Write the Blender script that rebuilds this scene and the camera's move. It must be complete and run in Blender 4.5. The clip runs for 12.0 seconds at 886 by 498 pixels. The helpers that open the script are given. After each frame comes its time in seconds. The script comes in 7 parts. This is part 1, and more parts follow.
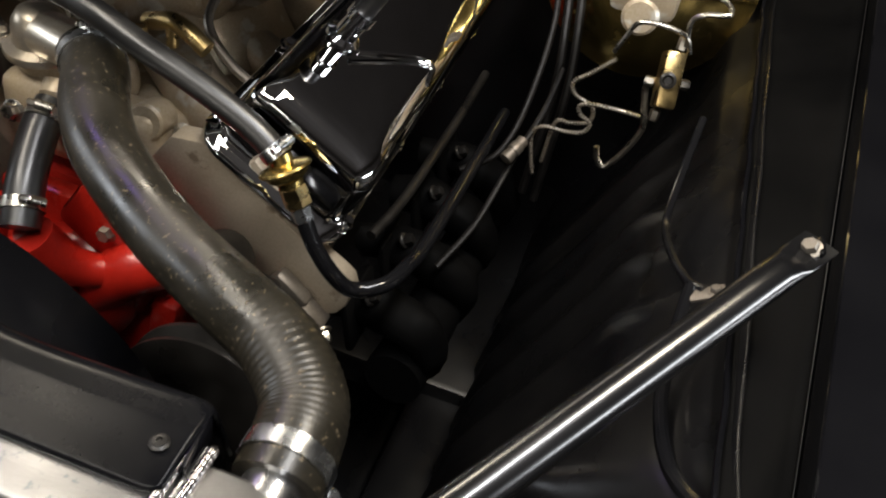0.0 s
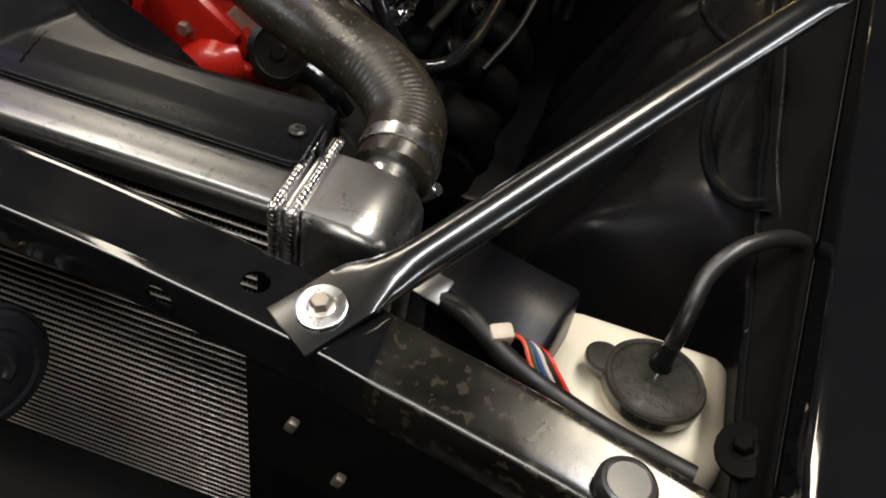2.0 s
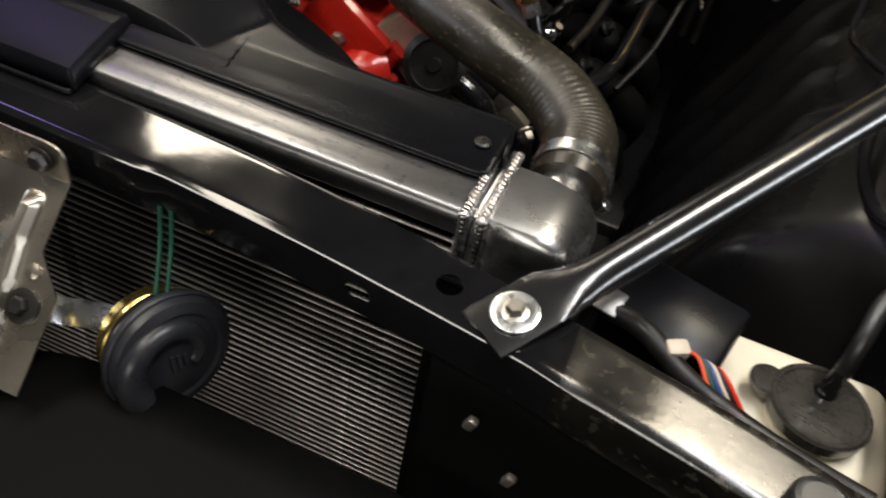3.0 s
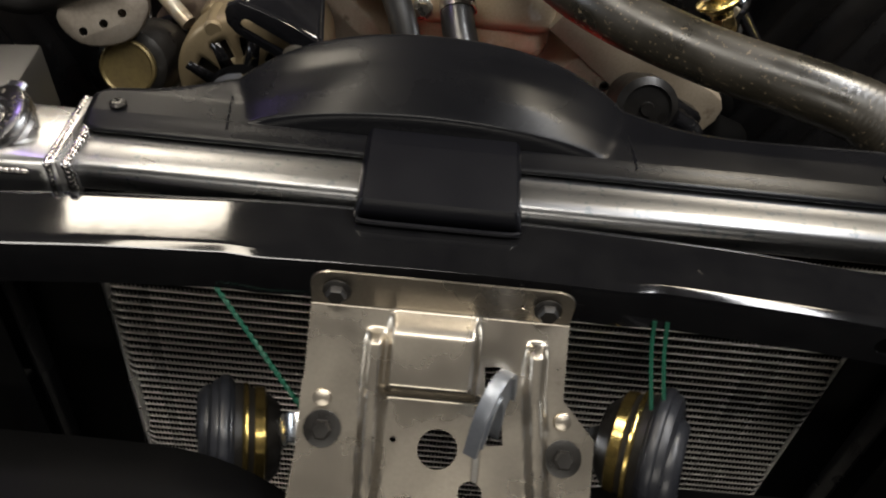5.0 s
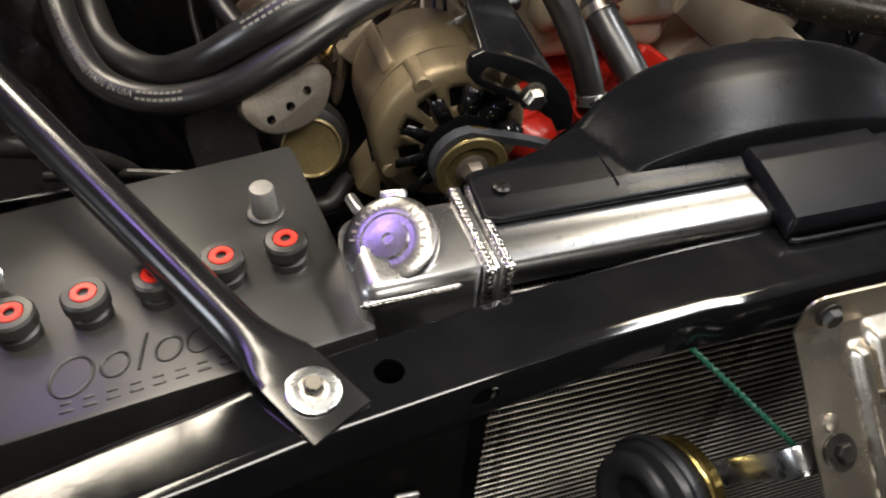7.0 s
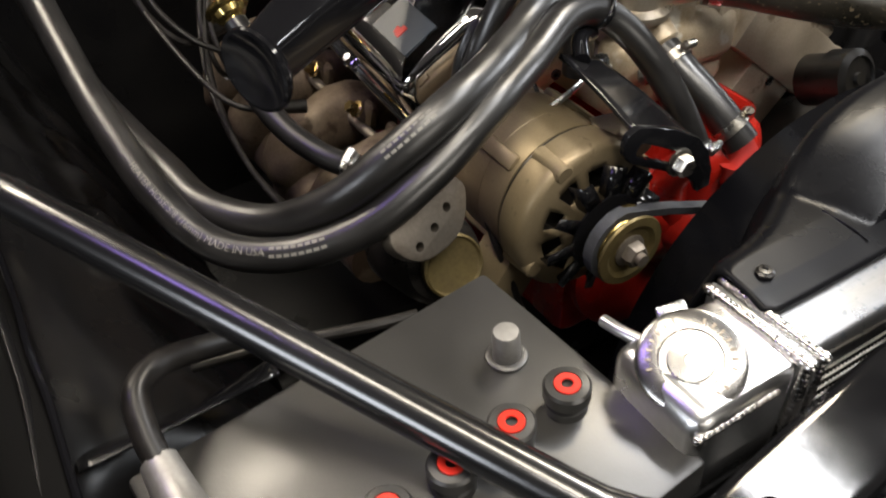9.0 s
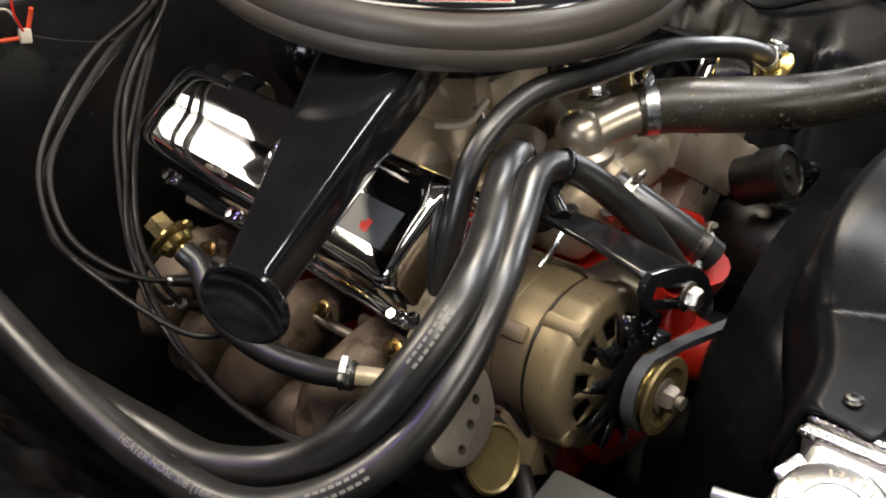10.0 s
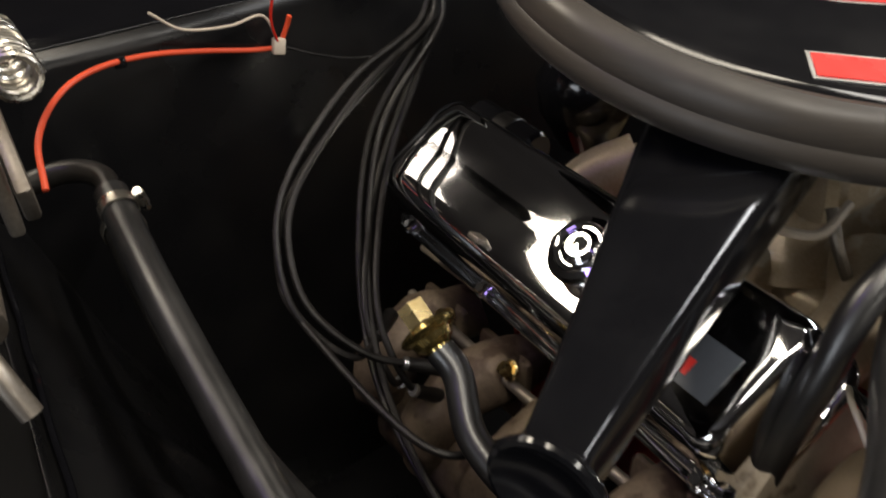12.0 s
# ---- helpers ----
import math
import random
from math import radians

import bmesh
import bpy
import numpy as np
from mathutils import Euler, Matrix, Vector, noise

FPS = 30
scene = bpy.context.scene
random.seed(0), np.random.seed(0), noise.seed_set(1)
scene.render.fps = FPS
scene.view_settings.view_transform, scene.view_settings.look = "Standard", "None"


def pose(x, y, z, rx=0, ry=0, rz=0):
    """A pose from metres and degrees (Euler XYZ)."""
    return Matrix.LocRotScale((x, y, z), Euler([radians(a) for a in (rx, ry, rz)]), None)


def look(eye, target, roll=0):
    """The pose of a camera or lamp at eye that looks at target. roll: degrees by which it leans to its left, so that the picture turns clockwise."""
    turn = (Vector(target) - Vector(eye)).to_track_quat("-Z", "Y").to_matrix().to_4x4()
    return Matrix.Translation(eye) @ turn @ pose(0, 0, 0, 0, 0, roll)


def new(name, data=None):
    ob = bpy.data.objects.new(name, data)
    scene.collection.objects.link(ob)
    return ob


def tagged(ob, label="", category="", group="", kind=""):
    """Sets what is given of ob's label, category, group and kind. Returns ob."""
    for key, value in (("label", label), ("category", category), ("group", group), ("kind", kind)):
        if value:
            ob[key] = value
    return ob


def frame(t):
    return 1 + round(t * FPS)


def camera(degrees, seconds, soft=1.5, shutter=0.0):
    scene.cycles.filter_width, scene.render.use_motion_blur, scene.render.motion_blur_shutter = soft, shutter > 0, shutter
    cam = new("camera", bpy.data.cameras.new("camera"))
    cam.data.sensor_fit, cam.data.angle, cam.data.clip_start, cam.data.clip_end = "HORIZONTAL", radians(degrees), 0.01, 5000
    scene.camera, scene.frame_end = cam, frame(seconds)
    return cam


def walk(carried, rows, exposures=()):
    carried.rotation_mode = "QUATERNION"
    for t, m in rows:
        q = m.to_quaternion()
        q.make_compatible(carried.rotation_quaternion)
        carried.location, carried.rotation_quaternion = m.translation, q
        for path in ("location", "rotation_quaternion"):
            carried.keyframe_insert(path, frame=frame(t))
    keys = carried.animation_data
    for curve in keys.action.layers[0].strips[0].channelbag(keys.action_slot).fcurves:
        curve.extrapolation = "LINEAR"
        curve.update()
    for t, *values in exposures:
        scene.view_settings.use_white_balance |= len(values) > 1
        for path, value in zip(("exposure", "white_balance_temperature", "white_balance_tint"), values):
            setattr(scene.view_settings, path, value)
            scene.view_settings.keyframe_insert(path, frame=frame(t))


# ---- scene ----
cam = camera(56.40, 12.0, soft=1.9, shutter=0.3)
PATH = [
    (0, pose(0.5090, -0.1149, 1.3597, 50.82, -9.40, 18.03)),
    (0.5, pose(0.4955, -0.1662, 1.3508, 49.63, -8.91, 18.15)),
    (1, pose(0.4871, -0.2210, 1.3393, 47.87, -8.48, 18.63)),
    (1.5, pose(0.4941, -0.2612, 1.3226, 45.80, -8.40, 17.79)),
    (2, pose(0.5015, -0.2733, 1.3100, 44.32, -8.53, 17.11)),
    (2.5, pose(0.4827, -0.2891, 1.3089, 44.32, -8.31, 18.92)),
    (3, pose(0.4350, -0.3150, 1.3131, 44.46, -7.61, 22.63)),
    (3.5, pose(0.3513, -0.3105, 1.3079, 43.97, -6.66, 24.89)),
    (3.7, pose(0.3056, -0.3036, 1.3051, 43.57, -6.22, 24.57)),
    (5.3, pose(-0.0883, -0.3862, 1.3305, 47.43, -4.81, -1.48)),
    (5.5, pose(-0.1330, -0.3923, 1.3260, 48.70, -4.68, -3.06)),
    (6, pose(-0.2513, -0.3502, 1.3070, 49.14, -4.79, -6.71)),
    (6.5, pose(-0.3528, -0.2807, 1.3125, 46.97, -3.80, -10.22)),
    (7, pose(-0.4380, -0.2561, 1.3110, 46.24, -3.72, -18.12)),
    (7.5, pose(-0.5580, -0.2380, 1.3129, 48.05, -0.90, -25.73)),
    (7.7, pose(-0.5891, -0.2238, 1.3149, 47.78, 0.48, -27.66)),
    (9.3, pose(-0.6156, -0.0630, 1.3079, 51.61, 2.35, -34.00)),
    (9.5, pose(-0.6273, -0.0403, 1.3210, 53.86, 4.12, -38.42)),
    (10, pose(-0.6477, 0.0081, 1.3283, 58.28, 7.83, -45.42)),
    (10.5, pose(-0.6466, 0.0368, 1.3169, 56.86, 8.24, -43.47)),
    (11, pose(-0.6379, 0.1040, 1.3204, 56.90, 8.08, -38.91)),
    (11.5, pose(-0.6230, 0.1607, 1.3284, 57.06, 6.92, -34.15)),
    (12, pose(-0.6079, 0.2380, 1.3321, 59.72, 6.35, -31.43)),
]
walk(cam, PATH, [(0, 0.1), (0.5, -0.05), (2.5, -0.05), (3.5, 0.15), (5.5, 0.1), (6.5, 0.38), (7.2, 0.5), (9.3, 0.6), (10.5, 0.58), (11, 0.65), (11.5, 0.4), (12, -0.05)])
# ---- light ----
world = bpy.data.worlds.new("world")
scene.world = world
world.use_nodes = True
world.node_tree.nodes["Background"].inputs[0].default_value = (0.9, 0.85, 0.8, 1)
world.node_tree.nodes["Background"].inputs[1].default_value = 0.02


def lamp(name, eye, target, size_x, size_y, watts, colour):
    data = bpy.data.lights.new(name, "AREA")
    data.shape, data.size, data.size_y, data.energy, data.color = "RECTANGLE", size_x, size_y, watts, colour
    ob = new(name, data)
    ob.matrix_world = look(eye, target)
    return ob


# long shop lights overhead and a violet tube, placed from their reflections
lamp("left_strip", (-0.57, 0.24, 2.4), (-0.57, 0.29, 0.9), 0.13, 1.17, 11, (1.0, 0.90, 0.74))
# added lamp towards the back, set to flare on the bar's leaning right end
lamp("right_lamp", (0.84, 0.76, 2.4), (0.60, 0.3, 0.9), 0.36, 0.16, 9.5, (1.0, 0.87, 0.66))
# cross_lamp is added fill over the front of the car
lamp("cross_lamp", (-0.25, -0.55, 2.45), (0.0, 0.3, 0.9), 1.5, 0.16, 14, (1.0, 0.95, 0.87))
lamp("right_strip", (0.76, 0.12, 2.4), (0.76, 0.18, 0.9), 0.16, 1.14, 21, (0.96, 0.96, 0.97))
# added lamps at the front and both sides for fill and highlights; walls closed
lamp("front_lamp", (0.0, -2.9, 1.75), (0.0, 0.1, 0.85), 2.0, 0.6, 16, (1.0, 0.94, 0.84))
lamp("east_lamp", (3.3, 0.45, 1.55), (0.3, 0.4, 0.9), 1.8, 0.36, 32, (0.93, 0.96, 1.0))
lamp("west_lamp", (-3.2, -0.3, 1.7), (-0.4, 0.3, 0.8), 1.2, 0.9, 23, (0.88, 0.93, 1.0))
lamp("violet_tube", (-1.28, 0.72, 2.4), (-0.7, 0.5, 0.95), 0.24, 0.32, 2.0, (0.46, 0.30, 1.0))
# added lamp towards the back, unseen, set for the sheen on battery and bar
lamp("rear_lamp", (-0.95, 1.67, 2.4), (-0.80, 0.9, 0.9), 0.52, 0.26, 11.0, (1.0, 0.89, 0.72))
# added panel lamp, unseen, for the white reflection in the left valve cover
lamp("glint_lamp", (-0.86, 2.70, 2.45), (-0.86, 2.68, 0.95), 0.46, 0.62, 3.6, (1.0, 0.90, 0.78))

# ---- materials ----


def material(name, base, base2=None, rough=0.5, metal=0.0, fine=300.0, coarse=12.0, amount=0.35, bump=0.15, coat=0.0,
             rough_vary=0.12, stretch=(1, 1, 1), spots=None, spot_scale=60.0, spot_at=0.66, spec=0.5, coat_rough=0.08, depth=0.0006):
    m = bpy.data.materials.new(name)
    m.use_nodes = True
    nt = m.node_tree
    bs = nt.nodes["Principled BSDF"]
    link, add = nt.links.new, nt.nodes.new
    co = add("ShaderNodeTexCoord")
    mp = add("ShaderNodeMapping")
    mp.inputs["Scale"].default_value = stretch
    link(co.outputs["Object"], mp.inputs[0])
    n1, n2 = add("ShaderNodeTexNoise"), add("ShaderNodeTexNoise")
    n1.inputs["Scale"].default_value, n1.inputs["Detail"].default_value = coarse, 6
    n2.inputs["Scale"].default_value, n2.inputs["Detail"].default_value = fine, 4
    link(co.outputs["Object"], n1.inputs["Vector"])
    link(mp.outputs[0], n2.inputs["Vector"])
    both = add("ShaderNodeMath")
    both.operation = "MULTIPLY_ADD"
    link(n2.outputs[0], both.inputs[0])
    both.inputs[1].default_value = 0.45
    link(n1.outputs[0], both.inputs[2])
    ramp = add("ShaderNodeMapRange")
    ramp.inputs["From Min"].default_value, ramp.inputs["From Max"].default_value = 0.5, 0.95
    link(both.outputs[0], ramp.inputs["Value"])
    mix = add("ShaderNodeMix")
    mix.data_type = "RGBA"
    mix.inputs["A"].default_value = (*base, 1)
    b2 = base2 or tuple(c * (1 - amount) for c in base)
    mix.inputs["B"].default_value = (*b2, 1)
    link(ramp.outputs[0], mix.inputs["Factor"])
    colour = mix.outputs["Result"]
    if spots:
        n3 = add("ShaderNodeTexNoise")
        n3.inputs["Scale"].default_value, n3.inputs["Detail"].default_value = spot_scale, 3
        link(co.outputs["Object"], n3.inputs["Vector"])
        r3 = add("ShaderNodeMapRange")
        r3.inputs["From Min"].default_value, r3.inputs["From Max"].default_value = spot_at, spot_at + 0.06
        link(n3.outputs[0], r3.inputs["Value"])
        m3 = add("ShaderNodeMix")
        m3.data_type = "RGBA"
        m3.inputs["B"].default_value = (*spots, 1)
        link(r3.outputs[0], m3.inputs["Factor"])
        link(colour, m3.inputs["A"])
        colour = m3.outputs["Result"]
    link(colour, bs.inputs["Base Color"])
    rr = add("ShaderNodeMapRange")
    rr.inputs["From Min"].default_value, rr.inputs["From Max"].default_value = 0.3, 0.7
    rr.inputs["To Min"].default_value = max(0.02, rough - rough_vary)
    rr.inputs["To Max"].default_value = min(1, rough + rough_vary)
    link(n1.outputs[0], rr.inputs["Value"])
    link(rr.outputs[0], bs.inputs["Roughness"])
    bs.inputs["Metallic"].default_value = metal
    bs.inputs["Specular IOR Level"].default_value = spec
    bs.inputs["Coat Weight"].default_value = coat
    bs.inputs["Coat Roughness"].default_value = coat_rough
    if bump:
        b = add("ShaderNodeBump")
        b.inputs["Strength"].default_value, b.inputs["Distance"].default_value = bump, depth
        link(both.outputs[0], b.inputs["Height"])
        link(b.outputs[0], bs.inputs["Normal"])
    return m


M = dict(
    bay=material("bay_black", (0.0042, 0.0042, 0.0048), (0.0070, 0.0067, 0.0068), 0.30, coarse=9, bump=0.2, rough_vary=0.10, spec=0.38, spots=(0.016, 0.0145, 0.013), spot_scale=35, spot_at=0.74),
    bar=material("bar_black", (0.0045, 0.0045, 0.0052), (0.0075, 0.0075, 0.008), 0.085, coarse=26, fine=120, bump=0.05, rough_vary=0.025, depth=0.0008, spots=(0.045, 0.042, 0.038), spot_scale=45, spot_at=0.74),
    worn=material("worn_bar_paint", (0.0055, 0.0052, 0.0048), (0.012, 0.0105, 0.0078), 0.16, coarse=30, fine=180, bump=0.10, rough_vary=0.06, spots=(0.030, 0.026, 0.019), spot_scale=130, spot_at=0.58),
    body=material("body_black", (0.004, 0.004, 0.005), (0.006, 0.006, 0.007), 0.07, bump=0.03, rough_vary=0.03),
    gloss=material("gloss_black", (0.005, 0.005, 0.006), (0.009, 0.009, 0.010), 0.13, bump=0.06, rough_vary=0.05),
    plastic=material("shroud_plastic", (0.0036, 0.0037, 0.0050), (0.0058, 0.0059, 0.0076), 0.28, fine=700, bump=0.18, rough_vary=0.06, spec=0.14, spots=(0.02, 0.019, 0.018), spot_scale=45, spot_at=0.76),
    rubber=material("hose_rubber", (0.0085, 0.0082, 0.0082), (0.014, 0.0132, 0.0126), 0.35, fine=500, coarse=25, bump=0.25, rough_vary=0.07, spec=0.95, spots=(0.05, 0.043, 0.036), spot_scale=160, spot_at=0.76),
    moulded=material("moulded_hose", (0.0125, 0.0115, 0.0085), (0.025, 0.0205, 0.0135), 0.34, fine=420, coarse=22, bump=0.3, spec=0.7, spots=(0.13, 0.102, 0.064), spot_scale=240, spot_at=0.63),
    alu=material("aluminium", (0.27, 0.27, 0.27), (0.19, 0.19, 0.195), 0.31, 1.0, fine=60, coarse=22, stretch=(1.5, 28, 28), bump=0.03, rough_vary=0.04, spots=(0.16, 0.17, 0.185), spot_scale=170, spot_at=0.60),
    alu_satin=material("satin_aluminium", (0.76, 0.76, 0.76), (0.64, 0.64, 0.64), 0.28, 1.0, fine=250, coarse=16, bump=0.08, rough_vary=0.06),
    weld=material("weld_aluminium", (0.72, 0.70, 0.68), (0.48, 0.44, 0.42), 0.24, 1.0, fine=300, coarse=50, bump=0.2),
    cast=material("cast_aluminium", (0.64, 0.55, 0.42), (0.44, 0.34, 0.215), 0.38, 0.28, fine=350, coarse=14, bump=0.5, spots=(0.66, 0.62, 0.54), spot_scale=30, spot_at=0.6),
    alt=material("alternator_case", (0.33, 0.262, 0.160), (0.25, 0.190, 0.112), 0.42, 0.5, fine=500, coarse=18, bump=0.3, spots=(0.19, 0.145, 0.085), spot_scale=60, spot_at=0.66),
    housing=material("housing_aluminium", (0.66, 0.61, 0.53), (0.50, 0.43, 0.33), 0.30, 0.85, fine=300, coarse=18, bump=0.25, rough_vary=0.08),
    head=material("machined_head", (0.52, 0.44, 0.34), (0.36, 0.295, 0.215), 0.42, 0.35, fine=300, coarse=14, bump=0.3, spots=(0.22, 0.17, 0.12), spot_scale=34, spot_at=0.64),
    chrome=material("chrome", (0.82, 0.82, 0.83), (0.75, 0.75, 0.76), 0.05, 1.0, bump=0.0, rough_vary=0.03),
    steel=material("zinc_steel", (0.50, 0.455, 0.385), (0.40, 0.36, 0.30), 0.31, 0.95, fine=400, coarse=15, bump=0.1, rough_vary=0.1, spots=(0.33, 0.29, 0.24), spot_scale=40, spot_at=0.74),
    bolt=material("bolt_zinc", (0.60, 0.58, 0.53), (0.42, 0.38, 0.32), 0.3, 1.0, coarse=60, bump=0.15),
    dull=material("dull_steel", (0.30, 0.27, 0.23), (0.18, 0.15, 0.12), 0.5, 0.8, coarse=30, bump=0.3),
    washer=material("bright_washer", (0.85, 0.87, 0.88), (0.72, 0.74, 0.75), 0.28, 1.0, coarse=60, bump=0.08),
    steel_cap=material("cap_steel", (0.42, 0.41, 0.40), (0.31, 0.305, 0.30), 0.24, 1.0, coarse=60, bump=0.08, rough_vary=0.06),
    red=material("engine_red", (0.55, 0.022, 0.012), (0.40, 0.014, 0.008), 0.32, fine=200, coarse=20, bump=0.5, coat=0.3, depth=0.001),
    cap_red=material("cap_red", (0.72, 0.03, 0.015), (0.6, 0.025, 0.012), 0.4, bump=0.1),
    gold=material("gold_cadmium", (0.72, 0.54, 0.20), (0.55, 0.40, 0.13), 0.2, 0.97, coarse=14, bump=0.08, rough_vary=0.10),
    brass=material("brass", (0.66, 0.50, 0.24), (0.50, 0.36, 0.15), 0.3, 1.0, coarse=50, bump=0.15),
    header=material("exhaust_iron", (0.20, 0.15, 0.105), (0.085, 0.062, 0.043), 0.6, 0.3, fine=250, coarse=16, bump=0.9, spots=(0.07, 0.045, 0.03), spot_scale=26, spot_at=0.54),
    dark=material("dark_iron", (0.012, 0.011, 0.010), (0.022, 0.02, 0.018), 0.36, 0.2, coarse=30, bump=0.4),
    battery=material("battery_case", (0.016, 0.0155, 0.0145), (0.026, 0.0245, 0.0225), 0.38, fine=600, coarse=10, bump=0.22, rough_vary=0.08, spec=0.9),
    hook=material("hook_plate", (0.34, 0.36, 0.40), (0.26, 0.28, 0.31), 0.36, 0.7, fine=300, coarse=40, bump=0.1),
    lead=material("lead", (0.42, 0.41, 0.395), (0.30, 0.29, 0.275), 0.46, 0.8, fine=300, coarse=60, bump=0.4),
    white=material("reservoir_plastic", (0.80, 0.73, 0.58), (0.72, 0.65, 0.50), 0.4, bump=0.05, coarse=8),
    clear=material("cap_plastic", (0.022, 0.0205, 0.018), (0.045, 0.042, 0.036), 0.16, bump=0.1, coarse=30, coat=0.5),
    wire=material("wire_black", (0.0065, 0.006, 0.0056), (0.014, 0.012, 0.011), 0.45, bump=0.2, coarse=60, spec=0.35),
    orange=material("wire_orange", (0.75, 0.09, 0.03), (0.6, 0.06, 0.02), 0.45, bump=0.05),
    pale=material("connector_pale", (0.62, 0.54, 0.44), (0.5, 0.42, 0.33), 0.5, bump=0.1),
    green=material("wire_green", (0.009, 0.085, 0.05), (0.006, 0.055, 0.032), 0.45, bump=0.2),
    blue=material("wire_blue", (0.03, 0.06, 0.25), None, 0.45, bump=0.1),
    # near-black fins: the dark of the gaps between tubes is put into their colour
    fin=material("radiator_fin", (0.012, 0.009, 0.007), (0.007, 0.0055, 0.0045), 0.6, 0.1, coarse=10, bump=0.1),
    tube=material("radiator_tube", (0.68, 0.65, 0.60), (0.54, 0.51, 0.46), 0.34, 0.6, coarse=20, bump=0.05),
    horn=material("horn_grey", (0.016, 0.017, 0.021), (0.024, 0.025, 0.029), 0.36, bump=0.3, coarse=25),
    element=material("seal_rubber", (0.060, 0.050, 0.040), (0.038, 0.033, 0.028), 0.42, 0.0, fine=40, coarse=12, stretch=(1, 1, 14), bump=0.15),
    decal=material("decal_red", (0.75, 0.035, 0.03), (0.65, 0.03, 0.025), 0.3, bump=0.0),
    decal_dark=material("decal_dark", (0.075, 0.085, 0.105), (0.06, 0.068, 0.085), 0.3, bump=0.0),
    silver=material("decal_silver", (0.6, 0.6, 0.6), (0.5, 0.5, 0.5), 0.3, 0.8, bump=0.0),
    print=material("hose_print", (0.26, 0.25, 0.22), (0.12, 0.115, 0.10), 0.6, bump=0.0, fine=900),
    concrete=material("concrete", (0.22, 0.21, 0.195), (0.15, 0.14, 0.13), 0.75, fine=80, coarse=3, bump=0.3),
    plaster=material("plaster", (0.72, 0.66, 0.58), (0.66, 0.60, 0.52), 0.8, fine=120, coarse=2, bump=0.1),
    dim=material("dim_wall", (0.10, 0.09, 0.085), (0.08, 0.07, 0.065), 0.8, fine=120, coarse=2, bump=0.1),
    brace=material("brace_black", (0.0045, 0.0045, 0.005), (0.0075, 0.0075, 0.008), 0.22, bump=0.05, rough_vary=0.04, spec=0.8, coat=0.7, coat_rough=0.24),
    belt=material("worn_belt", (0.075, 0.08, 0.09), (0.035, 0.036, 0.04), 0.5, bump=0.3, coarse=40),
    cap_gold=material("dull_gold", (0.22, 0.17, 0.07), (0.12, 0.09, 0.04), 0.4, 0.6, coarse=30, bump=0.3),
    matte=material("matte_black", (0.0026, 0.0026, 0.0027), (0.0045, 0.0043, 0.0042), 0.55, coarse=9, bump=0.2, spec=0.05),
    plate=material("plate_plastic", (0.0034, 0.0035, 0.0044), (0.0054, 0.0055, 0.0066), 0.27, fine=700, bump=0.2, rough_vary=0.06, spec=0.13, spots=(0.02, 0.019, 0.018), spot_scale=60, spot_at=0.75),
)

# ---- shapes ----


def catmull(points, n=8):
    P = [Vector(p) for p in points]
    P = [2 * P[0] - P[1], *P, 2 * P[-1] - P[-2]]
    out = []
    for i in range(1, len(P) - 2):
        a, b, c, d = P[i - 1:i + 3]
        for k in range(n):
            u = k / n
            out.append(0.5 * (2 * b + (c - a) * u + (2 * a - 5 * b + 4 * c - d) * u * u + (3 * b - a - 3 * c + d) * u ** 3))
    return out + [P[-2].copy()]


def frames(path):
    """Tangent, side and up along a path, with no twist."""
    tan = []
    for i in range(len(path)):
        tan.append((path[min(i + 1, len(path) - 1)] - path[max(i - 1, 0)]).normalized())
    side = tan[0].orthogonal().normalized()
    out = []
    for t in tan:
        side = (side - t * side.dot(t)).normalized()
        out.append((t, side, t.cross(side)))
    return out


def add_tube(bm, points, r, n=12, smooth=6, ridge=None):
    path = catmull(points, smooth) if smooth else [Vector(p) for p in points]
    rings = []
    for i, (p, (t, s, u)) in enumerate(zip(path, frames(path))):
        rad = r(i / (len(path) - 1)) if callable(r) else r
        rings.append([bm.verts.new(p + (s * math.cos(a) + u * math.sin(a)) * rad) for a in (2 * math.pi * k / n for k in range(n))])
    for a, b in zip(rings, rings[1:]):
        for k in range(n):
            bm.faces.new((a[k], a[(k + 1) % n], b[(k + 1) % n], b[k]))
    bm.faces.new(rings[0][::-1])
    bm.faces.new(rings[-1])
    return path


def add_strip(bm, points, across, thick, wide):
    """A flat strip along a path; across lies along its thickness, wide is half its width in the other way."""
    path = catmull(points, 6)
    c = Vector(across).normalized()
    rings = []
    for i, (p, (t, s, u)) in enumerate(zip(path, frames(path))):
        k = i / (len(path) - 1)
        w = wide(k) if callable(wide) else wide
        h = thick(k) if callable(thick) else thick
        n = (c - t * c.dot(t)).normalized()
        o = t.cross(n)
        rings.append([bm.verts.new(p + n * h * a + o * w * b_) for a, b_ in ((-1, -0.85), (-0.7, -1), (0.7, -1), (1, -0.85), (1, 0.85), (0.7, 1), (-0.7, 1), (-1, 0.85))])
    for a, b_ in zip(rings, rings[1:]):
        for k in range(8):
            bm.faces.new((a[k], a[(k + 1) % 8], b_[(k + 1) % 8], b_[k]))
    bm.faces.new(rings[0][::-1])
    bm.faces.new(rings[-1])


def axis_frame(axis):
    return Vector(axis).to_track_quat("Z", "Y").to_matrix()


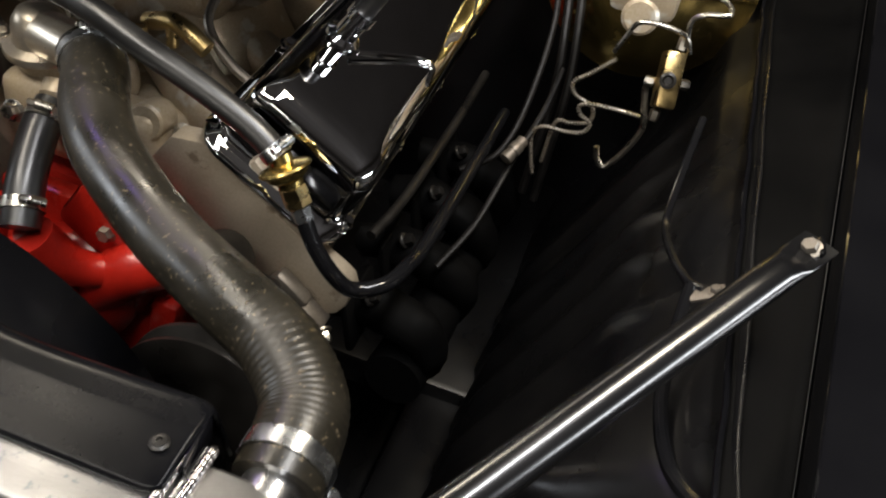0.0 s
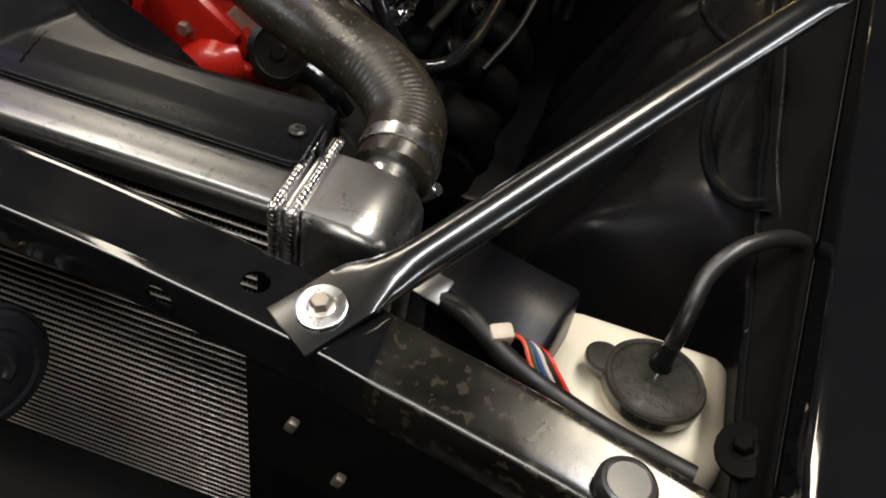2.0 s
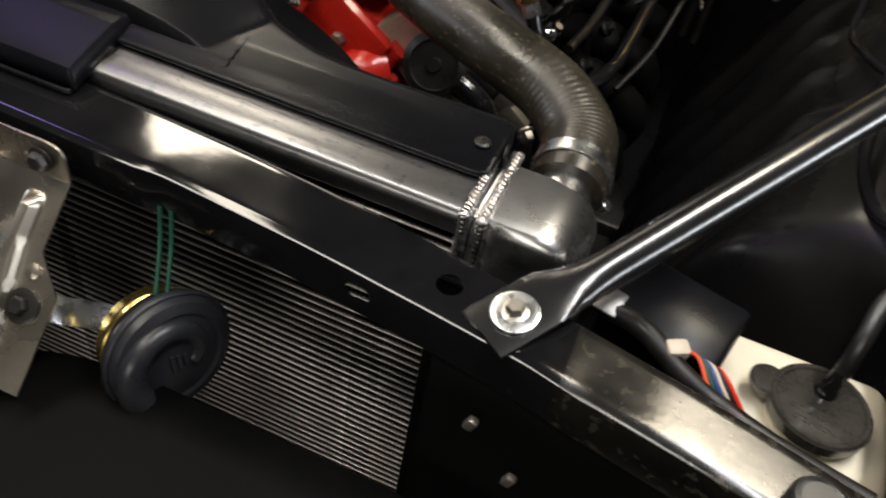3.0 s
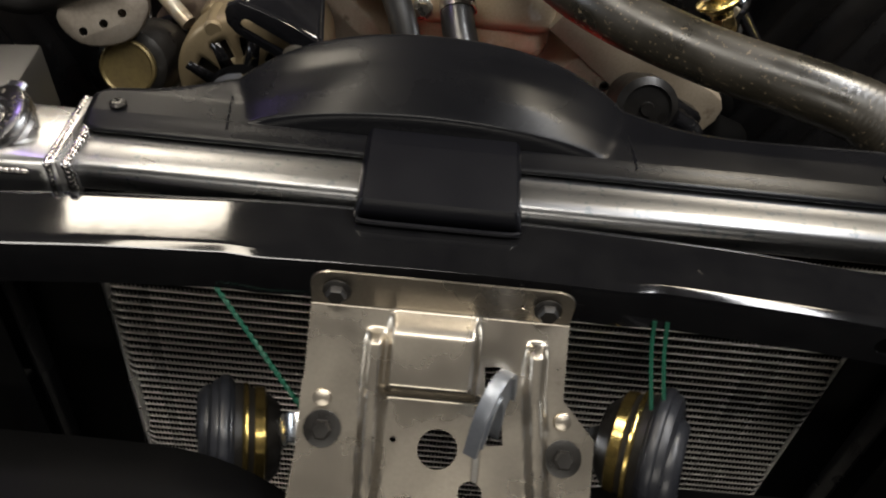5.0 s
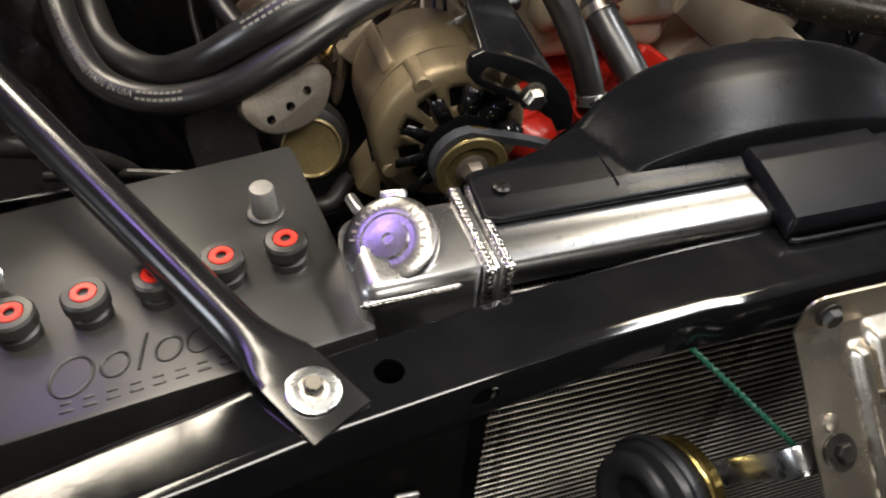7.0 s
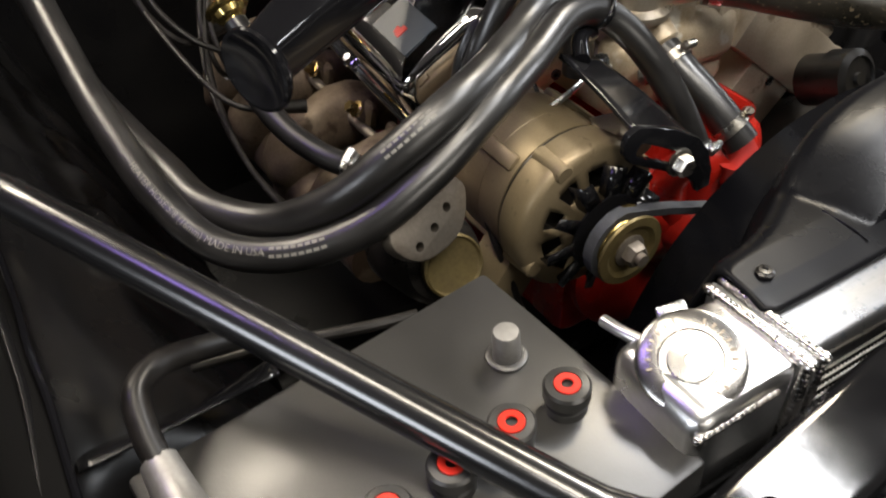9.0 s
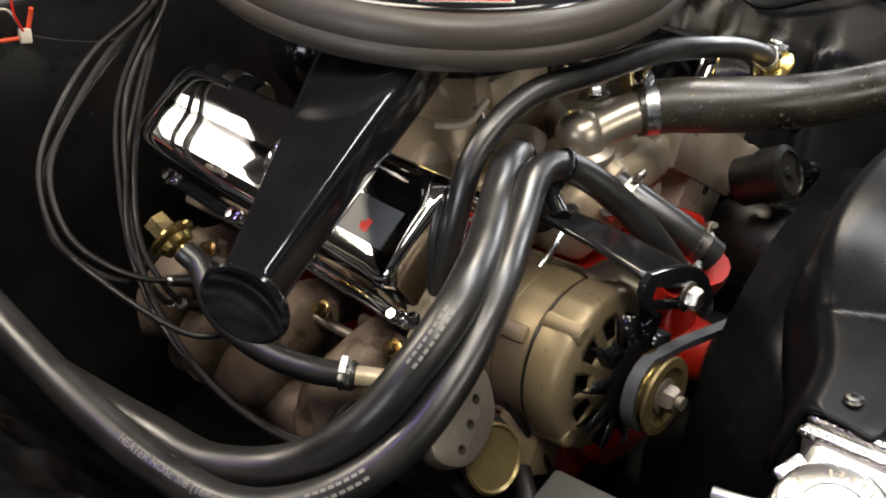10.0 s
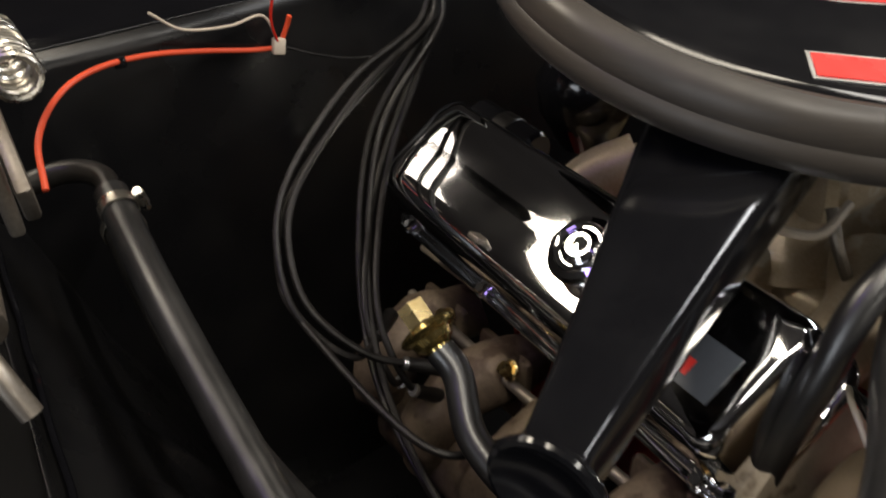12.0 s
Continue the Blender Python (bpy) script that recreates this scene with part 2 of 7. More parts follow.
def add_lathe(bm, origin, axis, profile, n=24, capped=True):
    """Rings of (radius, height along the axis)."""
    m, o = axis_frame(axis), Vector(origin)
    rings = []
    for r, h in profile:
        rings.append([bm.verts.new(o + m @ Vector((r * math.cos(2 * math.pi * k / n), r * math.sin(2 * math.pi * k / n), h))) for k in range(n)])
    for a, b in zip(rings, rings[1:]):
        for k in range(n):
            bm.faces.new((a[k], a[(k + 1) % n], b[(k + 1) % n], b[k]))
    if capped:
        bm.faces.new(rings[0][::-1])
        bm.faces.new(rings[-1])


def add_cyl(bm, p0, p1, r0, r1=None, n=20, edge=0.0):
    d = Vector(p1) - Vector(p0)
    h, r1 = d.length, r0 if r1 is None else r1
    e = min(edge, h * 0.4, r0 * 0.5)
    prof = [(r0 - e, 0), (r0, e), (r1, h - e), (r1 - e, h)] if e else [(r0, 0), (r1, h)]
    add_lathe(bm, p0, d, prof, n)


def add_hex(bm, p, axis, r, h, washer=True):
    """A hexagon head with its flange, standing on p."""
    a = Vector(axis).normalized()
    p = Vector(p)
    if washer:
        add_lathe(bm, p, a, [(r * 1.35, 0), (r * 1.35, h * 0.2), (r * 1.1, h * 0.32)], 16)
    add_lathe(bm, p + a * h * 0.15, a, [(r, 0), (r, h * 0.75), (r * 0.82, h)], 6)


def add_box(bm, centre, size, turn=(0, 0, 0), bevel=0.0, segments=2):
    m = pose(*centre, *turn) @ Matrix.Diagonal((*size, 1))
    vs = bmesh.ops.create_cube(bm, size=1.0, matrix=m)["verts"]
    if bevel:
        es = list({e for v in vs for e in v.link_edges})
        bmesh.ops.bevel(bm, geom=es, offset=bevel, segments=segments, profile=0.5, affect="EDGES")
    return vs


def add_plate(bm, outline, m, thick, bevel=0.0):
    """An outline in the xy plane of the pose m, as a sheet of that thickness."""
    vs = [bm.verts.new(m @ Vector((x, y, 0))) for x, y in outline]
    f = bm.faces.new(vs)
    out = bmesh.ops.extrude_face_region(bm, geom=[f])["geom"]
    top = [g for g in out if isinstance(g, bmesh.types.BMVert)]
    shift = m.to_3x3() @ Vector((0, 0, thick))
    for v in top:
        v.co += shift
    if bevel:
        es = [e for e in bm.edges if e.is_valid and all(v in top for v in e.verts)]
        bmesh.ops.bevel(bm, geom=es, offset=bevel, segments=2, profile=0.5, affect="EDGES")


def add_sheet(bm, nu, nv, at):
    """A grid of (nu + 1) x (nv + 1) points at(u, v), u and v from 0 to 1."""
    g = [[bm.verts.new(at(i / nu, j / nv)) for j in range(nv + 1)] for i in range(nu + 1)]
    for i in range(nu):
        for j in range(nv):
            bm.faces.new((g[i][j], g[i + 1][j], g[i + 1][j + 1], g[i][j + 1]))


def add_bead(bm, a, b, r, step):
    """A row of overlapping weld ripples from a to b."""
    a, b = Vector(a), Vector(b)
    d = b - a
    n = max(2, int(d.length / step))
    for i in range(n + 1):
        p = a + d * (i / n)
        m = Matrix.Translation(p) @ d.to_track_quat("Z", "Y").to_matrix().to_4x4() @ Matrix.Diagonal((r * random.uniform(0.93, 1.07), r * random.uniform(0.93, 1.07), step * 1.25, 1))
        bmesh.ops.create_icosphere(bm, subdivisions=2, radius=1.0, matrix=m)


def thing(name, base, label, category, group="", kind=""):
    e = new(name)
    e.location = base
    e.empty_display_size = 0.02
    return tagged(e, label, category, group, kind)


def part(name, bm, mat, parent=None, label="", angle=35, thick=0.0, inset=-1.0):
    bmesh.ops.recalc_face_normals(bm, faces=bm.faces)
    me = bpy.data.meshes.new(name)
    bm.to_mesh(me)
    bm.free()
    me.materials.append(M[mat])
    me.shade_smooth()
    me.set_sharp_from_angle(angle=radians(angle))
    ob = new(name, me)
    if parent:
        ob.parent = parent
        root = parent
        while root.parent:
            root = root.parent
        if parent is root:
            ob.matrix_parent_inverse = Matrix.Translation(-root.location)
    if thick:
        mod = ob.modifiers.new("thickness", "SOLIDIFY")
        mod.thickness, mod.offset = thick, inset
    if label:
        ob["label"] = label
    return ob


def cut(ob, cutter):
    """Take the solid in the bmesh cutter out of ob."""
    me = bpy.data.meshes.new("cutter")
    cutter.to_mesh(me)
    cutter.free()
    c = new("cutter", me)
    mod = ob.modifiers.new("cut", "BOOLEAN")
    mod.object, mod.operation, mod.solver = c, "DIFFERENCE", "EXACT"
    bpy.context.view_layer.update()
    done = bpy.data.meshes.new_from_object(ob.evaluated_get(bpy.context.evaluated_depsgraph_get()))
    ob.modifiers.clear()
    old = ob.data
    ob.data = done
    bpy.data.meshes.remove(old)
    bpy.data.objects.remove(c)
    done.shade_smooth()
    done.set_sharp_from_angle(angle=radians(35))


def B():
    return bmesh.new()


def clamp(parent, at, axis, r, screw, mat="washer", width=0.012):
    """A worm-drive hose clamp with its screw housing."""
    a = Vector(axis).normalized()
    b = B()
    add_lathe(b, Vector(at) - a * width / 2, a, [(r, 0), (r + 0.0014, 0.0006), (r + 0.0014, width - 0.0006), (r, width)], 32, False)
    band = part("clamp_band", b, mat, parent, "bright steel clamp band", thick=0.0008)
    s = Vector(screw).normalized()
    s = (s - a * s.dot(a)).normalized()
    t = a.cross(s)
    p = Vector(at) + s * (r + 0.005)
    b = B()
    add_cyl(b, p - t * 0.009, p + t * 0.008, 0.005, n=14, edge=0.001)
    add_lathe(b, p + t * 0.008, t, [(0.0036, 0), (0.0036, 0.006), (0.003, 0.007)], 6)
    part("clamp_screw", b, mat, parent)
    return band


# ---- the garage ----


# unseen room; walls, ceiling and floor are coloured dark so reflections stay dark
def room():
    b = B()
    add_box(b, (0, 0.2, -0.05), (7.0, 8.0, 0.1))
    tagged(part("floor", b, "concrete"), "worn grey concrete garage floor", "floor", kind="structure")
    b = B()
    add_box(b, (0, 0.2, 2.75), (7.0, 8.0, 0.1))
    tagged(part("ceiling", b, "dim"), "unseen garage ceiling, coloured dark to keep reflections dark", "ceiling", kind="structure")
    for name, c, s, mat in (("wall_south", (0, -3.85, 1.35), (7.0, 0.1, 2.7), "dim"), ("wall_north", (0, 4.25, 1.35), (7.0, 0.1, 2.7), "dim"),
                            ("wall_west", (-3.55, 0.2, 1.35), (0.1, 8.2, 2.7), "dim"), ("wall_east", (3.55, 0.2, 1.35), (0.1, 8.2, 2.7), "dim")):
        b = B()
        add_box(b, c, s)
        tagged(part(name, b, mat), "unseen garage wall, coloured dark to keep reflections dark", "wall", kind="structure")


room()

# ---- the car's body round the bay ----


def notch(x):
    k = max(0, min(1, (0.150 - abs(x)) / 0.03))
    return k * k * (3 - 2 * k)


def bar_front(x):
    return 0.016 - 0.19 * x * x - 0.003 * notch(x)


def bar_back(x):
    return 0.074 - 0.22 * x * x


def radiator_support():
    t = thing("radiator_support", (0, 0.03, 0.4), "black painted steel radiator support with a bowed top bar", "car part")
    b = B()
    xs = [-0.65 + 1.3 * i / 208 for i in range(209)]
    prof = lambda x: [(bar_front(x) + 0.001, 0.904), (bar_front(x), 0.932), (bar_front(x) + 0.0015, 0.938), (bar_front(x) + 0.005, 0.9402), (bar_front(x) + 0.008, 0.9405), (bar_front(x) + 0.011, 0.9405),
                      ((bar_front(x) + bar_back(x)) / 2, 0.9404 - 0.0005 * notch(x)), (bar_back(x) - 0.010, 0.9405), (bar_back(x) - 0.007, 0.9405), (bar_back(x) - 0.004, 0.9400), (bar_back(x) - 0.001, 0.937), (bar_back(x), 0.918)]
    # beyond the braces the bar leans a little, to the front at one end and to the back at the other
    lean = lambda x, y: 0.066 * (y - bar_back(x)) * max(0, min(1, (x - 0.42) / 0.03)) - 0.10 * (y - bar_front(x)) * max(0, min(1, (-0.40 - x) / 0.06))
    rows = [[(x, y, z + lean(x, y) + 0.0006 * noise.noise((x * 14, y * 20, 3))) for y, z in prof(x)] for x in xs]
    for row in rows:
        row[:] = [b.verts.new(v) for v in row]
    for p, q in zip(rows, rows[1:]):
        for k in range(len(p) - 1):
            b.faces.new((p[k], q[k], q[k + 1], p[k + 1])).material_index = 1 if p[k].co.x > 0.436 else 0
    bar = part("top_bar", b, "bar", t, thick=0.0022)
    bar.data.materials.append(M["worn"])
    c = B()
    for s in (-1, 1):
        add_cyl(c, (s * 0.3545, 0.0185, 0.90), (s * 0.3545, 0.0185, 0.97), 0.0088, n=24)
    add_cyl(c, (0.302, -0.03, 0.9225), (0.302, 0.02, 0.9225), 0.009, n=24)
    add_cyl(c, (-0.302, -0.03, 0.9225), (-0.302, 0.02, 0.9225), 0.009, n=24)
    cut(bar, c)
    # the two side panels and the lower bar frame the opening before the core
    for x0, x1 in ((-0.65, -0.308), (0.3585, 0.65)):
        b = B()
        add_sheet(b, 14, 12, lambda u, v: Vector((x0 + (x1 - x0) * u, min(0.02, bar_front(x0 + (x1 - x0) * u) + 0.006) + 0.004 * math.sin(v * 9) * math.sin(u * math.pi), 0.915 - 0.56 * v)))
        part("side_panel", b, "matte", t, thick=0.002)
        if x0 < 0:
            # pale piece added in place of a spot of light on the panel
            b = B()
            add_box(b, (-0.349, -0.0085, 0.846), (0.016, 0.004, 0.0075), (0, 8, 0), 0.0018)
            part("bright_spot", b, "lead", t, "pale oblong piece for a bright spot")
    b = B()
    add_box(b, (0.055, 0.03, 0.40), (0.62, 0.04, 0.10), bevel=0.01)
    part("lower_bar", b, "bay", t)
    # folded lip of each opening edge
    for x in (-0.309, 0.3595):
        b = B()
        add_box(b, (x, 0.03, 0.65), (0.003, 0.022, 0.50), bevel=0.001)
        part("opening_lip", b, "bay", t)
    # added black strips that keep the space between the panels and the core dark
    for x0, x1 in ((-0.40, -0.2635), (0.333, 0.45)):
        b = B()
        add_box(b, ((x0 + x1) / 2, 0.0635, 0.645), (x1 - x0, 0.003, 0.50), bevel=0.001)
        part("dark_strip", b, "matte", t, "flat black strip added to darken beside the core")
    # hood bumper and fender bolt at each end
    for s in (-1, 1):
        b = B()
        add_lathe(b, (s * 0.583, -0.032, 0.9405 - 0.0018 * (s + 1)), (0, 0, 1), [(0.0145, 0), (0.0165, 0.003), (0.0165, 0.009), (0.0145, 0.0125), (0.0125, 0.0130), (0.0115, 0.0122), (0.002, 0.0122)], 28)
        part("rubber_bumper", b, "rubber", t, "round black rubber hood bumper")
        b = B()
        add_hex(b, (s * 0.632, -0.035, 0.9405 - 0.0016 * (s + 1)), (0, 0, 1), 0.0085, 0.009)
        part("bolt", b, "dull", t)
    # clips and scars on the front panel
    for x, z in ((0.395, 0.865), (0.43, 0.83), (0.52, 0.80)):
        b = B()
        add_box(b, (x, bar_front(x) - 0.004, z), (0.007, 0.006, 0.011), (0, 20, 0), 0.0015)
        part("clip", b, "dull", t)


radiator_support()


def header_panel():
    b = B()

    def at(u, v):
        x = -0.45 + 0.9 * u
        edge = -0.048 - 0.06 * math.exp(-((x + 0.02) / 0.09) ** 2) - 0.15 * max(0, abs(x) - 0.36)
        return Vector((x, edge - 0.34 * v, 0.80 - 0.01 * v - 0.16 * max(0, v - 0.75)))
    add_sheet(b, 60, 10, at)
    tagged(part("header_panel", b, "matte", thick=0.002), "black front header panel below the hood latch", "car part", kind="structure")
    b = B()
    add_box(b, (0, -0.42, 0.55), (1.5, 0.03, 0.55), bevel=0.01)
    tagged(part("grille_panel", b, "matte"), "black front panel before the radiator", "car part", kind="structure")


header_panel()


def fender(s):
    t = thing("fender", (s * 0.7, 0.4, 0.5), "glossy black front fender beside the engine bay", "fender", "front fenders")
    lip = lambda y: 0.965 + 0.085 * y
    b = B()
    n = 40

    def skin(u, v):
        y = -0.25 + 1.65 * u
        prof = [(0.6615, -0.034), (0.6615, -0.004), (0.6618, -0.0012), (0.6630, 0.0006), (0.6655, 0.0012), (0.70, 0.0015), (0.76, 0.002), (0.84, 0.000), (0.92, -0.006), (0.99, -0.04), (1.03, -0.2), (1.04, -0.45)]
        k = v * (len(prof) - 1)
        i = min(int(k), len(prof) - 2)
        f = k - i
        x = prof[i][0] * (1 - f) + prof[i + 1][0] * f
        z = prof[i][1] * (1 - f) + prof[i + 1][1] * f
        return Vector((s * (x + 0.105 * max(0, y) * max(0, 1.04 - x) / 0.38), y, lip(y) + z + 0.006))
    add_sheet(b, n, 44, skin)
    part("outer_skin", b, "body", t, thick=0.0015)
    b = B()
    def gutter(u, v):
        y = -0.12 + 1.3 * u
        outer, inner = 0.6605 + 0.105 * max(0, y), 0.650
        return Vector((s * (outer + (inner - outer) * v), y, lip(y) - 0.030 - 0.028 * v ** 0.6))
    add_sheet(b, n, 8, gutter)
    part("gutter", b, "matte", t, thick=0.0015)
    b = B()
    add_plate(b, [(0.016 * math.cos(k * math.pi / 8), 0.020 * math.sin(k * math.pi / 8)) for k in range(16)], pose(s * 0.652, 0.035, lip(0.035) - 0.052, 0, -s * 20, 0), 0.003, 0.001)
    add_hex(b, (s * 0.652, 0.035, lip(0.035) - 0.050), (-s * 0.4, 0, 1), 0.0065, 0.007)
    part("fender_bolt", b, "matte", t)
    # sealed seam along the inner edge of the gutter
    b = B()
    add_tube(b, [(s * (0.6495 + 0.0008 * math.sin(y * 60)), y, lip(y) - 0.0565 + 0.0008 * math.sin(y * 41)) for y in (-0.10 + 0.04 * k for k in range(32))], 0.0026, 8, 3)
    part("seam", b, "body", t, "glossy painted seam")
    # inner wheel house
    b = B()

    def apron(u, v):
        y = -0.06 + 1.22 * u
        arch = math.exp(-((y - 0.62) / 0.30) ** 2)
        prof = [(0.662, lip(y) - 0.05), (0.648, lip(y) - 0.075), (0.625, lip(y) - 0.10 + 0.0 * arch), (0.585, 0.80 + 0.06 * arch), (0.53, 0.68 + 0.05 * arch), (0.47, 0.56 + 0.03 * arch), (0.44, 0.44), (0.43, 0.33)]
        k = v * (len(prof) - 1)
        i = min(int(k), len(prof) - 2)
        f = k - i
        f = f * f * (3 - 2 * f) * 0.5 + f * 0.5
        x = prof[i][0] * (1 - f) + prof[i + 1][0] * f
        z = prof[i][1] * (1 - f) + prof[i + 1][1] * f
        rib = 0.0
        for ry in (0.50, 0.58, 0.66, 0.76, 0.86):
            rib += 0.014 * math.exp(-((y - ry) / 0.013) ** 2) * max(0, min(1, (v - 0.33) * 9)) * max(0, min(1, (0.92 - v) * 6))
        bulge = 0.05 * math.exp(-((y - 0.30) / 0.09) ** 2 - ((v - 0.50) / 0.16) ** 2)
        x -= rib + bulge
        near = max(0, min(1, (y - 0.20) / 0.12))
        near = near * near * (3 - 2 * near)
        x = (0.668 - 0.01 * v) * (1 - near) + x * near
        return Vector((s * (x + 0.004 * noise.noise((y * 5, v * 6, 1.0))), y, z + 0.003 * noise.noise((y * 6, v * 5, 7.0))))
    add_sheet(b, 260, 40, apron)
    part("inner_apron", b, "bay", t, "satin black ribbed inner fender", thick=0.0016, angle=60)


fender(1)
fender(-1)


def firewall():
    b = B()

    def at(u, v):
        x = -0.68 + 1.36 * u
        z = 0.38 + 0.76 * v
        y = 1.13 + 0.03 * math.exp(-(x / 0.2) ** 2) - 0.01 * math.sin(v * 8) * math.sin(u * 11) + (0.05 * (0.6 - z) if z < 0.6 else 0)
        return Vector((x, y, z))
    add_sheet(b, 60, 36, at)
    tagged(part("firewall", b, "bay", thick=0.003), "satin black firewall behind the engine", "firewall", kind="structure")
    b = B()
    add_sheet(b, 30, 6, lambda u, v: Vector((-0.72 + 1.44 * u, 1.13 + 0.35 * v, 1.14 + 0.05 * math.sin(v * 2.2))))
    tagged(part("cowl", b, "body", thick=0.003), "black cowl panel over the firewall", "cowl", kind="structure")
    b = B()
    add_box(b, (0, 1.2, 0.42), (1.3, 1.0, 0.06), bevel=0.01)
    tagged(part("body_floor", b, "bay"), "dark car body behind the firewall", "car part", kind="structure")
    for s in (-1, 1):
        b = B()
        add_box(b, (s * 0.40, 0.45, 0.36), (0.09, 1.5, 0.13), bevel=0.012)
        tagged(part("frame_rail", b, "bay"), "black boxed chassis frame rail", "frame rail", kind="structure")
    # made wide to cover the lit floor beside the engine
    b = B()
    add_box(b, (0, 0.58, 0.32), (1.1, 0.40, 0.09), bevel=0.015)
    tagged(part("cross_member", b, "bay"), "black steel cross member under the engine", "cross member", kind="structure")
    # unseen sheet added to cover the lit floor below the radiator
    b = B()
    add_box(b, (0, 0.24, 0.27), (1.2, 0.56, 0.05), bevel=0.015)
    tagged(part("floor_blocker", b, "bay"), "unseen black sheet added to hide the lit floor", "shield", kind="structure")


firewall()

# ---- radiator, shroud, latch ----


def radiator():
    t = thing("radiator", (0.039, 0.105, 0.42), "bare welded aluminium crossflow radiator behind the support", "radiator")
    x0, x1 = -0.266, 0.345
    b = B()
    # top channel: rolled front edge, flat top with a low rear step
    prof = [(0.0725, 0.930), (0.0715, 0.940), (0.0722, 0.945), (0.0745, 0.9488), (0.078, 0.9508), (0.083, 0.9518), (0.092, 0.9524), (0.108, 0.9530), (0.110, 0.9540), (0.134, 0.9540), (0.137, 0.950), (0.137, 0.930)]
    ends = [[b.verts.new((x, y, z)) for y, z in prof] for x in (x0, (x0 + x1) / 2, x1)]
    for p, q in zip(ends, ends[1:]):
        for k in range(len(prof) - 1):
            b.faces.new((p[k], q[k], q[k + 1], p[k + 1]))
        b.faces.new((p[-1], q[-1], q[0], p[0]))
    part("top_channel", b, "alu", t, "brushed aluminium channel with stains")
    # tanks
    for s, xa, xb in ((1, 0.356, 0.424), (-1, -0.358, -0.278)):
        b = B()
        w, top = xb - xa, 0.9535
        r = 0.034 if s > 0 else 0.014
        out = [(0, 0.40), (0, top)]
        for k in range(9):
            a = radians(90 - 90 * k / 8)
            out.append((w - r + r * math.cos(a), top - r + r * math.sin(a)))
        out.append((w, 0.40))
        m = Matrix(((s, 0, 0, xa if s > 0 else xb), (0, 0, 1, 0.069), (0, 1, 0, 0), (0, 0, 0, 1)))
        add_plate(b, out, m, 0.071)
        es = [e for e in b.edges if e.calc_face_angle(0) > 0.6 and abs(e.verts[0].co.y - e.verts[1].co.y) < 0.001]
        bmesh.ops.bevel(b, geom=es, offset=0.010, segments=3, profile=0.5, affect="EDGES")
        part("end_tank", b, "alu_satin", t, "satin folded aluminium end tank", angle=30)
        b = B()
        xm = xa - 0.004 if s > 0 else xb + 0.004
        add_box(b, (xm, 0.1045, 0.675), (0.006, 0.080, 0.565), bevel=0.002)
        add_box(b, (xm - s * 0.009, 0.1045, 0.675), (0.008, 0.076, 0.563), bevel=0.003)
        part("header_plate", b, "alu_satin", t)
        b = B()
        for dx, r in ((0.003, 0.0040), (-0.0095, 0.0040)):
            add_bead(b, (xm + s * dx, 0.067, 0.9545), (xm + s * dx, 0.142, 0.9545), r, 0.0042)
            add_bead(b, (xm + s * dx, 0.0675, 0.953), (xm + s * dx, 0.0675, 0.86), r, 0.0044)
        part("weld_bead", b, "weld", t, "rippled weld bead", angle=60)["kind"] = "stuff"
    # hose outlet
    b = B()
    add_cyl(b, (0.392, 0.125, 0.932), (0.392, 0.20, 0.938), 0.0205, n=28)
    part("hose_outlet", b, "alu_satin", t)
    # filler neck and cap
    ax = Vector((-0.42, -0.26, 0.87)).normalized()
    top = Vector((-0.333, 0.1025, 0.961))
    base = top - ax * 0.042
    b = B()
    add_lathe(b, base - ax * 0.012, ax, [(0.029, 0), (0.027, 0.012), (0.0245, 0.02), (0.0245, 0.036), (0.029, 0.038), (0.029, 0.042)], 32)
    part("filler_neck", b, "alu_satin", t)
    b = B()
    add_box(b, (-0.325, 0.104, 0.925), (0.062, 0.068, 0.036), bevel=0.008)
    part("neck_base", b, "alu_satin", t)
    b = B()
    side = ax.cross(Vector((0, 0, 1))).normalized()
    add_bead(b, (-0.354, 0.070, 0.940), (-0.298, 0.070, 0.942), 0.003, 0.004)
    part("weld_bead", b, "weld", t, angle=60)["kind"] = "stuff"
    b = B()
    add_tube(b, [base + ax * 0.022 + side * -0.02, base + ax * 0.024 + Vector((-0.012, 0.036, 0.0)), base + ax * 0.024 + Vector((-0.016, 0.058, -0.002))], 0.0042, 12, 3)
    part("overflow_nipple", b, "alu_satin", t)
    b = B()
    add_lathe(b, top - ax * 0.010, ax, [(0.0310, 0), (0.0315, 0.004), (0.0305, 0.0075), (0.028, 0.009), (0.0185, 0.0093), (0.0175, 0.0078), (0.0135, 0.0078), (0.0128, 0.0098), (0.004, 0.0102), (0.0035, 0.0085), (0.001, 0.0085)], 40)
    cap = part("radiator_cap", b, "steel_cap", t, "plain bright steel radiator cap")
    m = axis_frame(ax)
    for k in (0, 1):
        b = B()
        a = 2.2 + math.pi * k
        p = top - ax * 0.006 + m @ Vector((math.cos(a), math.sin(a), 0)) * 0.0310
        add_box(b, p, (0.010, 0.018, 0.006), tuple(math.degrees(v) for v in (m @ Matrix.Rotation(a, 3, "Z")).to_euler()), 0.002)
        part("cap_ear", b, "washer", cap)
    b = B()
    for k in range(26):
        a = 2 * math.pi * k / 26 + 0.1
        if k % 9 in (7, 8):
            continue
        p = top - ax * 0.0008 + m @ Vector((math.cos(a), math.sin(a), 0)) * 0.0235
        add_box(b, p, (0.0035, 0.0014, 0.0008), tuple(math.degrees(v) for v in (m @ Matrix.Rotation(a, 3, "Z")).to_euler()))
    part("lettering", b, "dull", cap)
    # core: flat tubes and folded fins between them
    pitch = 0.0095
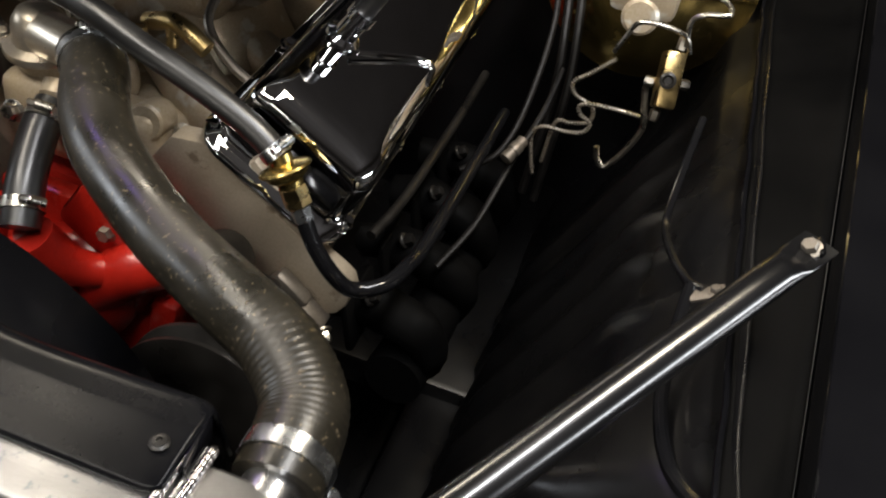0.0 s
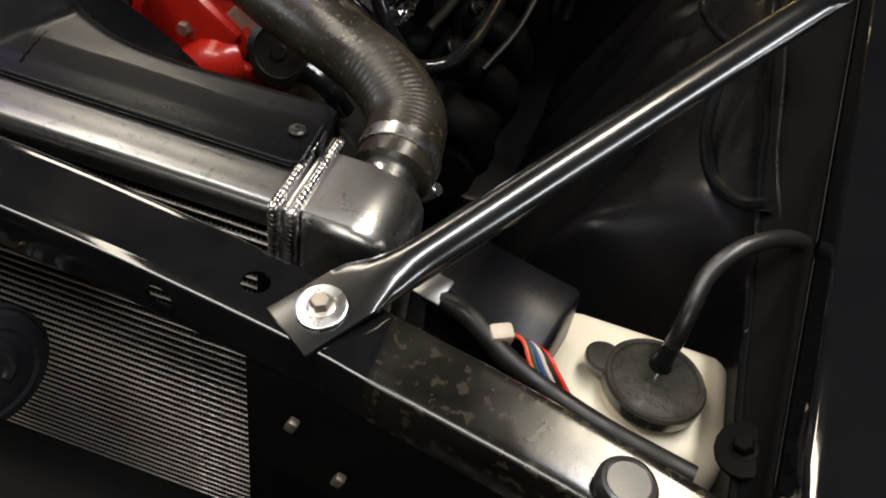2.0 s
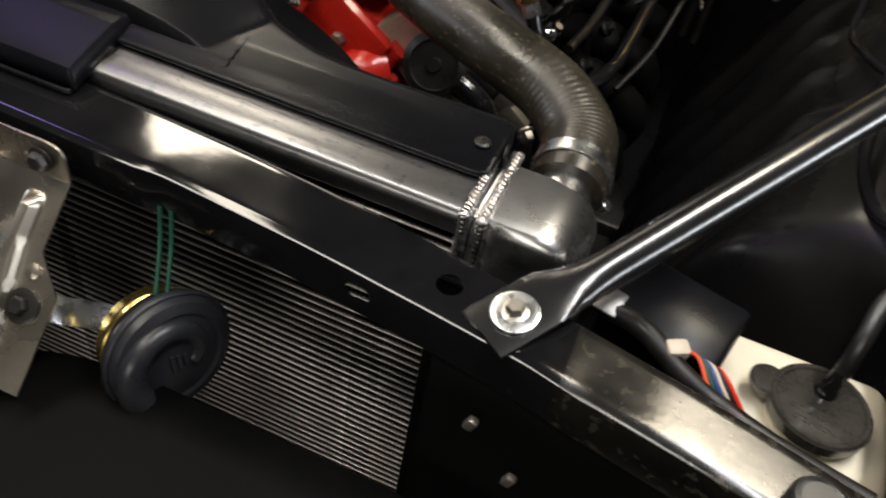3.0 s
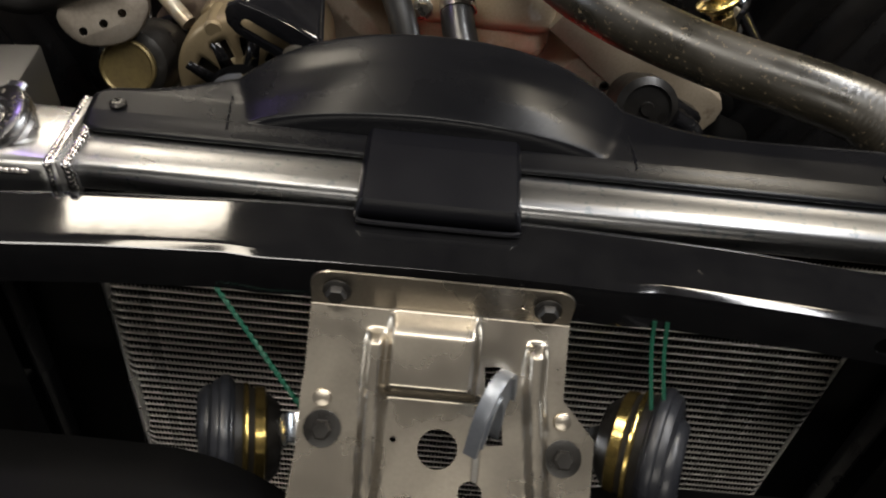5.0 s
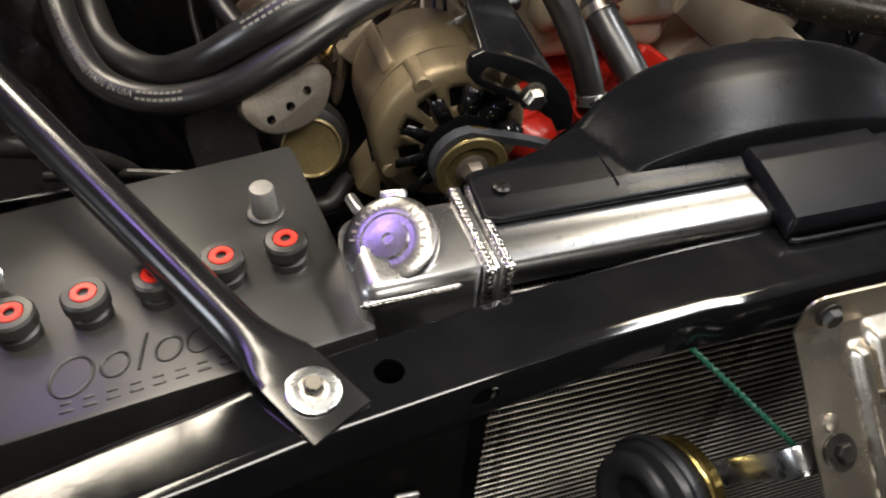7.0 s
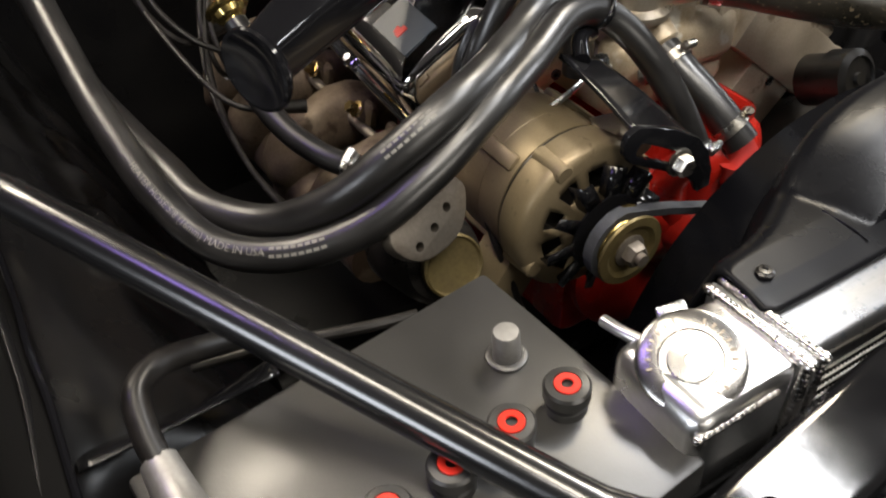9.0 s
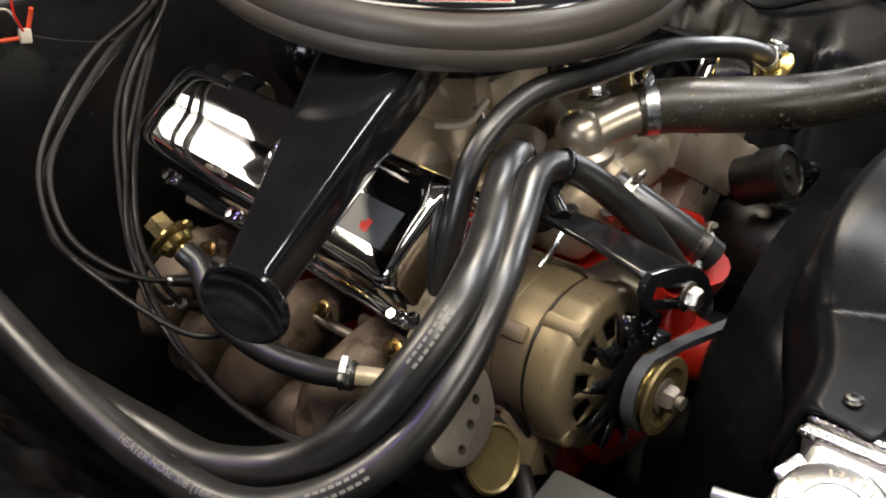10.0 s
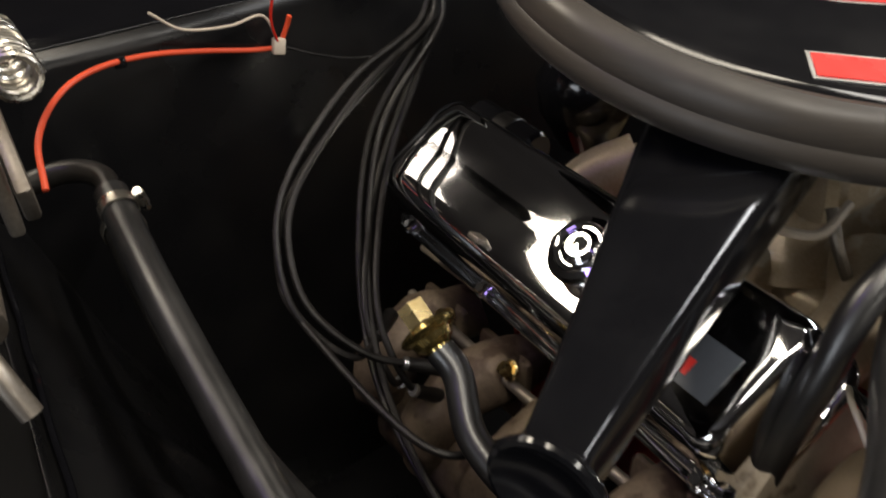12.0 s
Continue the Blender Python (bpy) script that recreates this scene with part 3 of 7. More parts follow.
    zs = [0.926 - pitch * i for i in range(54)]
    b = B()
    add_box(b, (0, -0.0255, 0), (x1 - x0, 0.005, 0.0020), bevel=0.0009, segments=3)
    first = part("core_tube", b, "tube", t)
    first.matrix_basis = pose((x0 + x1) / 2, 0.1045, zs[0])
    for z in zs[1:]:
        o = first.copy()
        scene.collection.objects.link(o)
        o.matrix_basis = pose((x0 + x1) / 2, 0.1045, z)
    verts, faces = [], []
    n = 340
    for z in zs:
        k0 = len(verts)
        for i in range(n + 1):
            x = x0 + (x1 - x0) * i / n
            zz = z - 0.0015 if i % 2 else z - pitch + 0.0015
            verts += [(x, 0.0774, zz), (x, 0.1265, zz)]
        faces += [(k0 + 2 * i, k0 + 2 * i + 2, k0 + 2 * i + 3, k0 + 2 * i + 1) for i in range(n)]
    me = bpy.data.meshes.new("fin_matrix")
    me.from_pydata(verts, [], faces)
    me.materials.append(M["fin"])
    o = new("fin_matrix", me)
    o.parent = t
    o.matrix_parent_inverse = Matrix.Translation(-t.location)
    o["kind"] = "stuff"


radiator()


def fan_shroud():
    t = thing("fan_shroud", (0.03, 0.2, 0.5), "matte black plastic fan shroud with a raised hump", "fan shroud")
    # one skin: a flat top, the barrel round the fan swelling up through it, and a rolled back edge
    b = B()

    def swell(x, y):
        if y < 0.1225:
            return 0.0
        rise = [(0.1225, 0.0), (0.1232, 0.006), (0.1250, 0.0140), (0.1264, 0.0170), (0.1290, 0.0185), (0.1340, 0.0205), (0.150, 0.0270), (0.168, 0.0330), (0.186, 0.0355), (0.215, 0.0350)]
        for (ya, ha), (yb, hb) in zip(rise, rise[1:]):
            if y <= yb:
                break
        h = ha + (hb - ha) * min(1, (y - ya) / (yb - ya))
        q = (x + 0.020) / (0.132 + 0.36 * (min(y, 0.20) - 0.1225))
        return h * max(0, 1 - q * q) ** 0.92

    xs = [-0.268 + 0.613 * k / 150 for k in range(151)]
    rows = []
    for x in xs:
        u = (x + 0.268) / 0.613
        back = 0.141 + 0.055 * math.exp(-((x + 0.020) / 0.165) ** 4) + 0.018 * u
        near = max(0, 1 - min(x + 0.268, 0.345 - x) / 0.012) ** 2 * 0.006
        dip = 0.0
        for cx, w in ((-0.072, -1), (0.057, 1)):
            d = (x - cx) * w
            dip += 0.010 * max(0, 1 - max(0, d) / 0.020) ** 2 if d > -0.004 else 0.010
        dip = min(dip, 0.010)
        front = 0.1135 + near - dip
        ys = [front + (0.1222 - front) * k / 4 for k in range(5)] + [0.1225, 0.1229, 0.1235, 0.1243, 0.1252, 0.1260, 0.1268, 0.1280] + [0.130 + (back - near - 0.130) * k / 16 for k in range(17)]
        line = []
        for k, y in enumerate(ys):
            z = 0.9615 + 0.004 * max(0, min(1, (y - 0.1135) / 0.03)) - 0.3 * dip * max(0, 1 - k / 4) + swell(x, y)
            line.append(b.verts.new((x, y, z + 0.0004 * noise.noise((x * 18, y * 18, 2.0)))))
        top = line[-1].co.copy()
        for k in range(1, 13):
            a = k / 12 * 1.5
            line.append(b.verts.new(top + Vector((0, 0.016 * math.sin(a) + 0.004 * max(0, k - 8), -0.016 * (1 - math.cos(a)) - 0.014 * max(0, k - 8)))))
        rows.append(line)
    for p, q in zip(rows, rows[1:]):
        for k in range(len(p) - 1):
            b.faces.new((p[k], q[k], q[k + 1], p[k + 1]))
    part("top_skin", b, "plate", t, thick=0.0025, angle=50)
    # the duct steps down over the channel to the support
    b = B()

    def duct(u, v):
        half = 0.0575 + 0.0010 * (1 - v)
        x = -0.0075 + half * (2 * u - 1)
        side = (1 - abs(2 * u - 1)) * half
        y = 0.0535 + 0.086 * v
        top = 0.9565 + 0.0125 * min(1, v * 1.6) ** 0.8
        foot = 0.9430 + 0.0200 * v
        z = foot + (top - foot) * min(1, side / 0.0048) ** 0.6
        if v < 0.06:
            z = 0.9430 + (z - 0.9430) * min(1, v / 0.045) ** 0.5
        return Vector((x, y, z))
    add_sheet(b, 64, 60, duct)
    part("duct", b, "plastic", t, thick=0.0022, angle=40)
    b = B()
    add_tube(b, [(-0.064, 0.0515, 0.9440), (-0.05, 0.0500, 0.9436), (0.035, 0.0500, 0.9436), (0.0495, 0.0515, 0.9440)], 0.0020, 8, 4)
    part("duct_lip", b, "plastic", t)
    for x, y in ((-0.2475, 0.128), (0.330, 0.130)):
        b = B()
        add_lathe(b, (x, y, 0.9645), (0, 0, 1), [(0.006, 0), (0.006, 0.0012), (0.0042, 0.0022), (0.0042, 0.003), (0.002, 0.0032), (0.0015, 0.002)], 20)
        part("screw", b, "dark", t)
    for x in (-0.166, 0.135):
        b = B()
        add_tube(b, [(x, 0.1150, 0.9617), (x - 0.001, 0.128, 0.9640), (x - 0.003, 0.150, 0.9655)], 0.0006, 6, 4)
        part("seam", b, "plastic", t)
    # folded end towards the hose side
    b = B()
    add_box(b, (0.346, 0.142, 0.953), (0.003, 0.040, 0.022), (0, 0, 8), bevel=0.001)
    part("end_fold", b, "plastic", t)
    # ring wall round the fan
    b = B()
    add_lathe(b, (0.02, 0.17, 0.70), (0, 1, 0), [(0.235, 0), (0.24, 0.02), (0.24, 0.10)], 64, False)
    part("fan_ring", b, "plate", t, thick=0.003)
    b = B()
    for k in range(5):
        a = 2 * math.pi * k / 5 + 0.4
        c, s = math.cos(a), math.sin(a)
        vs = []
        for r, w, tw in ((0.04, 0.028, 0.02), (0.12, 0.045, 0.02), (0.215, 0.055, 0.014)):
            for q in (-1, 1):
                vs.append(b.verts.new((0.02 + c * r - s * w * q, 0.235 + tw * q, 0.70 + s * r + c * w * q)))
        for k2 in (0, 2):
            b.faces.new((vs[k2], vs[k2 + 1], vs[k2 + 3], vs[k2 + 2]))
    add_lathe(b, (0.02, 0.225, 0.70), (0, 1, 0), [(0.05, 0), (0.06, 0.01), (0.06, 0.04), (0.03, 0.05)], 28)
    f = thing("cooling_fan", (0.02, 0.235, 0.70), "dark bladed engine cooling fan inside the shroud", "fan")
    part("fan_blades", b, "dark", f, thick=0.002)


fan_shroud()


def slope(x, s, up=0.0):
    """A point on the latch plate: x across, s down its slope from the bend."""
    if s < 0:
        return Vector((x, -0.002 - up, 0.915 - s))
    return Vector((x, -0.002 - 0.736 * s - 0.677 * up, 0.915 - 0.677 * s + 0.736 * up))


def hood_latch():
    t = thing("hood_latch", (0, -0.03, 0.85), "stamped zinc-plated steel hood latch plate bolted to the support", "hood latch")
    b = B()

    def half(sv):
        if sv < 0.05:
            w = 0.0865
        elif sv < 0.075:
            w = 0.0865 + (sv - 0.05) / 0.025 * 0.023
        else:
            w = 0.1095
        if sv < -0.018:
            w -= 0.012 * (1 - math.sqrt(max(0, 1 - ((-0.018 - sv) / 0.012) ** 2)))
        return w

    def ease(k):
        k = max(0, min(1, k))
        return k * k * (3 - 2 * k)

    def at(u, v):
        sv = -0.030 + 0.175 * v
        w = half(sv)
        left = -min(w, 0.0875 + max(0, sv - 0.1) * 0.1)
        x = left + (w - left) * u
        up = 0.0
        # two ribs and the raised middle box
        for cx, k in ((-0.041, 0.03), (0.066, 0.12)):
            c = cx + k * max(0, sv - 0.045)
            up += 0.0080 * ease((0.0085 - abs(x - c)) / 0.0060) * ease((sv - 0.012) / 0.012)
        mid = ease((0.032 - abs(x + 0.003)) / 0.006)
        up += 0.009 * mid * ease((sv + 0.003) / 0.020) * ease((0.057 - sv) / 0.008)
        if sv > 0.052:
            up -= 0.004 * max(0, min(1, (0.034 - abs(x + 0.0)) / 0.004)) * min(1, (sv - 0.052) / 0.006)
        return slope(x, sv, up)
    add_sheet(b, 130, 120, at)
    plate = part("latch_plate", b, "steel", t, thick=0.0018, angle=60)
    n = Vector((0, -0.677, 0.736))
    c = B()
    add_cyl(c, slope(0.006, 0.090) - n * 0.03, slope(0.006, 0.090) + n * 0.03, 0.0135, n=24)
    add_box(c, slope(0.0405, 0.058), (0.011, 0.052, 0.05), (42.6, 0, 8))
    add_cyl(c, slope(0.030, 0.117) - n * 0.03, slope(0.030, 0.117) + n * 0.03, 0.008, n=20)
    for x, s in ((-0.024, 0.086), (0.031, 0.086)):
        add_cyl(c, slope(x, s) - n * 0.03, slope(x, s) + n * 0.03, 0.0022, n=12)
    add_cyl(c, slope(0.053, -0.013) + Vector((0, -0.03, 0)), slope(0.053, -0.013) + Vector((0, 0.03, 0)), 0.002, n=12)
    cut(plate, c)
    for x in (-0.069, 0.069):
        b = B()
        add_hex(b, (x, -0.0045, 0.931), (0, -1, 0.05), 0.0070, 0.0065)
        part("bolt", b, "dark", t, "dark hexagon bolt")
    for x, s in ((-0.071, 0.082), (0.089, 0.088)):
        b = B()
        p = slope(x, s, 0.001)
        add_lathe(b, p, n, [(0.0125, 0), (0.0125, 0.0015), (0.010, 0.002)], 24)
        add_hex(b, p + n * 0.0015, n, 0.0068, 0.006, False)
        part("bolt", b, "dark", t, "dark hexagon bolt")
    for x, s in ((-0.073, 0.062), (0.087, 0.064)):
        b = B()
        add_lathe(b, slope(x, s, 0.0005), n, [(0.0062, 0), (0.0055, 0.002), (0.002, 0.003)], 16)
        part("dimple", b, "steel", t)
    # the hook that the striker pulls
    b = B()
    ahead, flat = Vector((-0.46, -0.89, 0)), Vector((0.89, -0.46, 0))
    claw = [Vector((0.0470, -0.044, z)) + ahead * d for d, z in ((0.000, 0.852), (0.001, 0.872), (0.004, 0.893), (0.011, 0.911), (0.022, 0.919), (0.033, 0.912), (0.039, 0.897), (0.043, 0.880))]
    wide = lambda u: 0.0095 - 0.0035 * max(0, u - 0.45) / 0.55
    add_strip(b, claw, flat, 0.0022, wide)
    for k in (-1, 1):
        run = [p + flat.cross(tg) * k * (wide(q / 7) - 0.0012) for q, (p, (tg, sd, up)) in enumerate(zip(claw, frames(claw)))]
        add_strip(b, run, flat, 0.0045, 0.0016)
    part("latch_hook", b, "hook", t, "blue-grey plated latch hook")
    b = B()
    add_box(b, (0.0, -0.085, 0.70), (0.06, 0.02, 0.22), bevel=0.006)
    part("lower_stay", b, "bay", t)


hood_latch()


def horn(s, at, face):
    t = thing("horn", at, "dark grey disc horn with a gold bracket beside the hood latch", "horn", "horns")
    a, f = Vector(at), Vector(face).normalized()
    b = B()
    add_lathe(b, a - f * 0.012, f, [(0.020, -0.018), (0.034, -0.012), (0.046, -0.004), (0.0475, 0.002), (0.0475, 0.006), (0.045, 0.011), (0.037, 0.0135), (0.034, 0.012), (0.030, 0.014), (0.001, 0.0155)], 40)
    part("horn_shell", b, "horn", t)
    b = B()
    add_lathe(b, a - f * 0.012, f, [(0.0485, -0.003), (0.0498, 0.0), (0.0498, 0.004), (0.0485, 0.006)], 40, False)
    part("rim", b, "horn", t, thick=0.001)
    b = B()
    add_lathe(b, a - f * 0.038, f, [(0.014, -0.016), (0.026, -0.014), (0.036, -0.004), (0.041, 0.012), (0.043, 0.02)], 36)
    part("back_cup", b, "dark", t, "black horn back")
    b = B()
    add_lathe(b, a - f * 0.036, f, [(0.036, -0.006), (0.0400, -0.004), (0.0405, 0.003), (0.0385, 0.004), (0.0385, 0.007), (0.0435, 0.0085), (0.0435, 0.012)], 36, False)
    part("gold_band", b, "gold", t, "gold plated band behind the disc", thick=0.001)
    m = axis_frame(f)
    # snail passage curling over the face
    b = B()
    pts = []
    for k in range(15):
        ang = -0.6 + 0.33 * k
        rr = 0.014 + 0.0019 * k
        pts.append(a + m @ Vector((math.cos(ang) * rr, math.sin(ang) * rr, 0.001)))
    add_tube(b, pts, lambda u: 0.0055 + 0.0065 * u, 14, 3)
    part("passage", b, "horn", t)
    b = B()
    for k in range(3):
        p = a + f * 0.0050 + m @ Vector((-0.005 + 0.005 * k, 0.0, 0))
        add_box(b, p, (0.0026, 0.015 - 0.003 * k, 0.0012), tuple(math.degrees(v) for v in m.to_euler()))
    part("embossing", b, "horn", t)
    b = B()
    inner = Vector((s * 0.095, -0.055, 0.845))
    add_strip(b, [a - f * 0.050, (a - f * 0.050) * 0.5 + inner * 0.5 + Vector((0, 0.004, -0.004)), inner, inner + Vector((-s * 0.022, 0.002, 0.001))], (0, -0.5, 0.8), lambda u: 0.0016, 0.010)
    part("mount_strap", b, "washer", t, "bright plated horn strap")


horn(1, (0.180, -0.032, 0.814), (0.90, -0.38, 0.20))
horn(-1, (-0.165, -0.020, 0.765), (-0.97, -0.20, 0.10))


def green_wire(points):
    b = B()
    add_tube(b, points, 0.0016, 8, 6)
    return b


t = thing("horn_wires", (0.15, 0.0, 0.86), "pair of green horn wires hanging from the support", "wire")
for dx in (0.0, 0.009):
    part("wire", green_wire([(0.147 + dx, 0.012, 0.912), (0.150 + dx, 0.004, 0.888), (0.155 + dx, -0.012, 0.860), (0.158 + dx, -0.022, 0.845)]), "green", t)
t = thing("twisted_wires", (-0.12, 0.0, 0.87), "twisted green horn wire hanging from the support", "wire")
for ph in (0, math.pi):
    pts = []
    for i in range(41):
        u = i / 40
        p = Vector((-0.153, 0.010, 0.906)).lerp(Vector((-0.086, -0.042, 0.845)), u)
        pts.append(p + Vector((math.cos(ph + u * 60), 0, math.sin(ph + u * 60))) * 0.0012)
    b = B()
    add_tube(b, pts, 0.0012, 6, 1)
    part("wire", b, "green", t)


def brace(s):
    t = thing("support_brace", (s * 0.52, 0.2, 0.94), "glossy black tubular brace from radiator support to fender", "brace", "fender braces")
    lo, hi = Vector((s * 0.399, 0.011, 0.944)), Vector((s * 0.671, 0.416, 1.034))
    if s < 0:
        hi = Vector((-0.651, 0.469, 0.998))
    d = (hi - lo).normalized()
    side = d.cross(Vector((0, 0, 1))).normalized()
    up = side.cross(d)
    b = B()
    L = (hi - lo).length
    rings = []
    n = 20
    steps = [-0.024, -0.020, 0.018, 0.028, 0.045, 0.060, 0.072] + [0.08 + (L - 0.12) * i / 12 for i in range(13)] + [L - 0.028, L - 0.016, L + 0.006, L + 0.014]
    for h in steps:
        def blend(a, b_, x):
            k = max(0, min(1, (x - a) / (b_ - a)))
            return k * k * (3 - 2 * k)
        k = blend(0.020, 0.066, h) * (1 - blend(L - 0.038, L - 0.012, h))
        r = 0.0135
        w = 0.0195 * (1 - k) + r * k
        if h > L * 0.5:
            w = 0.014 * (1 - k) + r * k
        tall = 0.0022 * (1 - k) + r * k
        lift = 0.001 - 0.011 * (1 - h / L) * k
        ring = []
        for j in range(n):
            a = 2 * math.pi * j / n
            c, sn = math.cos(a), math.sin(a)
            if k < 0.5:
                c = max(-1, min(1, c * 1.35))
            ring.append(b.verts.new(lo + d * h + side * c * w + up * (sn * tall + lift)))
        rings.append(ring)
    for p, q in zip(rings, rings[1:]):
        for j in range(n):
            b.faces.new((p[j], p[(j + 1) % n], q[(j + 1) % n], q[j]))
    b.faces.new(rings[0][::-1])
    b.faces.new(rings[-1])
    part("brace_tube", b, "brace", t, angle=50)
    b = B()
    p = lo + up * 0.0036
    add_lathe(b, p, up, [(0.0145, 0), (0.0151, 0.0006), (0.0148, 0.002), (0.0137, 0.0024), (0.008, 0.0022)], 36)
    part("washer", b, "washer", t, "bright zinc fender washer")
    b = B()
    add_lathe(b, p + up * 0.002, up, [(0.0082, 0), (0.0082, 0.001), (0.0064, 0.0016)], 24)
    add_hex(b, p + up * 0.002, up, 0.0062, 0.0062, False)
    part("bolt", b, "bolt", t)
    b = B()
    add_hex(b, hi + up * 0.003, up * 0.6 + Vector((-s * 0.4, -0.3, 0.2)), 0.0062, 0.007)
    part("top_bolt", b, "dull", t)
    b = B()
    add_box(b, hi + Vector((s * 0.004, 0.004, -0.002)), (0.005, 0.022, 0.020), (0, s * 20, 0), 0.002)
    part("top_tab", b, "bay", t)


brace(1)
brace(-1)

# ---- corner of the battery ----


def battery():
    t = thing("battery", (-0.3898, 0.1375, 0.922), "black six-cap car battery with red-centred vent caps", "battery")
    zt = 0.922
    b = B()
    add_box(b, (-0.486, 0.160, zt - 0.10), (0.262, 0.198, 0.20), bevel=0.004)
    part("case", b, "battery", t)
    for i in range(6):
        x = -0.3898 - 0.0415 * i
        p = Vector((x, 0.1375, zt))
        b = B()
        add_lathe(b, p, (0, 0, 1), [(0.0128, 0), (0.0128, 0.006), (0.0112, 0.0075), (0.0112, 0.010), (0.0142, 0.0112), (0.0142, 0.019), (0.0128, 0.0208), (0.0085, 0.0212), (0.0085, 0.019)], 28)
        cap = part("vent_cap", b, "battery", t, "dusty black vent cap with a red ring")
        b = B()
        if i == 5:
            add_lathe(b, p + Vector((0, 0, 0.0195)), (0, 0, 1), [(0.0125, 0), (0.0125, 0.0022), (0.007, 0.003), (0.006, 0.002), (0.004, 0.0045), (0.001, 0.005)], 28)
        else:
            add_lathe(b, p + Vector((0, 0, 0.0205)), (0, 0, 1), [(0.0078, 0), (0.0078, 0.0008), (0.0074, 0.0012), (0.0038, 0.0012), (0.0034, 0.0008), (0.0034, 0.0)], 28, False)
        part("cap_ring", b, "cap_red", cap, "bright red plastic ring")
    post = Vector((-0.3925, 0.189, zt))
    b = B()
    add_lathe(b, post, (0, 0, 1), [(0.0092, 0), (0.0092, 0.004), (0.0090, 0.0055), (0.0086, 0.0220), (0.0078, 0.0236), (0.001, 0.0240)], 28)
    part("terminal_post", b, "lead", t, "bare grey lead terminal post")
    b = B()
    add_lathe(b, post, (0, 0, 1), [(0.0135, 0), (0.0135, 0.0022), (0.0122, 0.0030), (0.0094, 0.0030)], 28, False)
    part("post_collar", b, "battery", t)
    # raised plain shapes where the maker's words stand
    for x, rx, ry in ((-0.531, 0.0125, 0.0135), (-0.5065, 0.0080, 0.0085), (-0.4755, 0.0080, 0.0085), (-0.4565, 0.0085, 0.0090)):
        b = B()
        add_tube(b, [(x + rx * math.cos(q), 0.0935 + ry * math.sin(q) + 0.25 * rx * math.cos(q), zt + 0.0004) for q in (2 * math.pi * k / 16 for k in range(17))], 0.0010, 8, 2)
        part("raised_mark", b, "battery", t)
    b = B()
    add_tube(b, [(-0.4945, 0.084, zt + 0.0004), (-0.490, 0.098, zt + 0.0004), (-0.486, 0.110, zt + 0.0004)], 0.0010, 8, 3)
    part("raised_mark", b, "battery", t)
    for i in range(9):
        for dy, w in ((0.0, 0.0075), (0.0055, 0.0060)):
            b = B()
            add_box(b, (-0.536 + 0.0128 * i, 0.0700 + dy, zt + 0.0004), (w, 0.0016, 0.0012), bevel=0.0003)
            part("raised_mark", b, "battery", t)
    t.rotation_euler = (0, -0.055, 0.085)
    # the clamped cable on the far post
    c = thing("battery_cable", (-0.59, 0.19, zt), "black battery cable with a cast lead clamp", "cable")
    q = Vector((-0.600, 0.172, zt - 0.012))
    b = B()
    add_lathe(b, q, (0, 0, 1), [(0.0125, 0.0), (0.0165, 0.002), (0.0175, 0.008), (0.0165, 0.020), (0.0115, 0.0215), (0.0110, 0.0165), (0.0085, 0.0165), (0.0082, 0.025), (0.001, 0.0255)], 28)
    add_tube(b, [q + Vector((-0.002, 0.006, 0.011)), q + Vector((-0.004, 0.026, 0.013)), q + Vector((-0.006, 0.052, 0.018))], lambda u: 0.0150 - 0.0040 * u, 14, 4)
    part("lead_clamp", b, "lead", c)
    b = B()
    add_box(b, q + Vector((0.014, -0.008, 0.013)), (0.016, 0.009, 0.014), (0, 0, -20), 0.002)
    add_box(b, q + Vector((0.000, -0.019, 0.013)), (0.013, 0.012, 0.013), (0, 0, -20), 0.002)
    part("clamp_jaw", b, "lead", c)
    b = B()
    add_cyl(b, q + Vector((0.010, -0.014, 0.014)), q + Vector((0.036, -0.004, 0.015)), 0.0038, n=12)
    add_hex(b, q + Vector((0.024, -0.009, 0.0145)), (1, 0.38, 0.04), 0.0072, 0.010, False)
    part("clamp_bolt", b, "washer", c)
    b = B()
    add_hex(b, q + Vector((-0.008, -0.024, 0.014)), (-0.9, -0.4, 0), 0.0065, 0.009, False)
    part("clamp_bolt", b, "washer", c)
    b = B()
    add_tube(b, [q + Vector((-0.006, 0.046, 0.018)), (-0.607, 0.240, 0.940), (-0.603, 0.262, 0.948), (-0.585, 0.280, 0.944), (-0.555, 0.292, 0.930), (-0.52, 0.315, 0.90), (-0.49, 0.36, 0.84), (-0.48, 0.42, 0.76)], 0.0082, 14, 8)
    part("cable", b, "wire", c)
    b = B()
    add_sheet(b, 16, 10, lambda u, v: Vector((-0.648 + 0.130 * u, 0.262 + 0.012 * u + 0.055 * v, 0.906 - 0.006 * u - 0.050 * v * v - 0.010 * math.sin(u * 3.1) * math.sin(v * 3.1))))
    tagged(part("side_shield", b, "gloss", thick=0.002), "glossy black bent sheet shield behind the battery", "shield")
    b = B()
    add_box(b, (-0.49, 0.16, 0.715), (0.29, 0.225, 0.012), bevel=0.003)
    add_box(b, (-0.49, 0.27, 0.73), (0.29, 0.004, 0.04), bevel=0.001)
    tagged(part("battery_tray", b, "bay"), "black sheet steel battery tray", "tray")


battery()

# ---- washer bottle corner ----


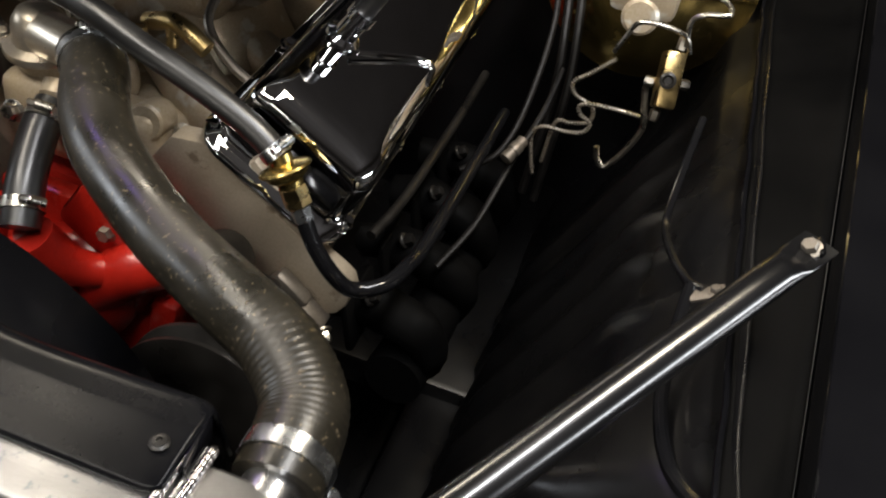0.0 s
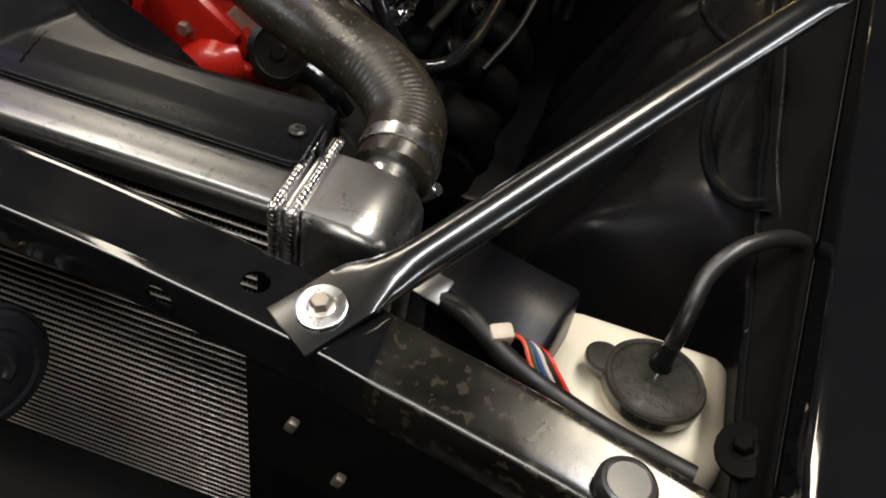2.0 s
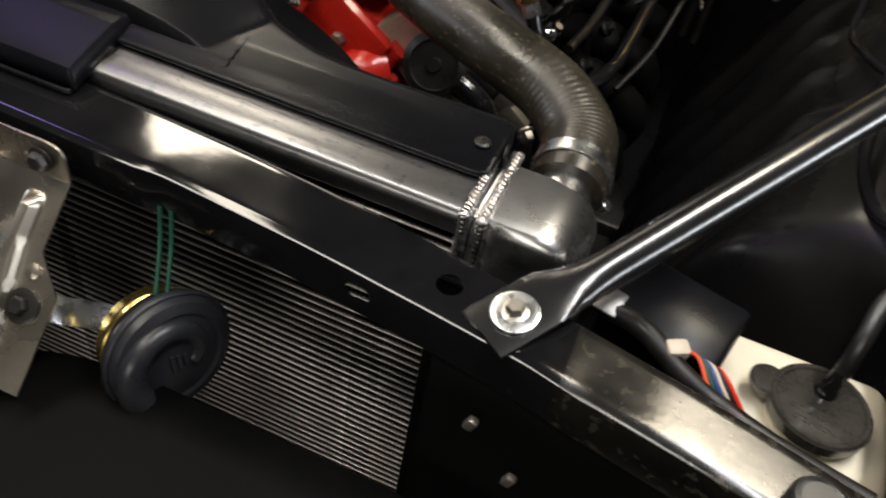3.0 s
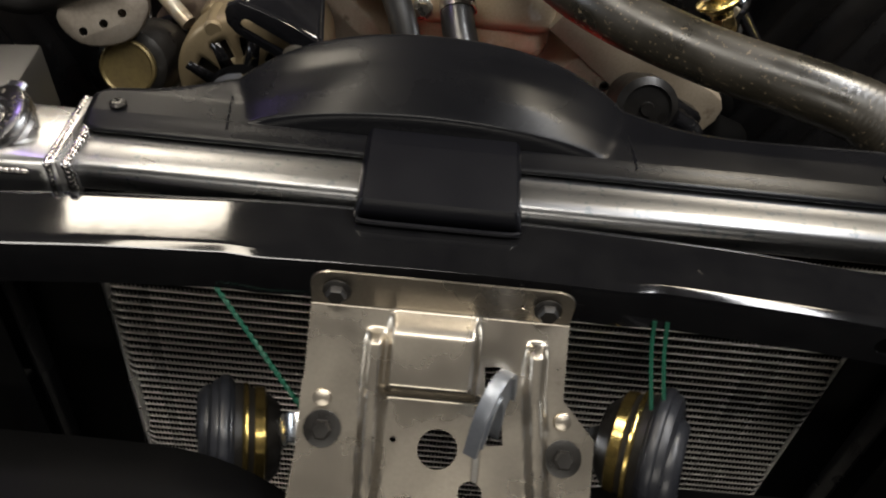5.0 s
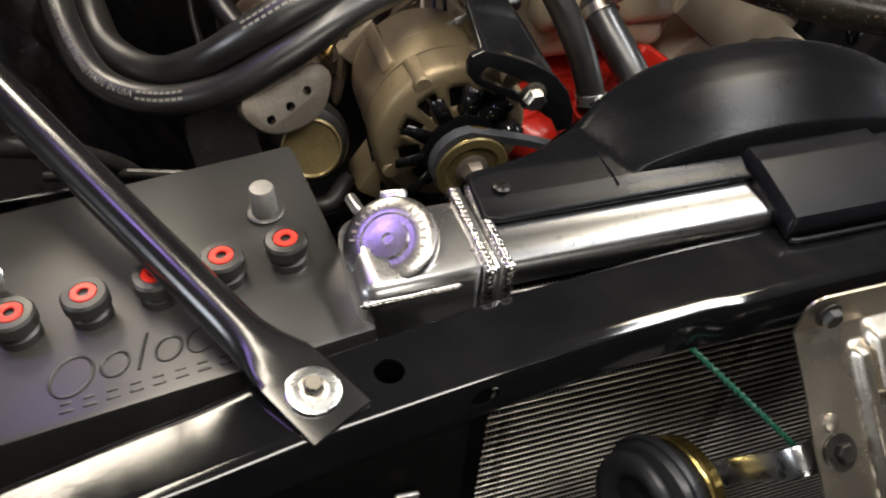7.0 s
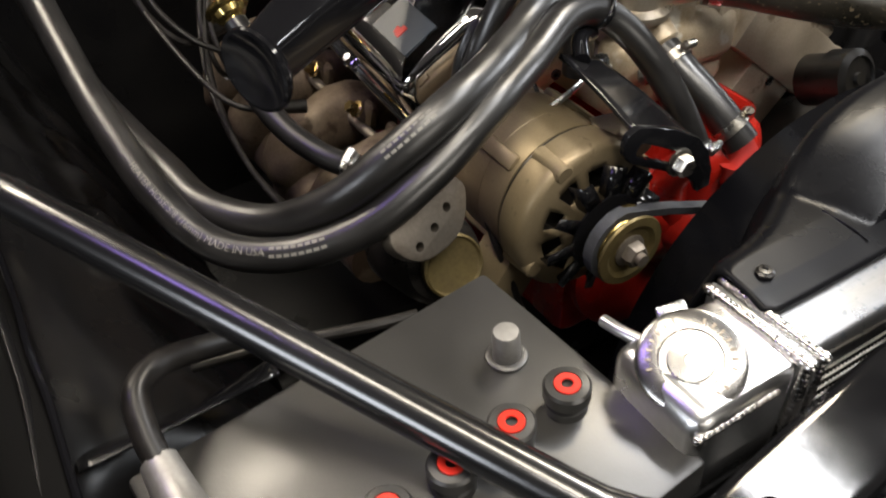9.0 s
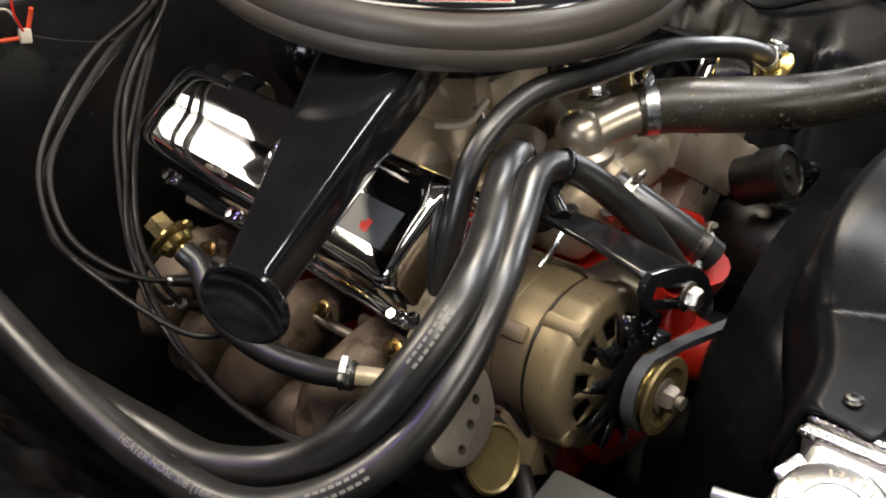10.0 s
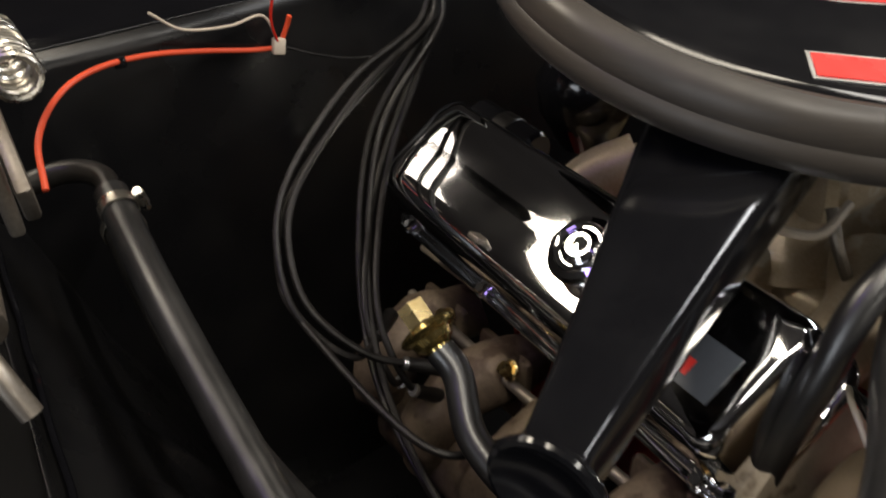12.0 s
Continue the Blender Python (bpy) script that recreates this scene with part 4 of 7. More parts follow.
def washer_bottle():
    t = thing("washer_bottle", (0.60, 0.11, 0.65), "cream plastic washer bottle with a round grey cap", "washer bottle")
    b = B()
    add_box(b, (0.600, 0.110, 0.745), (0.136, 0.112, 0.225), (0, 0, 0), 0.020, 5)
    part("bottle", b, "white", t)
    c = Vector((0.606, 0.100, 0.858))
    b = B()
    add_lathe(b, c, (0, 0, 1), [(0.032, 0), (0.030, 0.006), (0.030, 0.012)], 36)
    part("neck", b, "white", t)
    b = B()
    add_lathe(b, c + Vector((0, 0, 0.008)), (0, 0, 1), [(0.0335, 0), (0.0355, 0.002), (0.0355, 0.010), (0.0338, 0.0122), (0.031, 0.012), (0.0295, 0.0105), (0.001, 0.0105)], 40)
    add_lathe(b, c + Vector((-0.036, 0.006, 0.012)), (0, 0, 1), [(0.0125, 0), (0.0135, 0.002), (0.0135, 0.0055), (0.012, 0.007), (0.001, 0.007)], 24)
    cap = part("bottle_cap", b, "clear", t, "smoky grey screw cap with a thumb tab")
    for k, word in enumerate(("ONLY", "WASHER FLUID", "WINDSHIELD")):
        word_on(word, c + Vector((0, -0.002 - 0.0085 * k, 0.0187)), 0.0062, cap, "clear", turn=172)
    b = B()
    add_lathe(b, c + Vector((0.002, 0.014, 0.0185)), (0.03, 0.02, 1), [(0.0085, 0), (0.0078, 0.003), (0.0064, 0.006), (0.0062, 0.024)], 20)
    part("hose_elbow", b, "gloss", t, "glossy black plastic hose stub")
    b = B()
    add_tube(b, [c + Vector((0.0027, 0.0143, 0.034)), c + Vector((0.003, 0.016, 0.052)), c + Vector((0.004, 0.024, 0.070)), (0.614, 0.142, 0.944), (0.627, 0.158, 0.956), (0.646, 0.176, 0.958), (0.668, 0.196, 0.950), (0.690, 0.210, 0.935)], 0.0062, 14, 8)
    part("hose", b, "rubber", t)


def word_on(word, at, size, parent, mat, turn=0.0, name="lettering"):
    cu = bpy.data.curves.new("word", "FONT")
    cu.body, cu.size, cu.extrude, cu.align_x, cu.align_y = word, size, 0.0004, "CENTER", "CENTER"
    cu.resolution_u = 2
    o = new("word", cu)
    bpy.context.view_layer.update()
    me = bpy.data.meshes.new_from_object(o.evaluated_get(bpy.context.evaluated_depsgraph_get()))
    bpy.data.objects.remove(o)
    me.transform(Matrix.Translation(at) @ Matrix.Rotation(radians(turn), 4, "Z"))
    me.materials.clear()
    me.materials.append(M[mat])
    ob = new(name, me)
    ob.parent = parent
    return ob


def word_along(word, path, start, size, radius, towards, parent, mat="print"):
    """Letters printed along a hose: path of points, start in metres, on the side that faces towards."""
    cu = bpy.data.curves.new("word", "FONT")
    cu.body, cu.size, cu.align_y, cu.resolution_u = word, size, "CENTER", 2
    o = new("word", cu)
    bpy.context.view_layer.update()
    me = bpy.data.meshes.new_from_object(o.evaluated_get(bpy.context.evaluated_depsgraph_get()))
    bpy.data.objects.remove(o)
    run = [0.0]
    for a, c in zip(path, path[1:]):
        run.append(run[-1] + (c - a).length)
    for v in me.vertices:
        s = start + v.co.x
        i = max(0, min(len(path) - 2, sum(1 for r in run if r <= s) - 1))
        f = (s - run[i]) / (run[i + 1] - run[i])
        p = path[i].lerp(path[i + 1], f)
        tan = (path[min(i + 2, len(path) - 1)] - path[max(i - 1, 0)]).normalized()
        n = Vector(towards) - p
        n = (n - tan * n.dot(tan)).normalized()
        w = n.cross(tan)
        a = v.co.y / radius
        v.co = p + (n * math.cos(a) + w * math.sin(a)) * (radius + 0.0003)
    me.materials.clear()
    me.materials.append(M[mat])
    ob = new("lettering", me)
    ob.parent = parent
    ob.matrix_parent_inverse = Matrix.Translation(-parent.location)
    return ob


def marks_along(count, path, start, size, radius, towards, parent):
    """A row of plain printed bars along a hose."""
    run = [0.0]
    for a, c in zip(path, path[1:]):
        run.append(run[-1] + (c - a).length)
    b = B()
    for k in range(count):
        for tall, low in ((0.30, 0.70), (-0.70, -0.30)):
            vs = []
            for ds, w in ((0, tall), (0.72, tall), (0.72, low), (0, low)):
                at_ = start + (k + ds) * size
                i = max(0, min(len(path) - 2, sum(1 for r in run if r <= at_) - 1))
                f = (at_ - run[i]) / (run[i + 1] - run[i])
                p = path[i].lerp(path[i + 1], f)
                tan = (path[min(i + 2, len(path) - 1)] - path[max(i - 1, 0)]).normalized()
                n = Vector(towards) - p
                n = (n - tan * n.dot(tan)).normalized()
                ang = w * size / radius
                vs.append(b.verts.new(p + (n * math.cos(ang) + n.cross(tan) * math.sin(ang)) * (radius + 0.0004)))
            b.faces.new(vs)
    part("hose_print", b, "print", parent)["kind"] = "stuff"


washer_bottle()


def corner_wiring():
    t = thing("relay_box", (0.505, 0.12, 0.87), "black plastic relay box behind the support", "relay")
    b = B()
    add_box(b, (0.493, 0.108, 0.880), (0.088, 0.062, 0.060), (8, 0, -14), 0.005)
    part("box", b, "plastic", t)
    b = B()
    add_box(b, (0.446, 0.082, 0.915), (0.024, 0.02, 0.004), (20, 0, -14), 0.0015)
    part("tab", b, "lead", t)
    h = thing("wiring_harness", (0.52, 0.03, 0.91), "taped black wiring harness with bare coloured ends", "wiring")
    b = B()
    add_tube(b, [(0.445, 0.085, 0.905), (0.475, 0.068, 0.915), (0.505, 0.052, 0.908), (0.535, 0.042, 0.902), (0.575, 0.030, 0.900), (0.63, 0.018, 0.90)], 0.0072, 12, 8)
    part("taped_loom", b, "wire", h)
    for k, mat in enumerate(("orange", "green", "blue", "pale", "wire", "cap_red")):
        b = B()
        dx = 0.0035 * k
        add_tube(b, [(0.500 + dx, 0.072, 0.905), (0.512 + dx, 0.064 - 0.001 * k, 0.914), (0.522 + dx, 0.050, 0.910), (0.532 + dx, 0.044, 0.902)], 0.0014, 8, 6)
        part("wire", b, mat, h)
    b = B()
    add_box(b, (0.498, 0.062, 0.913), (0.016, 0.012, 0.016), (10, 0, 30), 0.003)
    part("connector", b, "pale", h, "pale plastic wire connector")


corner_wiring()

# ---- engine ----
EX = 0.02
engine = thing("engine_block", (EX, 0.7, 0.4), "red painted V8 engine block and timing cover", "engine")


def bank(s, y):
    """Frame of a cylinder bank: across (up and inwards), normal (up and outwards)."""
    return Vector((-s * 0.7071, 0, 0.7071)), Vector((s * 0.7071, 0, 0.7071)), Vector((EX, y, 0))


def block():
    b = B()
    add_box(b, (EX, 0.76, 0.66), (0.24, 0.56, 0.30), bevel=0.02)
    part("crankcase", b, "red", engine)
    b = B()
    add_box(b, (EX, 0.78, 0.46), (0.22, 0.50, 0.16), bevel=0.02)
    part("oil_pan", b, "dark", engine)
    b = B()
    add_lathe(b, (EX, 0.475, 0.62), (0, -1, 0), [(0.115, 0), (0.115, 0.012), (0.10, 0.022), (0.06, 0.026)], 40)
    add_box(b, (EX, 0.468, 0.72), (0.20, 0.03, 0.17), bevel=0.012)
    part("timing_cover", b, "red", engine)
    for s in (-1, 1):
        ac, nn, o = bank(s, 0.0)
        y0 = 0.462 if s > 0 else 0.497
        b = B()
        m = Matrix((nn.cross(ac) if s > 0 else nn.cross(ac), ac, nn)).transposed()
        e = tuple(math.degrees(v) for v in m.to_euler())
        c = o + nn * 0.702 + ac * 0.445 + Vector((0, y0 + 0.25, 0))
        add_box(b, c + ac * 0.02, (0.50, 0.170, 0.100), e, 0.005)
        if s < 0:
            add_box(b, o + nn * 0.700 + ac * 0.445 + Vector((0, y0 + 0.011, 0)), (0.022, 0.225, 0.104), e, 0.005)
        else:
            add_plate(b, [(0.128, 0.918), (0.100, 0.880), (0.245, 0.768), (0.275, 0.758), (0.292, 0.759), (0.308, 0.768), (0.318, 0.783), (0.321, 0.799), (0.316, 0.812), (0.304, 0.821), (0.288, 0.830), (0.270, 0.845), (0.160, 0.922)], pose(0, y0 + 0.022, 0, 90, 0, 0), 0.024, 0.003)
        part("cylinder_head", b, "head", engine, "bare machined cylinder head")
        for da, dn, r in ((-0.115, 0.018, 0.010), (0.05, 0.02, 0.006), (-0.02, -0.028, 0.006)):
            b = B()
            p = o + nn * (0.715 + dn) + ac * (0.485 + da) + Vector((0, y0, 0))
            add_lathe(b, p, (0, -1, 0), [(r, 0), (r, 0.002), (r * 0.6, 0.002), (r * 0.55, 0.0)], 18)
            part("core_plug", b, "dark", engine)
        b = B()
        add_hex(b, o + nn * 0.690 + ac * 0.375 + Vector((0, y0, 0)), (0, -1, 0), 0.0085, 0.010)
        part("head_bolt", b, "dark", engine)
    # bracket lug and bolt below the head on the hose side
    b = B()
    add_box(b, (0.281, 0.452, 0.766), (0.042, 0.024, 0.024), (0, 38, 0), 0.005)
    add_box(b, (0.258, 0.450, 0.786), (0.044, 0.020, 0.034), (0, 38, 0), 0.006)
    part("lug", b, "dull", engine)
    b = B()
    add_hex(b, (0.300, 0.444, 0.754), (0.6, -0.5, -0.3), 0.0085, 0.012)
    part("bolt", b, "bolt", engine)
    b = B()
    add_lathe(b, (0.247, 0.440, 0.797), (0, -1, 0.1), [(0.0065, 0), (0.0065, 0.004), (0.003, 0.005)], 16)
    part("stud", b, "bolt", engine)


block()


def water_pump():
    t = thing("water_pump", (EX, 0.40, 0.70), "red painted cast water pump with hose necks", "water pump")
    b = B()
    add_lathe(b, (EX, 0.455, 0.705), (0, -1, 0), [(0.068, 0), (0.070, 0.02), (0.060, 0.036), (0.042, 0.046), (0.034, 0.08), (0.030, 0.11)], 36)
    part("impeller_housing", b, "red", t)
    b = B()
    add_tube(b, [(EX - 0.03, 0.43, 0.72), (EX - 0.075, 0.435, 0.748), (EX - 0.10, 0.455, 0.752)], 0.030, 16, 6)
    add_tube(b, [(EX + 0.03, 0.43, 0.72), (EX + 0.075, 0.43, 0.762), (EX + 0.10, 0.45, 0.77)], 0.030, 16, 6)
    part("pump_leg", b, "red", t)
    b = B()
    add_tube(b, [(EX, 0.42, 0.72), (EX - 0.012, 0.40, 0.785), (EX + 0.004, 0.380, 0.815)], lambda u: 0.034 - 0.018 * u, 18, 6)
    add_tube(b, [(EX - 0.03, 0.42, 0.73), (EX - 0.055, 0.40, 0.79), (-0.042, 0.372, 0.835)], lambda u: 0.024 - 0.009 * u, 18, 6)
    part("hose_neck", b, "red", t)
    b = B()
    add_box(b, (EX + 0.085, 0.446, 0.752), (0.062, 0.018, 0.046), (0, 22, 0), 0.008)
    add_box(b, (EX + 0.05, 0.44, 0.80), (0.10, 0.022, 0.085), (0, 35, 0), 0.012)
    add_box(b, (EX - 0.10, 0.446, 0.752), (0.062, 0.018, 0.06), (0, -22, 0), 0.008)
    add_box(b, (EX + 0.10, 0.452, 0.69), (0.03, 0.03, 0.055), (0, 10, 0), 0.005)
    part("mounting_flange", b, "red", t)
    b = B()
    add_tube(b, [(0.027, 0.374, 0.818), (0.036, 0.382, 0.795), (0.056, 0.402, 0.768), (0.084, 0.425, 0.758), (0.108, 0.448, 0.758)], lambda u: 0.024 - 0.009 * u, 14, 6)
    add_tube(b, [(0.100, 0.452, 0.756), (0.120, 0.452, 0.778), (0.135, 0.455, 0.796)], lambda u: 0.0125, 14, 5)
    part("bypass_neck", b, "red", t)
    b = B()
    add_box(b, (0.072, 0.448, 0.725), (0.075, 0.022, 0.055), (0, 28, 0), 0.008)
    part("pump_body", b, "red", t)
    for p in ((0.109, 0.434, 0.759), (-0.075, 0.437, 0.752), (0.07, 0.432, 0.80)):
        b = B()
        add_hex(b, p, (0, -1, 0.1), 0.0085, 0.010)
        part("bolt", b, "dull", t)
    b = B()
    add_lathe(b, (EX, 0.345, 0.705), (0, -1, 0), [(0.045, 0), (0.075, 0.006), (0.08, 0.010), (0.066, 0.018), (0.080, 0.026), (0.08, 0.030), (0.055, 0.034), (0.03, 0.05)], 40)
    part("pump_pulley", b, "dark", t, "black water pump pulley")
    h = thing("bypass_hose", (0.01, 0.41, 0.86), "short straight black rubber bypass hose", "hose")
    b = B()
    add_tube(b, [(-0.004, 0.466, 0.904), (-0.001, 0.438, 0.890), (0.012, 0.398, 0.862), (0.025, 0.366, 0.832)], 0.0182, 20, 6)
    part("hose", b, "rubber", h)
    clamp(h, (-0.002, 0.452, 0.898), (0.1, -0.7, -0.40), 0.0188, (0.3, -0.2, 1), "bolt")
    clamp(h, (0.019, 0.381, 0.846), (0.35, -0.75, -0.62), 0.0188, (0.8, -0.3, 0.4), "bolt")


water_pump()


def crank_pulley():
    t = thing("crank_pulley", (EX, 0.36, 0.56), "black crankshaft pulley behind the fan", "pulley")
    b = B()
    add_lathe(b, (EX, 0.40, 0.56), (0, -1, 0), [(0.085, 0), (0.09, 0.02), (0.078, 0.03), (0.09, 0.04), (0.09, 0.05), (0.04, 0.055)], 44)
    part("pulley_disc", b, "dark", t)
    p = thing("idler_pulley", (0.21, 0.375, 0.83), "dark accessory pulley with a dull hub", "pulley")
    b = B()
    add_lathe(b, (0.205, 0.40, 0.835), (0.05, -1, 0.45), [(0.030, -0.03), (0.030, 0.0), (0.034, 0.002), (0.034, 0.03), (0.026, 0.034), (0.025, 0.031), (0.008, 0.031), (0.007, 0.035), (0.002, 0.035)], 36)
    part("pulley_disc", b, "dark", p)
    b = B()
    add_box(b, (0.245, 0.395, 0.825), (0.05, 0.03, 0.04), (0, 30, 20), 0.008)
    add_tube(b, [(0.235, 0.37, 0.84), (0.26, 0.37, 0.825), (0.27, 0.39, 0.79)], 0.012, 14, 6)
    part("bracket", b, "gloss", p)
    g = thing("lower_pulley", (0.25, 0.32, 0.72), "large dark steering pump pulley beside the fan", "pulley")
    b = B()
    add_lathe(b, (0.235, 0.35, 0.72), (0, -1, 0.1), [(0.07, 0), (0.088, 0.004), (0.088, 0.009), (0.074, 0.018), (0.088, 0.027), (0.088, 0.031), (0.07, 0.036), (0.05, 0.030), (0.02, 0.030), (0.018, 0.042)], 44)
    part("pulley_disc", b, "dark", g)
    b = B()
    add_lathe(b, (0.235, 0.48, 0.72), (0, -1, 0), [(0.05, 0), (0.058, 0.02), (0.058, 0.10), (0.04, 0.13)], 30)
    part("pump_body", b, "dark", g)


crank_pulley()


def intake():
    t = thing("intake_manifold", (EX, 0.7, 0.85), "stained cast aluminium intake manifold", "intake manifold")
    b = B()
    add_box(b, (EX, 0.72, 0.865), (0.17, 0.50, 0.07), bevel=0.018, segments=3)
    add_box(b, (EX, 0.485, 0.895), (0.175, 0.045, 0.058), bevel=0.016, segments=3)
    add_box(b, (EX - 0.02, 0.505, 0.925), (0.11, 0.06, 0.05), bevel=0.018, segments=3)
    runners = []
    for s in (-1, 1):
        for k in range(4):
            y = 0.56 + 0.115 * k
            runners.append(B())
            add_tube(runners[-1], [(EX + s * 0.03, y + 0.02 * (1.5 - k), 0.925), (EX + s * 0.08, y, 0.905), (EX + s * 0.145, y, 0.865)], lambda u: 0.034 - 0.004 * u, 16, 6)
    add_lathe(b, (EX, 0.70, 0.90), (0, 0, 1), [(0.11, 0), (0.095, 0.03), (0.085, 0.055), (0.085, 0.062)], 36)
    part("casting", b, "cast", t, angle=50)
    for r in runners:
        part("runner", r, "cast", t, angle=50)
    # ears with their holes at the front
    for x, y, z in ((0.091, 0.470, 0.910), (-0.0375, 0.478, 0.890)):
        b = B()
        add_lathe(b, (x, y + 0.02, z), (0.12, -1, 0.28), [(0.0185, -0.012), (0.0185, 0.020), (0.016, 0.022), (0.007, 0.022), (0.0055, 0.016), (0.001, 0.016)], 26)
        part("ear", b, "cast", t)
    b = B()
    add_hex(b, (0.115, 0.50, 0.896), (0.3, -0.9, 0.3), 0.0075, 0.012)
    part("bolt", b, "bolt", t)
    b = B()
    add_hex(b, (-0.04, 0.453, 0.893), (0.1, -1, 0.3), 0.0085, 0.010, True)
    part("bolt", b, "bolt", t)
    b = B()
    add_lathe(b, (-0.002, 0.475, 0.912), (0.1, -0.72, -0.6), [(0.019, -0.01), (0.019, 0.004), (0.014, 0.008), (0.014, 0.03)], 24)
    part("hose_neck", b, "cast", t)
    # thermostat housing
    h = thing("thermostat_housing", (0.0, 0.48, 0.96), "domed cast aluminium thermostat housing", "thermostat housing")
    b = B()
    add_lathe(b, (-0.028, 0.492, 0.945), (0, -0.08, 1), [(0.036, 0), (0.037, 0.004), (0.036, 0.008), (0.027, 0.012), (0.026, 0.022), (0.024, 0.034), (0.018, 0.043), (0.008, 0.0475), (0.001, 0.048)], 36)
    add_box(b, (-0.028, 0.492, 0.949), (0.10, 0.036, 0.008), (0, 0, 8), 0.0035)
    add_tube(b, [(-0.022, 0.488, 0.966), (0.006, 0.478, 0.970), (0.036, 0.466, 0.972), (0.060, 0.450, 0.972)], lambda u: 0.0235 - 0.003 * u, 22, 6)
    part("housing", b, "housing", h, angle=50)
    b = B()
    add_hex(b, (-0.070, 0.485, 0.953), (0, 0, 1), 0.0075, 0.008)
    part("bolt", b, "bolt", h)
    b = B()
    add_hex(b, (0.020, 0.500, 0.990), (0, 0.1, 1), 0.0085, 0.012)
    part("bolt", b, "bolt", h)


intake()


def upper_hose():
    t = thing("upper_radiator_hose", (0.25, 0.3, 0.93), "thick moulded black upper radiator hose", "hose")
    pts = [(0.040, 0.468, 0.972), (0.066, 0.444, 0.972), (0.092, 0.405, 0.970), (0.130, 0.362, 0.965), (0.179, 0.326, 0.960), (0.237, 0.290, 0.958), (0.298, 0.259, 0.958), (0.350, 0.236, 0.953), (0.382, 0.208, 0.944), (0.391, 0.176, 0.939), (0.392, 0.150, 0.934)]
    path = catmull(pts, 24)
    b = B()
    n = 26
    rings = []
    total = len(path)
    for i, (p, (tg, s, u)) in enumerate(zip(path, frames(path))):
        k = i / total
        r = 0.0278 + 0.0012 * math.sin(k * 9)
        if 0.62 < k < 0.92:
            r += 0.0003 * math.sin(i * 2.1) * min(1, (k - 0.62) * 12) * min(1, (0.92 - k) * 12)
        rings.append([b.verts.new(p + (s * math.cos(a) + u * math.sin(a)) * r) for a in (2 * math.pi * j / n for j in range(n))])
    for p, q in zip(rings, rings[1:]):
        for j in range(n):
            b.faces.new((p[j], p[(j + 1) % n], q[(j + 1) % n], q[j]))
    b.faces.new(rings[0][::-1])
    b.faces.new(rings[-1])
    part("hose", b, "moulded", t, angle=60)
    clamp(t, (0.052, 0.459, 0.972), (0.62, -0.7, 0.0), 0.0288, (0.1, 0.2, 1), "washer", 0.014)
    clamp(t, (0.3915, 0.165, 0.9365), (0, 1, 0.06), 0.0290, (0.75, -0.2, -0.6), "washer", 0.014)
    return path


upper_hose()


